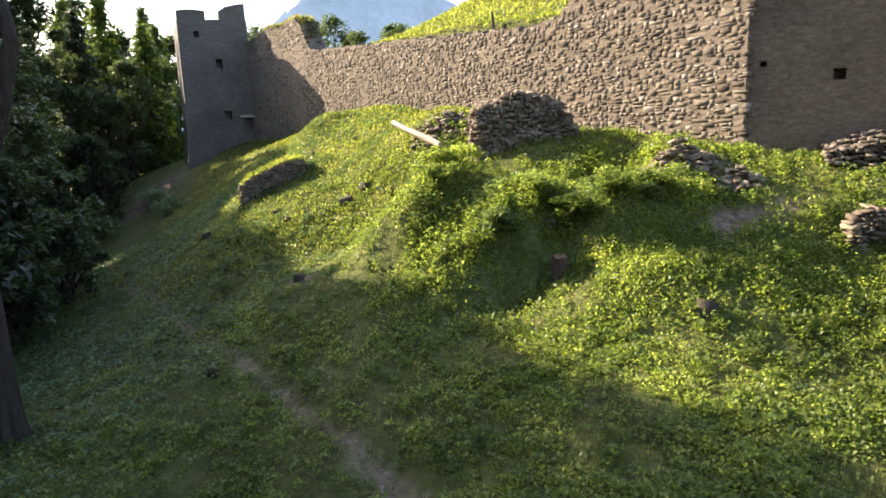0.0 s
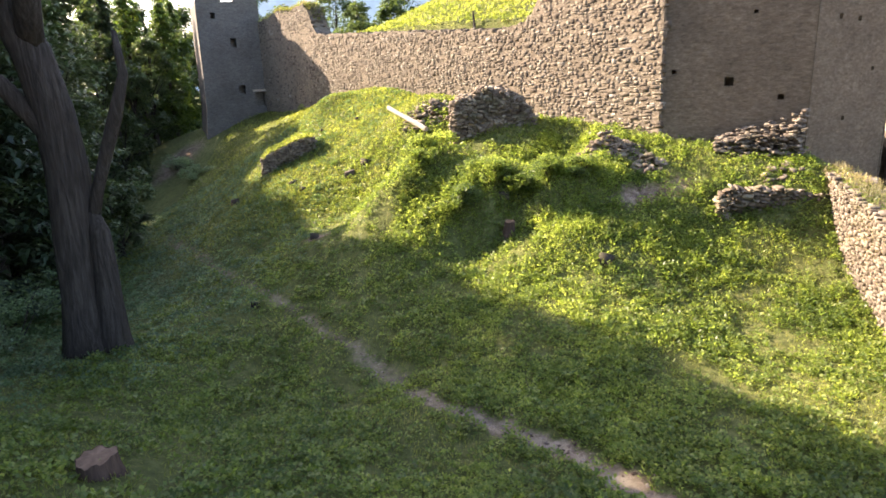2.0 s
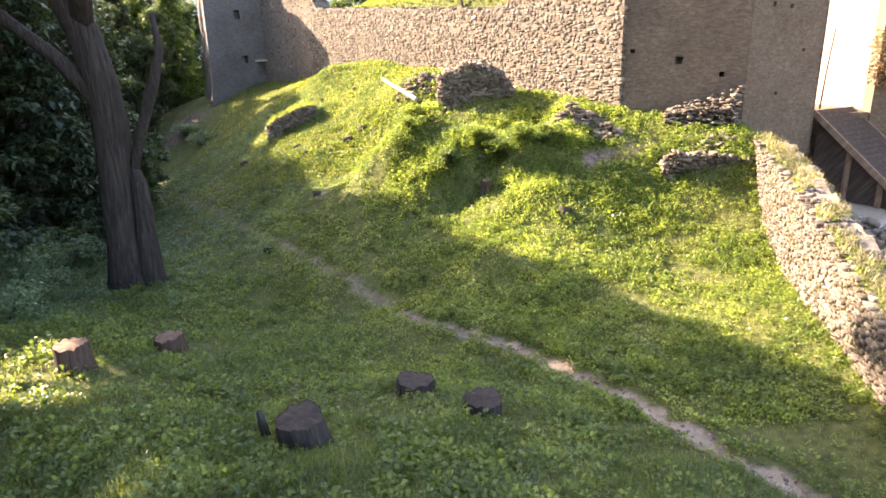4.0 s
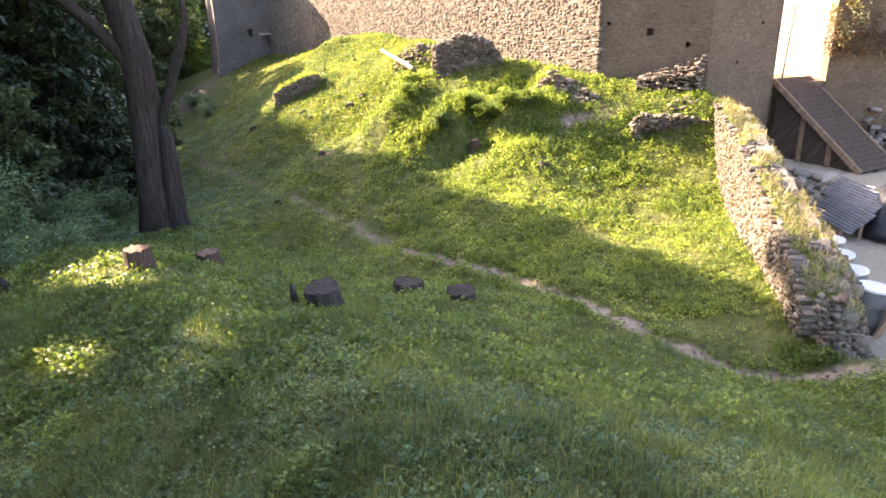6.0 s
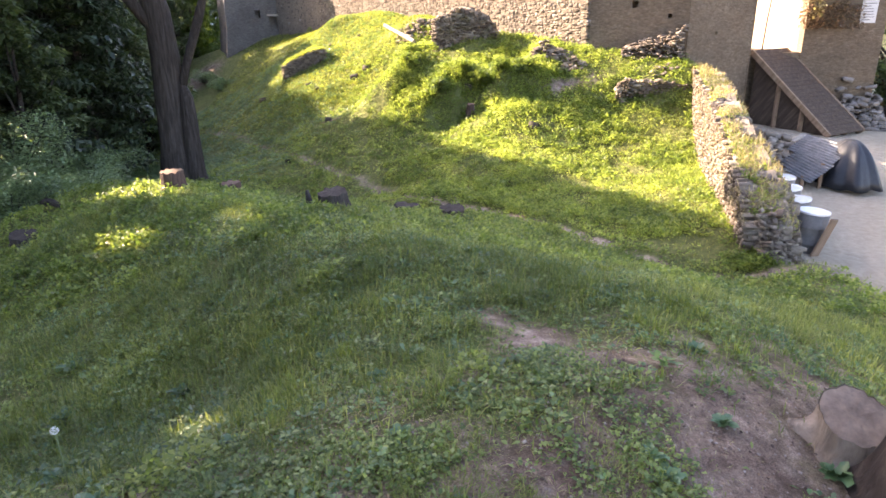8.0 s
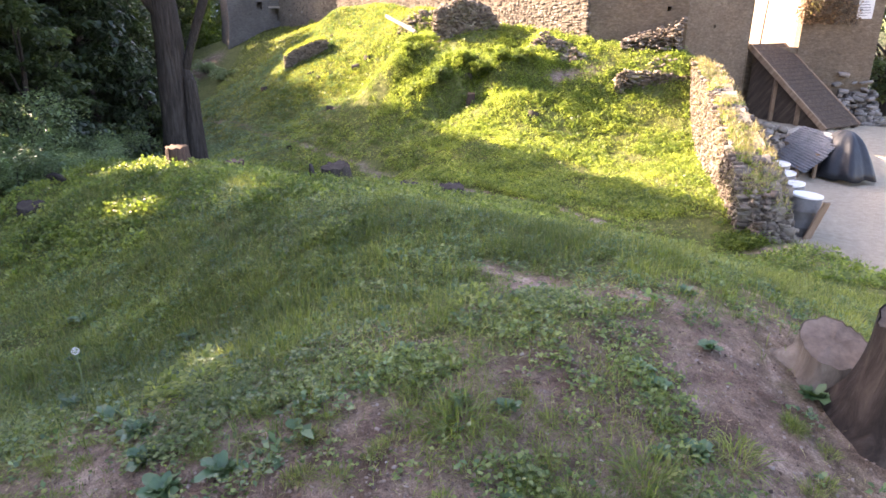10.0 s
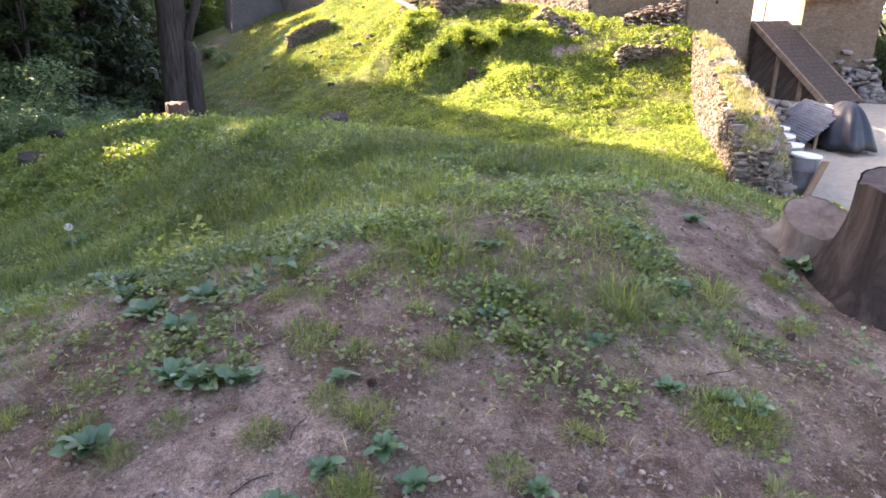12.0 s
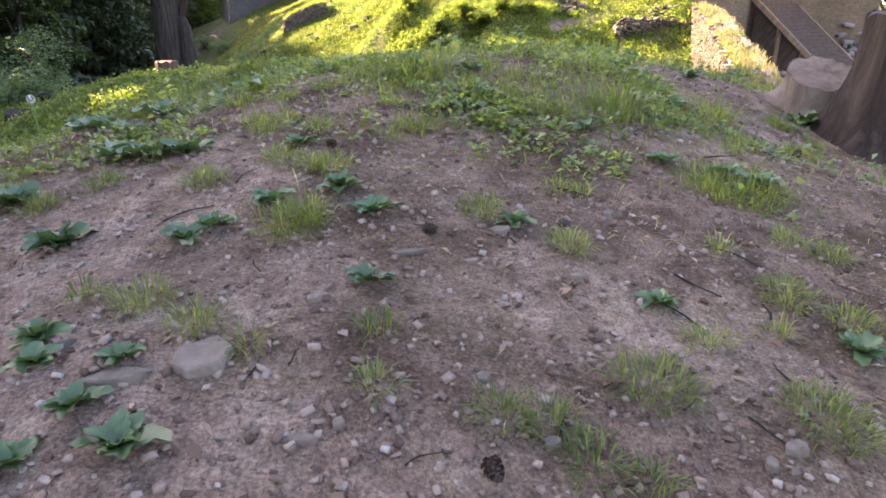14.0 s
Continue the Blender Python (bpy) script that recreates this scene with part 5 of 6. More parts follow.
for i, (x, y, r, h, mat) in enumerate(((0.5, 14.4, 0.5, 0.8, BRIGHTENED_HERB), (0.1, 13.8, 0.45, 0.65, BRIGHTENED_HERB), (-0.25, 13.25, 0.4, 0.5, HERB), (1.8, 11.9, 0.5, 0.6, HERB), (2.5, 11.6, 0.5, 0.65, HERB), (3.2, 11.4, 0.5, 0.55, HERB), (3.9, 11.5, 0.45, 0.5, HUMPHERB), (1.0, 11.5, 0.45, 0.5, HUMPHERB), (3.2, 13.3, 0.5, 0.5, HUMPHERB))):
    bush(x, y, r, h, 260 + i, mat, 1800, 0.07, "leafy nettle shrub on the spur of the mound")

# ---- the yard ----
def barrel(x, y, zt, tilt, first=None):
    """A white plastic barrel with a rimmed lid and two hoops."""
    z = gz(x, y)
    if first is not None:
        return copy_thing(first, pose(x, y, zt - 0.92, tilt[0], tilt[1], random.uniform(0, 360)))
    ob = thing("barrel", pose(x, y, zt - 0.92, tilt[0], tilt[1], 0), "grey drum with white lid standing against the retaining wall", "barrel", "lidded drums")
    n = 28
    prof = [(0.25, 0.0), (0.275, 0.03), (0.28, 0.28), (0.295, 0.3), (0.28, 0.32), (0.285, 0.6), (0.298, 0.62), (0.282, 0.64), (0.275, 0.86), (0.255, 0.89)]
    bm = bmesh.new()
    rings(bm, [[Vector((r * math.cos(k * 6.2832 / n), r * math.sin(k * 6.2832 / n), h)) for k in range(n)] for r, h in prof])
    part("body", bm, DRUM, ob, "dusty grey drum side", True)
    bm = bmesh.new()
    rings(bm, [[Vector((r * math.cos(k * 6.2832 / n), r * math.sin(k * 6.2832 / n), h)) for k in range(n)] for r, h in ((0.26, 0.875), (0.285, 0.88), (0.285, 0.915), (0.265, 0.92), (0.255, 0.905))])
    part("lid", bm, WHITE, ob)
    return ob


first = barrel(8.68, 2.55, 2.2, (0, 0))
for x, y, zt, tilt in ((8.5, 1.88, 2.14, (2, 1)), (8.4, 1.25, 2.06, (3, 2)), (8.34, 0.66, 1.98, (-2, 3))):
    barrel(x, y, zt, tilt, first)
bm = bmesh.new()
box(bm, -0.1, 0.1, -0.02, 0.02, -0.3, 0.5, None, 0.008)
bmesh.ops.bevel(bm, geom=bm.edges[:], offset=0.006, segments=1)
pk = part("plank", bm, PLANK)
pk.matrix_world = pose(8.42, 0.28, gz(8.42, 0.28) + 0.29, 12, 12, 25)
tagged(pk, "upright pale board leaning on the barrels", "board")


def corrugated(w, l, waves, mat):
    n = waves * 8
    bm = bmesh.new()
    top = [[bm.verts.new((w * (i / n - 0.5), l * (j / 6 - 0.5), 0.018 * math.sin(i / 8 * 6.2832) + z)) for i in range(n + 1)] for z in (0.003, 0.0) for j in range(7)]
    for base in (0, 7):
        for j in range(6):
            for i in range(n):
                bm.faces.new((top[base + j][i], top[base + j][i + 1], top[base + j + 1][i + 1], top[base + j + 1][i]))
    return bm


shed = thing("tarpaulin_shelter", pose(12.2, 6.2, gz(12.2, 6.2), 0, 0, -8), "low shelter of corrugated sheets under a black tarpaulin", "shelter")
for x, y, z, rx, ry, rz in ((-0.98, -0.4, 0.5, 10, -38, 12), (-0.95, 0.4, 0.56, 0, -36, 5), (-0.5, 0.85, 0.86, 4, -34, 18), (-0.55, -0.05, 0.84, 10, -36, 22)):
    sh = part("sheet", corrugated(0.75, 1.1, 9, ZINC), ZINC, shed, "corrugated zinc sheet")
    sh.matrix_basis = pose(x, y, z, rx, ry, rz)
bm = bmesh.new()
nr, na = 14, 40
rowsv = []
for i in range(nr + 1):
    q = i / nr
    row = []
    for k in range(na):
        a = k * 6.2832 / na
        fold = 1 + 0.09 * math.sin(7 * a + 1) * q + 0.05 * math.sin(13 * a) * q
        z = 1.2 * (1 - q ** 2.4) + 0.03 * math.sin(9 * a + 6 * q) * q + 0.012
        row.append(Vector((0.15 + 0.78 * q * fold * math.cos(a), 1.0 * q * fold * math.sin(a) - 0.15 * q, z)))
    rowsv.append(row)
rings(bm, rowsv[1:], close_top=False, close_bottom=True)
bmesh.ops.recalc_face_normals(bm, faces=bm.faces[:])
bmesh.ops.solidify(bm, geom=bm.faces[:], thickness=0.006)
part("tarpaulin", bm, TARP, shed, "crumpled black tarpaulin", True)
for x, y, h in ((-1.15, -0.6, 0.3), (-1.15, 0.7, 0.36), (-0.7, -0.6, 0.66), (-0.7, 0.65, 0.7), (-0.35, 0.85, 0.92)):
    bm = bmesh.new()
    box(bm, x - 0.04, x + 0.04, y - 0.04, y + 0.04, -0.1, h, None, 0.006)
    part("post", bm, PLANK, shed)


def ramp():
    """A boarded ramp from the yard up to the gate, on trestles."""
    a, b = Vector((15.1, 10.75, 1.62)), Vector((13.45, 13.75, 4.3))
    d = b - a
    ln = d.length
    m = Matrix.Translation(a) @ d.to_track_quat("Y", "Z").to_matrix().to_4x4()
    ob = thing("gate_ramp", m, "dark weathered board ramp rising to the castle gate", "ramp")
    n = 22
    for i in range(n):
        bm = bmesh.new()
        y0, y1 = ln * i / n, ln * (i + 1) / n - 0.012
        box(bm, -0.95 + random.uniform(-0.03, 0.03), 0.95 + random.uniform(-0.03, 0.03), y0, y1, -0.025, 0.02 + random.uniform(-0.004, 0.004))
        part("board", bm, DARKPLANK, ob)
    for x in (-0.86, 0.0, 0.86):
        bm = bmesh.new()
        box(bm, x - 0.06, x + 0.06, 0, ln, -0.2, -0.027)
        part("joist", bm, DARKPLANK, ob)
    for x in (-0.99, 0.99):
        bm = bmesh.new()
        box(bm, x - 0.04, x + 0.04, 0, ln, -0.14, 0.04)
        part("edge_rail", bm, PLANK, ob, "pale worn edge batten")
    inv = m.inverted()
    flat = Vector((d.x, d.y, 0)).normalized()
    out = Vector((-flat.y, flat.x, 0)) * 0.75
    for k in range(16):                # dark boards added for the deep shade under the open ramp
        p = a + d * (0.12 + 0.84 * k / 15) + out
        z0 = gz(p.x, p.y) - 0.05
        bm = bmesh.new()
        box(bm, -0.095, 0.095, -0.015, 0.015, z0, max(z0 + 0.1, p.z - 0.24), Matrix.Translation((p.x, p.y, 0)) @ Matrix.Rotation(math.atan2(d.y, d.x), 4, "Z"))
        bmesh.ops.transform(bm, matrix=inv, verts=bm.verts[:])
        part("shade_board", bm, DARKPLANK, ob)
    for t in (0.35, 0.65):
        c = a + d * t
        for s in (-0.85, 0.85):
            bm = bmesh.new()
            side = Vector((math.cos(math.atan2(d.y, d.x) - 1.5708), math.sin(math.atan2(d.y, d.x) - 1.5708), 0)) * s
            p = c + side
            z0 = gz(p.x, p.y) - 0.1
            box(bm, p.x - 0.06, p.x + 0.06, p.y - 0.06, p.y + 0.06, z0, c.z - 0.1)
            bmesh.ops.transform(bm, matrix=inv, verts=bm.verts[:])
            part("trestle_post", bm, PLANK, ob)


ramp()
for x, z0, z1, n in ((16.45, 6.0, 6.4, 2), (16.55, 5.15, 5.92, 7)):
    m = pose(x, 13.235 - (x - 16.45) * 0.26 - 0.02, (z0 + z1) / 2, 0, 0, -14.5)
    ob = thing("notice_board", m, "white notice board with dark lines on the shaded wall", "sign", "notices")
    bm = bmesh.new()
    box(bm, -0.25, 0.25, -0.015, 0.015, (z0 - z1) / 2, (z1 - z0) / 2)
    bmesh.ops.bevel(bm, geom=bm.edges[:], offset=0.005, segments=1)
    part("board", bm, SIGNBOARD, ob)
    for k in range(n):
        bm = bmesh.new()
        w = random.uniform(0.1, 0.2)
        zc = (z1 - z0) * (0.42 - 0.84 * (k + 0.5) / n)
        box(bm, -0.2, -0.2 + 2 * w, -0.019, -0.0155, zc - 0.012, zc + 0.012)
        part("print_line", bm, PRINT, ob)

# loose planks and stones by the ramp foot
for i, (x, y, rz, l) in enumerate(((12.4, 9.2, 35, 1.6), (12.0, 9.6, 60, 1.2), (12.8, 8.7, 10, 1.4))):
    bm = bmesh.new()
    box(bm, -l / 2, l / 2, -0.08, 0.08, -0.02, 0.02, None, 0.006)
    ob = part("plank", bm, PALEWOOD)
    ob.matrix_world = pose(x, y, gz(x, y) + 0.06 + 0.05 * i, 4, -10 + 8 * i, rz)
    tagged(ob, "loose weathered plank lying in the yard", "plank", "loose planks")
spots = []
for _ in range(90):
    x, y = random.uniform(10.2, 12.4), random.uniform(7.2, 9.6)
    spots.append(rnd_stone(x, y, gz(x, y) + random.uniform(0, 0.25), random.uniform(0.12, 0.3), 0.5, 25))
heap("rubble_heap", "rubble strewn below the retaining wall in the yard", "rubble", spots, STONE_MESH, "rubble heaps")


spots = []
for _ in range(260):
    u, w = random.random(), random.random()
    x, y = 15.9 + 1.5 * u, 13.25 - 0.25 * u - 0.9 * w
    spots.append(rnd_stone(x, y, gz(x, y) + random.random() * (2.0 - 0.5 * u) * (1 - w), random.uniform(0.12, 0.3), 0.5, 20))
heap("rubble_heap", "grey rubble slumped against the notice wall's foot", "rubble", spots, GREY_MESH, "rubble heaps")
bm = bmesh.new()
rings(bm, tube([Vector((0, 0, -0.2)), Vector((0.05, 0, 1.2)), Vector((0.16, 0.02, 2.6))], [0.035, 0.032, 0.025], 8, 0.05, 4))
ob = part("pole", bm, DARKPLANK, None, "", True)
ob.matrix_world = Matrix.Translation((13.85, 15.2, 4.15))
tagged(ob, "thin dark wooden pole standing in the gate passage", "pole")

# creeper on the gate walls
def creeper(p0, p1, z0, z1, n, seed, out=0.06, mat=DEADLEAF):
    g = np.random.default_rng(seed)
    s, z = g.random(n), g.uniform(z0, z1, n)
    k = vnoise(s * 6, z, 0.9, seed) > 0.05
    s, z = s[k], z[k]
    p = np.stack([p0[0] + (p1[0] - p0[0]) * s, p0[1] + (p1[1] - p0[1]) * s, z], 1)
    nrm = np.array([-(p1[1] - p0[1]), p1[0] - p0[0], 0.0])
    nrm /= -np.linalg.norm(nrm)
    p += nrm * g.uniform(0.01, out, len(p))[:, None]
    v, f = leaf_cards(p, 0.1, 0.08, -0.3, seed)
    return tagged(new("creeper", array_mesh("creeper", v, f, mat)), "dry creeper leaves hanging on the gate wall", "creeper", kind="stuff")


creeper((14.2, 13.8), (16.35, 13.22), 5.0, 9.6, 5200, 401, 0.4)
creeper((14.1, 13.8), (15.5, 13.45), 5.4, 9.6, 2600, 402, 0.6, DRY)

# stake in the castle hill's grass
bm = bmesh.new()
rings(bm, tube([Vector((0, 0, -0.2)), Vector((0.03, 0, 0.5)), Vector((-0.02, 0.02, 1.15))], [0.07, 0.06, 0.035], 8, 0.12, 2))
ob = part("stake", bm, DARKBARK)
ob.matrix_world = Matrix.Translation((1.75, 20.6, gz(1.75, 20.6)))
tagged(ob, "dark weathered wooden stake on the castle hill", "stake")


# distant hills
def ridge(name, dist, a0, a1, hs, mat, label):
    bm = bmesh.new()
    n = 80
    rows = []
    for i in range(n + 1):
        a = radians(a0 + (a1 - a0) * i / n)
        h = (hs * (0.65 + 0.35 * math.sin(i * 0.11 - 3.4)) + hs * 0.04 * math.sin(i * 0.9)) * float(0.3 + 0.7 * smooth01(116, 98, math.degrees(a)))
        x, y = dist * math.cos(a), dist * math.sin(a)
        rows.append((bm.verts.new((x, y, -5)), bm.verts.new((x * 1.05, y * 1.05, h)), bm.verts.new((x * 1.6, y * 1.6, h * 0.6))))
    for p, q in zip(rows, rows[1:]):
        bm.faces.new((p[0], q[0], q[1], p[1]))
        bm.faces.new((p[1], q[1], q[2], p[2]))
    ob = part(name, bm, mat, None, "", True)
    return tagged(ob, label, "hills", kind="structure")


ridge("backdrop", 900, 40, 150, 205, HAZED_HILLWOOD, "hazy wooded hills on the horizon")

# ---- ground plants (too many to count) ----
def scatter(n, x0, x1, y0, y1, seed, keep):
    g = np.random.default_rng(seed)
    x, y = g.uniform(x0, x1, n), g.uniform(y0, y1, n)
    k = g.random(n) < keep(x, y)
    x, y = x[k], y[k]
    return np.stack([x, y, land(x, y) - 0.004], 1)


def open_ground(x, y):
    """1 on open turf; 0 on the track, in the yard, behind the walls."""
    d, s = behind_wall(x, y)
    ok = ((d < -0.15) | (s < -0.5)) * (0.12 + 0.88 * smooth01(0.1, 0.3, track_distance(x, y) + 0.14 * vnoise(x, y, 0.25, 21) + 0.03 * np.maximum(0, y - 4.5)))
    return ok * (1 - court_share(x, y)) * (1 - 0.97 * smooth01(0.1, 0.85, bare_share(x, y) + (0.12 + 0.33 * smooth01(-4, -6, y)) * vnoise(x, y, 0.17, 25)))


def stuff(name, pts, length, width, up, mat, seed, label):
    v, f = leaf_cards(pts, length, width, up, seed)
    return tagged(new(name, array_mesh(name, v, f, mat)), label, "grass", kind="stuff")


patchy = lambda x, y, c, s, a, b: smooth01(a, b, vnoise(x, y, c, s))
moat = lambda x, y: smooth01(4.5, 8.0, -x + 0.35 * (y - 6)) * smooth01(-1, 3, y)          # the shaded, leafier side



def clumps(name, pts, leaves, radius, height, leaf, mat, seed, label, stance=0.38):
    """Domed clumps of small leaves at pts."""
    g = np.random.default_rng(seed)
    size = g.uniform(0.45, 1.25, len(pts)) ** 1.3
    n = np.maximum(5, (leaves * size).astype(int))
    idx = np.repeat(np.arange(len(pts)), n)
    a, q = g.uniform(0, 2 * np.pi, len(idx)), g.random(len(idx)) ** 0.55
    rad, hi = radius * size[idx], height * size[idx]
    p = pts[idx] + np.stack([q * rad * np.cos(a), q * rad * np.sin(a), hi * (1 - q ** 2) * g.uniform(0.5, 1.1, len(idx))], 1)
    p[:, 2] += land(p[:, 0], p[:, 1]) - land(pts[idx, 0], pts[idx, 1])
    v, f = leaf_cards(p, leaf, leaf * 0.68, stance, seed, 0.05, a + g.normal(0, 0.8, len(idx)))
    return tagged(new(name, array_mesh(name, v, f, mat)), label, "herbs", kind="stuff")


clumps("meadow_herbs", scatter(17000, -7, 9.6, -4.0, 18, 301, lambda x, y: open_ground(x, y) * (0.25 + 0.75 * patchy(x, y, 0.9, 31, -0.4, 0.4)) * (1 - 0.75 * moat(x, y))), 26, 0.14, 0.14, 0.068, HERB, 1, "low leafy meadow herbs on the bank", 0.58)
clumps("hump_shade_clumps", scatter(2600, -6, 6.5, -9.4, -2.5, 312, lambda x, y: open_ground(x, y) * (0.2 + 0.8 * patchy(x, y, 0.8, 38, -0.3, 0.5))), 20, 0.08, 0.06, 0.038, SHADE_HERB, 14, "pale leafy herbs on the near hump")
clumps("hump_clumps", scatter(2600, -6, 6.5, -9.3, -2.5, 311, lambda x, y: open_ground(x, y) * (0.2 + 0.8 * patchy(x, y, 0.7, 37, -0.3, 0.5))), 18, 0.075, 0.06, 0.036, HUMPHERB, 13, "small leafy herbs on the near hump")
stuff("meadow_grass", scatter(200000, -8, 9.6, -4.0, 20, 302, lambda x, y: open_ground(x, y) * (0.3 + 0.7 * patchy(x, y, 1.3, 32, -0.4, 0.5))), 0.1, 0.011, 0.7, GRASS, 2, "green meadow grass on the mound and moat floor")
clumps("shade_herbs", scatter(15000, -14, -0.5, -3.0, 24, 303, lambda x, y: open_ground(x, y) * moat(x, y) * (0.4 + 0.6 * patchy(x, y, 0.9, 33, -0.4, 0.4))), 24, 0.14, 0.1, 0.062, SHADE_HERB, 3, "dense herbs toned bluer for the moat floor's shade")
stuff("far_grass", scatter(150000, -12, 4, 15, 36, 304, lambda x, y: open_ground(x, y) * (1 - 0.6 * smooth01(-5.5, -8.0, x))), 0.13, 0.03, 0.55, GRASS, 4, "bright grass on the sunlit mound")
d_in = lambda x, y: behind_wall(x, y)
stuff("castle_hill_grass", scatter(60000, -6, 14, 18, 42, 305, lambda x, y: (d_in(x, y)[0] > 1.0) * (d_in(x, y)[1] > 1) * 1.0), 0.2, 0.05, 0.5, GRASS, 5, "bright grass on the castle hill behind the wall")
stuff("hump_grass", scatter(300000, -6.0, 6.5, -9.6, -0.5, 306, lambda x, y: open_ground(x, y) * (0.15 + 0.85 * patchy(x, y, 0.6, 34, -0.25, 0.5)) * (0.35 + 0.65 * smooth01(-8.6, -6.5, y))), 0.115, 0.0075, 0.72, HUMPGRASS, 6, "short grass on the near hump")
stuff("hump_herbs", scatter(60000, -6, 6.5, -10.0, -2.5, 307, lambda x, y: open_ground(x, y) * (0.2 + 0.8 * patchy(x, y, 0.55, 35, -0.3, 0.5))), 0.04, 0.026, 0.3, HUMPHERB, 7, "small leafy herbs on the near hump")
stuff("dry_grass", scatter(26000, -6, 7, -10.5, -3.0, 308, lambda x, y: open_ground(x, y) * patchy(x, y, 0.9, 36, -0.2, 0.6)), 0.09, 0.004, 0.45, DRY, 8, "dry straw stalks among the grass")


def weeds_on_wall():
    g = np.random.default_rng(310)
    n = 17000
    s, w = g.uniform(0, 11.5, n), g.uniform(0.02, 0.78, n)
    k = vnoise(s, w, 0.5, 40) > -0.25
    s, w = s[k], w[k]
    z = np.interp(s, [0, 0.5, 1.2, 4.0, 8, 11.6], [2.1, 2.35, 2.6, 3.05, 3.55, 3.98])
    p = np.stack([R0.x + run_r.x * s + w, R0.y + run_r.y * s - 0.26 * w, z - 0.01 - 0.3 * w * w], 1)
    h = len(p) // 3
    m = 6000
    fs, fz = g.uniform(0, 11.5, m), g.random(m) ** 0.7
    k = vnoise(fs, fz * 1.5, 0.45, 47) > 0.0
    fs, fz = fs[k], fz[k]
    zt = np.interp(fs, [0, 0.5, 1.2, 4.0, 8, 11.6], [2.1, 2.35, 2.6, 3.05, 3.55, 3.98])
    fx, fy = R0.x + run_r.x * fs - 0.1, R0.y + run_r.y * fs
    zb = land(fx - 0.15, fy)
    face = np.stack([fx, fy, zb + (zt - zb) * fz], 1)
    stuff("wall_face_straw", face, 0.14, 0.01, 0.5, DRY, 15, "dry straw rooted in the retaining wall's joints")
    stuff("wall_weeds", p[:h], 0.2, 0.012, 0.75, DRY, 11, "dry weeds on the retaining wall's top")
    stuff("wall_herbs", p[h:], 0.08, 0.045, 0.35, HERB, 12, "green weeds on the retaining wall's top")


weeds_on_wall()
END_WEEDS = scatter(700, 6.0, 7.6, -1.3, -0.1, 345, lambda x, y: smooth01(0.5, 0.15, np.hypot(x - 6.6, (y + 0.7) * 1.3)))
clumps("end_weeds", END_WEEDS, 40, 0.12, 0.14, 0.055, BRIGHTENED_HERB, 47, "leafy weeds growing round the retaining wall's broken end")


def tops_grass():
    g = np.random.default_rng(330)
    n = 5200
    s, w = g.uniform(19.7, 26.2, n), g.uniform(-0.02, 0.88, n)
    z = np.array([top1(v) for v in s])
    p = np.stack([A.x + DIR.x * s + 0.777 * w, A.y + DIR.y * s + 0.63 * w, z], 1)
    stuff("wall_top_straw", p[: n // 2], 0.28, 0.03, 0.6, DRY, 331, "dry grass on the ruined wall's top")
    stuff("wall_top_grass", p[n // 2:], 0.26, 0.035, 0.55, GRASS, 332, "green grass on the ruined wall's top")
    n = 2600
    s, w = g.uniform(0, 1.95, n), g.uniform(-0.03, 0.75, n)
    z = np.array([rem_top(v) for v in s]) + 0.01 + 0.08 * w
    p = np.stack([REM_A.x + rem_run.x * s + rem_in.x * w, REM_A.y + rem_run.y * s + rem_in.y * w, z], 1)
    stuff("remnant_grass", p, 0.13, 0.025, 0.5, GRASS, 333, "grass overgrowing the wall remnant's top")


tops_grass()

mound_side = lambda x, y: smooth01(-1.6, -0.2, x) * smooth01(6.0, 4.6, x) * smooth01(10.6, 11.6, y) * smooth01(14.7, 14.0, y + 0.02 * x)
clumps("nettles", scatter(2600, -1.6, 6.0, 10.5, 15.4, 340, lambda x, y: open_ground(x, y) * mound_side(x, y) * (0.15 + 0.85 * patchy(x, y, 0.8, 43, -0.2, 0.4))), 60, 0.18, 0.2, 0.065, BRIGHTENED_HERB, 41, "bright leafy nettles on the spur of the mound", 0.55)
clumps("slope_herbs", scatter(8000, -1.0, 9.4, 0.5, 11.5, 341, lambda x, y: open_ground(x, y) * (0.1 + 0.9 * patchy(x, y, 1.1, 44, -0.2, 0.5)) * smooth01(-1, 3, x - 0.2 * y + 1.5)), 34, 0.16, 0.1, 0.058, BRIGHTENED_HERB, 42, "taller leafy herbs on the sunlit bank", 0.62)
clumps("hump_weeds", scatter(4500, -6, 6.5, -9.0, -1.0, 342, lambda x, y: open_ground(x, y) * (0.1 + 0.9 * patchy(x, y, 0.8, 45, -0.05, 0.55))), 26, 0.1, 0.11, 0.042, HUMPHERB, 43, "leafy weeds on the near hump")
clumps("hump_shade_weeds", scatter(3600, -6.5, 5.5, -9.4, -0.5, 343, lambda x, y: open_ground(x, y) * (0.1 + 0.9 * patchy(x, y, 0.7, 46, 0.05, 0.55))), 22, 0.1, 0.09, 0.038, SHADE_HERB, 44, "pale leafy weeds on the near hump")

BRIGHT = np.array([(0.19, -5.27), (0.42, -5.1), (0.0, -5.4), (-0.3, -8.2), (-0.15, -8.1), (-1.0, -7.4), (1.5, -7.6), (-2.6, -4.0), (2.4, -4.6), (0.9, -3.6)])
clumps("bright_herbs", np.stack([BRIGHT[:, 0], BRIGHT[:, 1], land(BRIGHT[:, 0], BRIGHT[:, 1])], 1), 90, 0.16, 0.2, 0.05, BRIGHTENED_HERB, 46, "bright yellow-green leafy herb clumps on the hump")

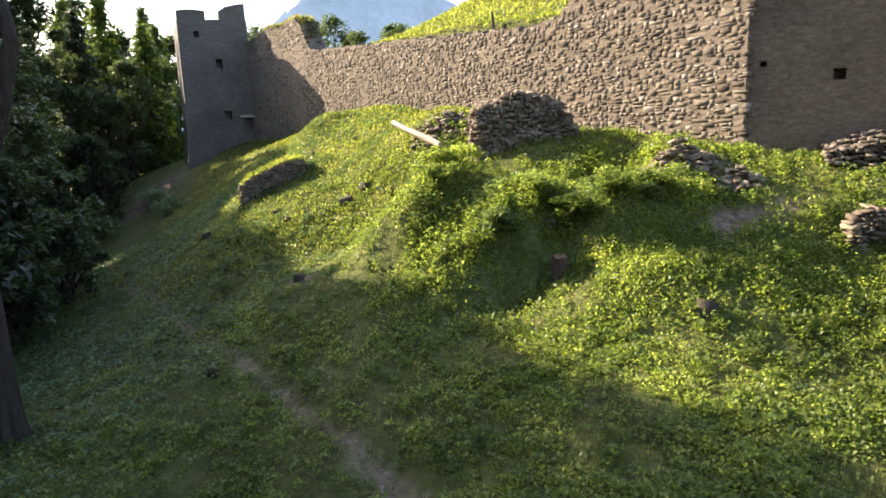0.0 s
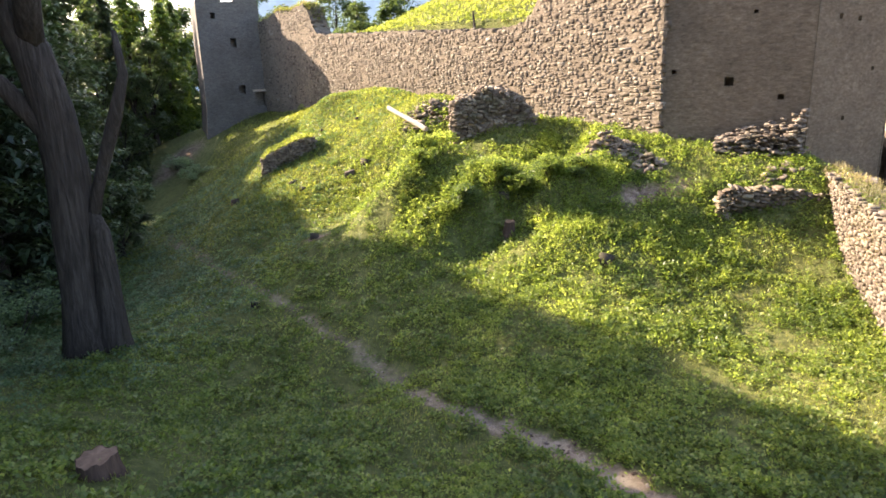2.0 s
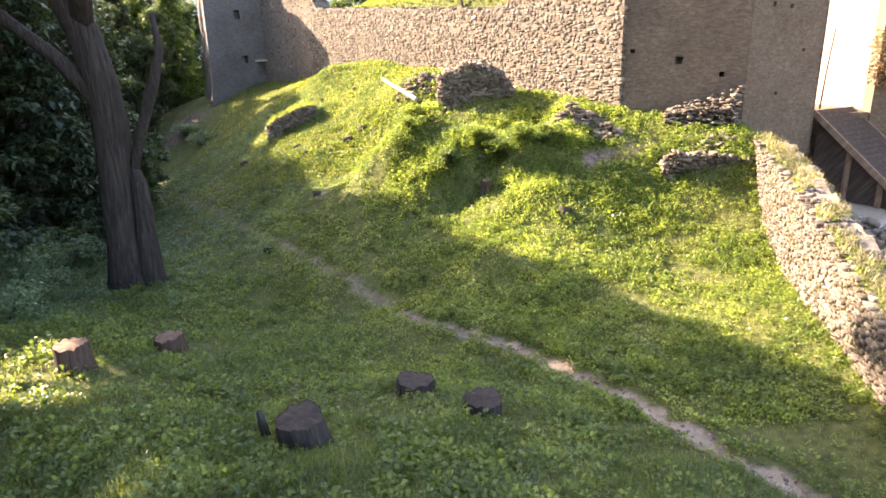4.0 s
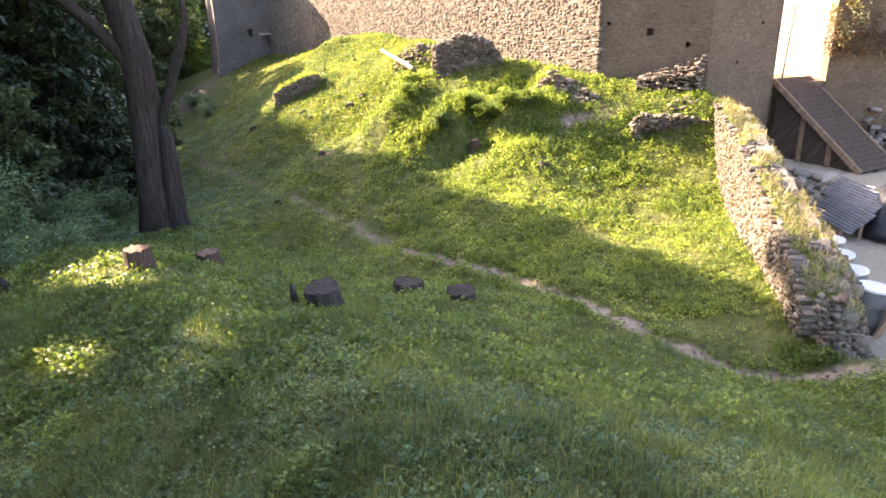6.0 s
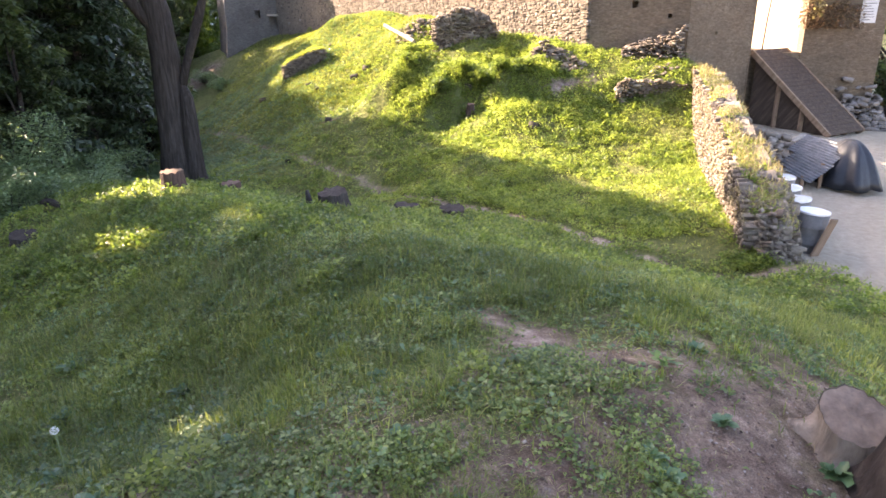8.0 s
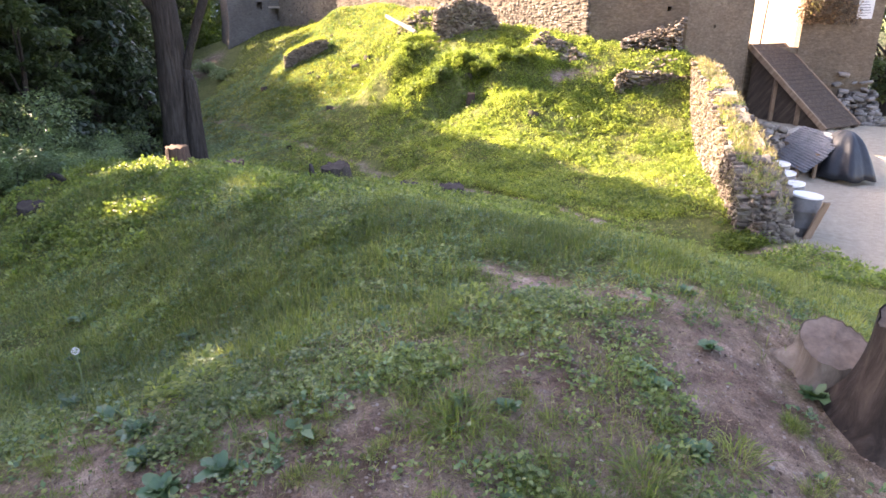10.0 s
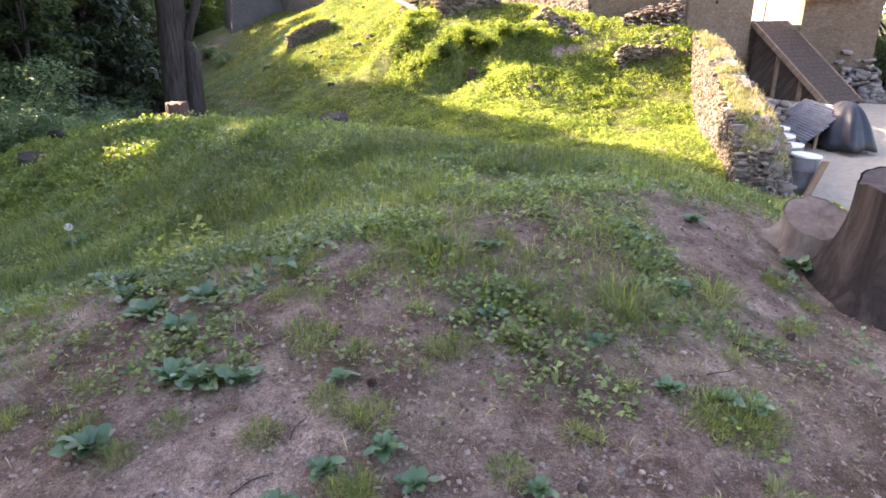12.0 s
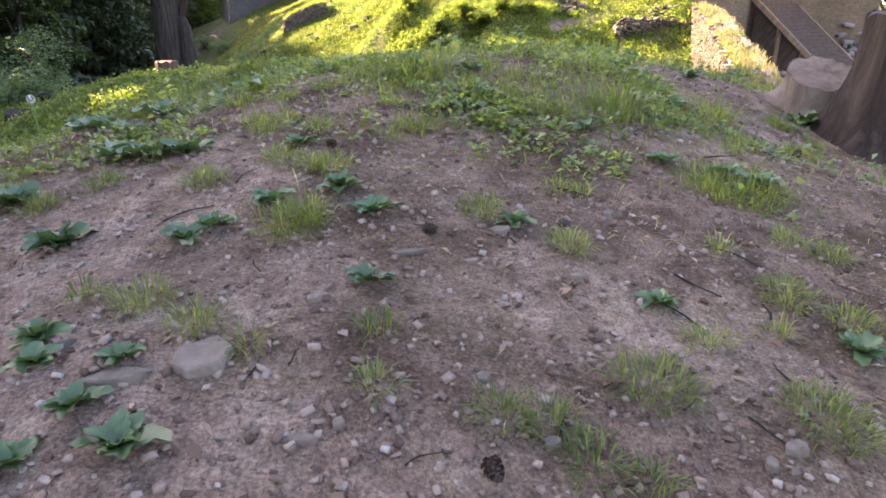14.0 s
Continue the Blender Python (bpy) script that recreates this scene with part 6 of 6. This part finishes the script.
# darker clumps, added for the pockets of shade and dark shrub on the spur
clumps("shrubby_weeds", scatter(420, -0.8, 5.2, 11.3, 14.3, 350, lambda x, y: open_ground(x, y) * mound_side(x, y) * patchy(x, y, 0.7, 48, 0.1, 0.4)), 110, 0.26, 0.4, 0.07, HUMPHERB, 51, "darker shrubby weeds on the spur of the mound")

crest = lambda x, y: smooth01(-9.9, -9.0, y + 0.12 * x) * smooth01(-6.6, -7.4, y) * smooth01(2.7, 2.0, x + 0.25 * (y + 8)) * smooth01(-2.4, -1.6, x)
clumps("crest_herbs", scatter(7500, -2.4, 3.2, -9.9, -6.9, 360, lambda x, y: crest(x, y) * (0.06 + 0.94 * patchy(x, y, 0.4, 49, -0.05, 0.45))), 20, 0.065, 0.05, 0.03, HUMPHERB, 61, "sparse small herbs on the worn crest of the hump")
stuff("crest_straw", scatter(9000, -2.6, 3.6, -10.2, -6.6, 361, lambda x, y: 0.2 + 0.8 * patchy(x, y, 0.4, 50, -0.1, 0.5)), 0.06, 0.0035, 0.35, DRY, 62, "short dry straw on the worn crest of the hump")
stuff("crest_grass", scatter(70000, -2.4, 3.4, -9.9, -6.8, 362, lambda x, y: crest(x, y) * (0.1 + 0.9 * patchy(x, y, 0.45, 51, -0.1, 0.45))), 0.07, 0.004, 0.65, HUMPGRASS, 63, "thin short grass on the worn crest of the hump")

lush = lambda x, y: smooth01(-0.05, 0.45, vnoise(x, y, 1.0, 52)) * smooth01(-8.4, -7.2, y) * smooth01(0.5, 0.1, bare_share(x, y))
stuff("lush_grass", scatter(120000, -6.5, 6.0, -8.6, -0.5, 363, lambda x, y: open_ground(x, y) * lush(x, y)), 0.15, 0.006, 0.72, HUMPGRASS, 64, "longer bright grass in patches on the hump")
DOCKS = scatter(420, -6.0, 5.5, -9.0, -2.0, 364, lambda x, y: open_ground(x, y) * patchy(x, y, 0.9, 53, -0.1, 0.4))
clumps("broad_weeds", DOCKS, 11, 0.07, 0.06, 0.075, SHADE_HERB, 65, "broad-leaved weeds among the hump's grass")

# ---- small things on the near hump ----
def leaf_blade(seed):
    """A rounded, lobed, cupped leaf with its stalk end at the origin, about unit size, pointing along +y."""
    r = random.Random(seed)
    bm = bmesh.new()
    c = bm.verts.new((0, 0.42, 0.02))
    rim = []
    n = 13
    for k in range(n):
        a = -math.pi / 2 + 0.35 + (2 * math.pi - 0.7) * k / (n - 1)
        q = 0.5 * (1 + 0.05 * math.cos(7 * a)) * r.uniform(0.92, 1.08)
        rim.append(bm.verts.new((0.68 * q * math.cos(a), 0.45 + q * math.sin(a) * 1.12, 0.07 * math.sin(5 * a + seed) + 0.1 - 0.2 * max(0, math.sin(a)) ** 2)))
    for p, q in zip(rim, rim[1:]):
        bm.faces.new((c, p, q))
    notch = bm.verts.new((0, 0.12, 0.0))
    bm.faces.new((c, rim[-1], notch))
    bm.faces.new((c, notch, rim[0]))
    me = bpy.data.meshes.new("leaf")
    for f in bm.faces:
        f.smooth = True
    bm.to_mesh(me)
    bm.free()
    me.materials.append(COLT)
    return me


BLADES = [leaf_blade(s) for s in range(6)]


def rosette(x, y, size, leaves, seed):
    """A flat rosette of overlapping oval leaves, the outer ones lying, the inner ones rising."""
    r = random.Random(seed)
    ob = thing("rosette_plant", pose(x, y, gz(x, y) - 0.004, 0, 0, r.uniform(0, 360)), "low broad-leaved green rosette growing in bare soil", "plant", "rosette plants")
    for i in range(leaves):
        inner = i / leaves
        s = size * (0.47 - 0.2 * inner) * r.uniform(0.7, 1.2)
        lf = new("leaf", BLADES[r.randrange(6)])
        lf.parent = ob
        rise = r.uniform(4, 24) + 48 * inner ** 1.3
        lf.matrix_basis = pose(0, 0, 0.006, 0, 0, i * 137.5 + r.uniform(-25, 25)) @ pose(0, size * 0.03, 0.004, rise, r.uniform(-22, 22), 0) @ Matrix.Diagonal((s * 0.86, s, s, 1))
    return ob


# the worn near side of the hump, then the greener crest
PLANTS = [(0.42, -9.65, 0.2), (0.54, -9.69, 0.22), (0.68, -9.71, 0.16), (0.27, -9.96, 0.2), (0.57, -10.26, 0.17), (0.89, -10.27, 0.13), (0.95, -10.22, 0.12), (1.06, -10.11, 0.12), (1.24, -10.03, 0.13), (1.34, -10.15, 0.13), (1.36, -10.45, 0.11), (1.71, -10.12, 0.11), (2.02, -10.39, 0.1), (0.76, -10.66, 0.12), (0.8, -10.74, 0.09), (0.96, -10.74, 0.09), (0.93, -10.85, 0.1), (1.04, -10.93, 0.13), (0.89, -10.96, 0.1), (2.43, -10.49, 0.12), (1.06, -9.73, 0.11), (2.45, -9.65, 0.15), (2.58, -9.66, 0.14), (2.24, -9.64, 0.12), (1.61, -9.33, 0.14), (2.02, -9.45, 0.12)]
CREST_PLANTS = [(2.31, -8.98, 0.13), (2.42, -8.52, 0.15), (2.5, -8.92, 0.17), (2.9, -8.01, 0.16), (2.37, -8.4, 0.15), (3.5, -8.16, 0.24), (3.7, -8.42, 0.22), (0.34, -9.07, 0.24), (0.1, -9.15, 0.2), (-0.27, -8.62, 0.22), (0.28, -9.3, 0.18), (-0.1, -8.9, 0.2), (1.62, -8.8, 0.15), (-0.6, -8.3, 0.24), (0.0, -7.8, 0.2), (-1.3, -7.6, 0.24), (1.1, -8.2, 0.16), (-0.4, -7.1, 0.2), (-1.9, -6.6, 0.24), (-2.4, -5.6, 0.28), (-1.5, -6.0, 0.24), (0.4, -6.7, 0.2), (3.1, -7.1, 0.18), (-0.9, -6.5, 0.22), (-0.2, -6.2, 0.2), (-1.1, -5.2, 0.24), (0.9, -7.3, 0.18)]
for i, (x, y, s) in enumerate(PLANTS + CREST_PLANTS):
    rosette(x, y, s * 1.1, 15 + i % 5, 500 + i)


def tufts(spots, blades, length, width, mat, name, label, seed):
    """Grass tufts: blades springing from each spot."""
    g = np.random.default_rng(seed)
    pts, heads = [], []
    for x, y, r in spots:
        n = int(blades * (r / 0.05) ** 1.5)
        a, q = g.uniform(0, 2 * np.pi, n), r * g.random(n) ** 0.7
        px, py = x + q * np.cos(a), y + q * np.sin(a)
        pts.append(np.stack([px, py, land(px, py) - 0.004], 1))
        heads.append(a + g.normal(0, 0.7, n))
    v, f = leaf_cards(np.concatenate(pts), length, width, 0.68, seed, 0.1, np.concatenate(heads))
    return tagged(new(name, array_mesh(name, v, f, mat)), label, "grass", kind="stuff")


SPOTS = [(1.13, -10.22, 0.075), (0.91, -10.55, 0.055), (0.84, -9.98, 0.055), (1.92, -10.68, 0.075), (2.23, -10.73, 0.075), (2.36, -10.3, 0.065), (2.47, -10.39, 0.05), (1.63, -10.79, 0.04), (1.71, -10.79, 0.045), (1.77, -10.86, 0.045), (2.36, -9.73, 0.1), (2.46, -9.75, 0.12), (2.56, -9.7, 0.1), (2.49, -10.02, 0.04), (2.58, -10.08, 0.05), (1.05, -10.64, 0.045), (1.84, -10.2, 0.05), (0.19, -9.87, 0.06), (1.17, -10.7, 0.025), (1.41, -10.77, 0.025), (1.4, -10.62, 0.03), (2.08, -10.52, 0.035), (1.86, -10.9, 0.03), (1.19, -10.2, 0.05), (0.77, -10.51, 0.03), (2.26, -10.12, 0.03)]
gg = np.random.default_rng(77)
for _ in range(260):
    x, y = gg.uniform(-1.2, 3.9), gg.uniform(-10.6, -8.4)
    if gg.random() < smooth01(-10.7, -9.0, y) * (0.9 if x < 2.3 else 0.25) and abs(x - 1.75) + (y + 11.4) * 0.25 > 0.35:
        SPOTS.append((x, y, gg.uniform(0.02, 0.06)))
tufts(SPOTS, 170, 0.06, 0.0028, HUMPGRASS, "grass_tufts", "short bright grass tufts on bare soil", 601)
TALL = [(x, y, gg.uniform(0.05, 0.13)) for x, y in zip(gg.uniform(-4.5, 5.5, 150), gg.uniform(-9.3, -3.0, 150)) if bare_share(np.array(x), np.array(y)) < 0.4] + [(0.2, -5.2, 0.22), (0.45, -5.0, 0.16), (-0.1, -5.4, 0.15), (2.7, -8.9, 0.09), (1.4, -8.9, 0.14), (2.2, -9.15, 0.12), (2.9, -6.6, 0.2), (3.3, -6.0, 0.2), (2.0, -5.9, 0.16)]
tufts(TALL, 60, 0.15, 0.006, HUMPGRASS, "tall_grass_tufts", "longer grass tufts on the near hump", 602)


def pebbles():
    g = np.random.default_rng(610)
    mats = []
    for i in range(30000):
        x, y = g.uniform(-0.6, 4.0), -11.3 + 4.2 * g.random() ** 1.9
        if bare_share(np.array(x), np.array(y)) < 0.25:
            continue
        s = 0.003 + 0.0135 * g.random() ** 3.2
        mats.append(pose(x, y, gz(x, y) + s * 0.2, *g.uniform(-40, 40, 2), g.uniform(0, 360)) @ Matrix.Diagonal((s * g.uniform(0.8, 1.6), s, s * g.uniform(0.35, 0.7), 1)))
    for i in range(800):
        x, y = g.uniform(0.3, 3.2), -11.2 + 2.6 * g.random() ** 1.5
        s = g.uniform(0.007, 0.019) * (0.7 + 0.5 * g.random() ** 3)
        mats.append(pose(x, y, gz(x, y) + s * 0.1, *g.uniform(-25, 25, 2), g.uniform(0, 360)) @ Matrix.Diagonal((s * g.uniform(0.9, 1.7), s, s * g.uniform(0.3, 0.6), 1)))
    for i in range(700):
        k = g.integers(0, len(TRACK) - 1)
        (ax, ay), (bx, by) = TRACK[k], TRACK[k + 1]
        t = g.random()
        x, y = ax + (bx - ax) * t + g.normal(0, 0.14), ay + (by - ay) * t + g.normal(0, 0.14)
        s = g.uniform(0.015, 0.05)
        mats.append(pose(x, y, gz(x, y), *g.uniform(-20, 20, 2), g.uniform(0, 360)) @ Matrix.Diagonal((s * 1.3, s, s * 0.5, 1)))
    ob = thing("pebbles", Matrix.Identity(4), "pale pebbles and stone chips strewn on the soil", "pebbles")
    j = joined_stones("pebbles", mats, PEBBLE, None)
    bpy.data.objects.remove(ob)
    tagged(j, "pale pebbles and stone chips strewn on the soil", "pebbles", kind="stuff")


pebbles()


def flat_stone(x, y, lx, ly, h, rz, seed, label, tilt=(0, 0)):
    r = random.Random(seed)
    bm = bmesh.new()
    n = 6
    out = [(lx * (0.5 + r.uniform(-0.16, 0.08)) * math.cos(k * 6.2832 / n), ly * (0.5 + r.uniform(-0.12, 0.06)) * math.sin(k * 6.2832 / n)) for k in range(n)]
    rings(bm, [[Vector((px * f, py * f, z + 0.05 * px)) for px, py in out] for f, z in ((0.9, -h), (1.0, -h * 0.2), (0.97, h * 0.75), (0.88, h))])
    ob = part("flat_stone", bm, FLATSTONE)
    ob.matrix_world = pose(x, y, gz(x, y), tilt[0], tilt[1], rz)
    return tagged(ob, label, "stone", "flat stones on the hump")


FLAT = [(1.1, -10.74, 0.15, 0.13, 0.016, 25), (0.97, -10.79, 0.11, 0.05, 0.014, 15), (1.31, -10.9, 0.052, 0.025, 0.008, -8), (1.67, -10.17, 0.07, 0.05, 0.01, -10), (1.98, -10.02, 0.045, 0.03, 0.014, 40), (1.44, -10.31, 0.08, 0.03, 0.006, 5), (1.71, -10.83, 0.04, 0.032, 0.008, 30), (1.6, -10.7, 0.038, 0.03, 0.008, 60), (1.59, -10.33, 0.037, 0.026, 0.008, 10), (1.84, -10.33, 0.055, 0.02, 0.006, 0), (2.13, -10.81, 0.052, 0.034, 0.012, 20), (2.07, -10.85, 0.033, 0.028, 0.012, 70), (1.36, -10.86, 0.03, 0.025, 0.008, 70), (0.82, -10.68, 0.05, 0.04, 0.012, 20), (1.26, -10.53, 0.036, 0.03, 0.01, 50)]
for i, (x, y, lx, ly, h, rz) in enumerate(FLAT):
    flat_stone(x, y, lx, ly, h, rz, 700 + i, "flat grey stone lying on bare soil")


def pine_cone(x, y, s, rx, rz):
    bm = bmesh.new()
    rings(bm, [[Vector((r * s * math.cos(k * 0.7854), r * s * math.sin(k * 0.7854), z * s)) for k in range(8)] for r, z in ((0.12, 0), (0.28, 0.15), (0.3, 0.5), (0.2, 0.85), (0.05, 1.05))])
    for i in range(46):
        t = i / 45
        a = i * 2.39996
        r = 0.34 * math.sin(math.pi * (0.18 + 0.75 * t)) + 0.06
        m = pose(0, 0, s * (0.04 + 0.95 * t), 0, 0, math.degrees(a)) @ pose(s * r * 0.55, 0, 0, 0, -18 - 35 * t, 0)
        q = [bm.verts.new(m @ Vector(p)) for p in ((0, -0.09 * s, 0), (0.3 * s * (1 - 0.4 * t), -0.11 * s, 0.02 * s), (0.36 * s * (1 - 0.4 * t), 0, 0.07 * s), (0.3 * s * (1 - 0.4 * t), 0.11 * s, 0.02 * s), (0, 0.09 * s, 0))]
        bm.faces.new(q)
        bm.faces.new([bm.verts.new(v.co + Vector((0, 0, -0.035 * s))) for v in q[::-1]])
    ob = part("pine_cone", bm, CONE)
    ob.matrix_world = pose(x, y, gz(x, y) + s * 0.28, rx, 0, rz)
    return tagged(ob, "small dark open pine cone on the soil", "pine cone", "pine cones")


for x, y, s, rx, rz in ((1.6, -10.89, 0.038, 96, 20), (1.47, -10.21, 0.034, 94, 80), (1.85, -10.11, 0.034, 92, 200), (3.0, -9.05, 0.04, 70, 130), (1.16, -9.76, 0.034, 75, 40)):
    pine_cone(x, y, s, rx, rz)


def twig(x, y, ln, rz, r, seed, lift=0.004):
    q = random.Random(seed)
    bm = bmesh.new()
    path = [Vector((ln * (t - 0.5), 0.06 * ln * math.sin(5 * t + seed), r + lift * math.sin(3.1 * t))) for t in np.linspace(0, 1, 6)]
    rings(bm, tube(path, [r * (1 - 0.5 * i / 5) for i in range(6)], 6, 0.15, seed))
    ob = part("twig", bm, BARK, None, "", True)
    a = radians(rz)
    dz = gz(x + math.cos(a) * ln / 2, y + math.sin(a) * ln / 2) - gz(x - math.cos(a) * ln / 2, y - math.sin(a) * ln / 2)
    ob.matrix_world = pose(x, y, gz(x, y), 0, -math.degrees(math.atan2(dz, ln)), rz)
    return tagged(ob, "thin broken grey-brown twig on the soil", "twig", "twigs")


for i, (x, y, ln, rz, r) in enumerate(((2.14, -10.29, 0.12, -35, 0.0035), (2.28, -10.37, 0.06, 80, 0.003), (1.73, -10.8, 0.06, 65, 0.0035), (2.2, -10.6, 0.06, 95, 0.0025), (2.05, -10.42, 0.14, -40, 0.003), (1.85, -10.68, 0.05, 25, 0.002), (2.1, -10.78, 0.09, -50, 0.0022), (1.98, -10.72, 0.05, 40, 0.002), (1.35, -10.13, 0.1, 20, 0.002), (0.85, -10.15, 0.12, 30, 0.0025), (0.95, -9.95, 0.1, 70, 0.002), (1.9, -9.9, 0.12, -20, 0.0025), (2.5, -9.5, 0.16, 30, 0.003), (1.2, -10.75, 0.05, 80, 0.0018), (1.26, -10.72, 0.05, 75, 0.0018), (2.7, -9.3, 0.15, -30, 0.003), (1.55, -9.6, 0.08, 10, 0.002), (1.5, -10.9, 0.07, 35, 0.002), (2.3, -10.15, 0.12, 150, 0.003), (1.1, -10.4, 0.06, -60, 0.002))):
    twig(x, y, ln, rz, r, 800 + i)


def litter():
    g = np.random.default_rng(620)
    x, y = g.uniform(-2.5, 4.5, 5000), g.uniform(-11.2, -6.8, 5000)
    p = np.stack([x, y, land(x, y) + 0.002], 1)
    n = len(p) // 4
    a, b = leaf_cards(p[:n], 0.03, 0.018, 0.12, 622)
    v, f = leaf_cards(p[n:], 0.032, 0.01, 0.08, 621)
    v, f = np.concatenate([a, v]), np.concatenate([b, f + len(a)])
    tagged(new("leaf_litter", array_mesh("leaf_litter", v, f, DEADLEAF)), "brown leaf scraps and straw on the soil", "litter", kind="stuff")


litter()


def seed_head(x, y, h, seed):
    ob = thing("dandelion", pose(x, y, gz(x, y), 2, 3, 0), "dandelion clock on a tall thin stalk", "dandelion", "dandelions")
    bm = bmesh.new()
    rings(bm, tube([Vector((0, 0, -0.02)), Vector((0.01, 0, h * 0.5)), Vector((0, 0, h))], [0.004, 0.0035, 0.003], 6, 0, 1))
    part("stalk", bm, STEM, ob, "", True)
    g = np.random.default_rng(seed)
    d = g.normal(size=(150, 3))
    d /= np.linalg.norm(d, axis=1)[:, None]
    bm = bmesh.new()
    for q in d:
        q = Vector(q)
        u = q.orthogonal().normalized()
        w = q.cross(u)
        tip = q * 0.022
        for k in range(5):
            a = k * 1.2566
            o = tip + (u * math.cos(a) + w * math.sin(a)) * 0.006 + q * 0.002
            bm.faces.new([bm.verts.new(Vector((0, 0, h)) + p) for p in (tip, o, tip + (u * math.cos(a + 0.25) + w * math.sin(a + 0.25)) * 0.005)])
    bmesh.ops.create_icosphere(bm, subdivisions=1, radius=0.005, matrix=Matrix.Translation((0, 0, h)))
    part("seed_ball", bm, SEED, ob)
    return ob


seed_head(-1.02, -7.88, 0.46, 1)
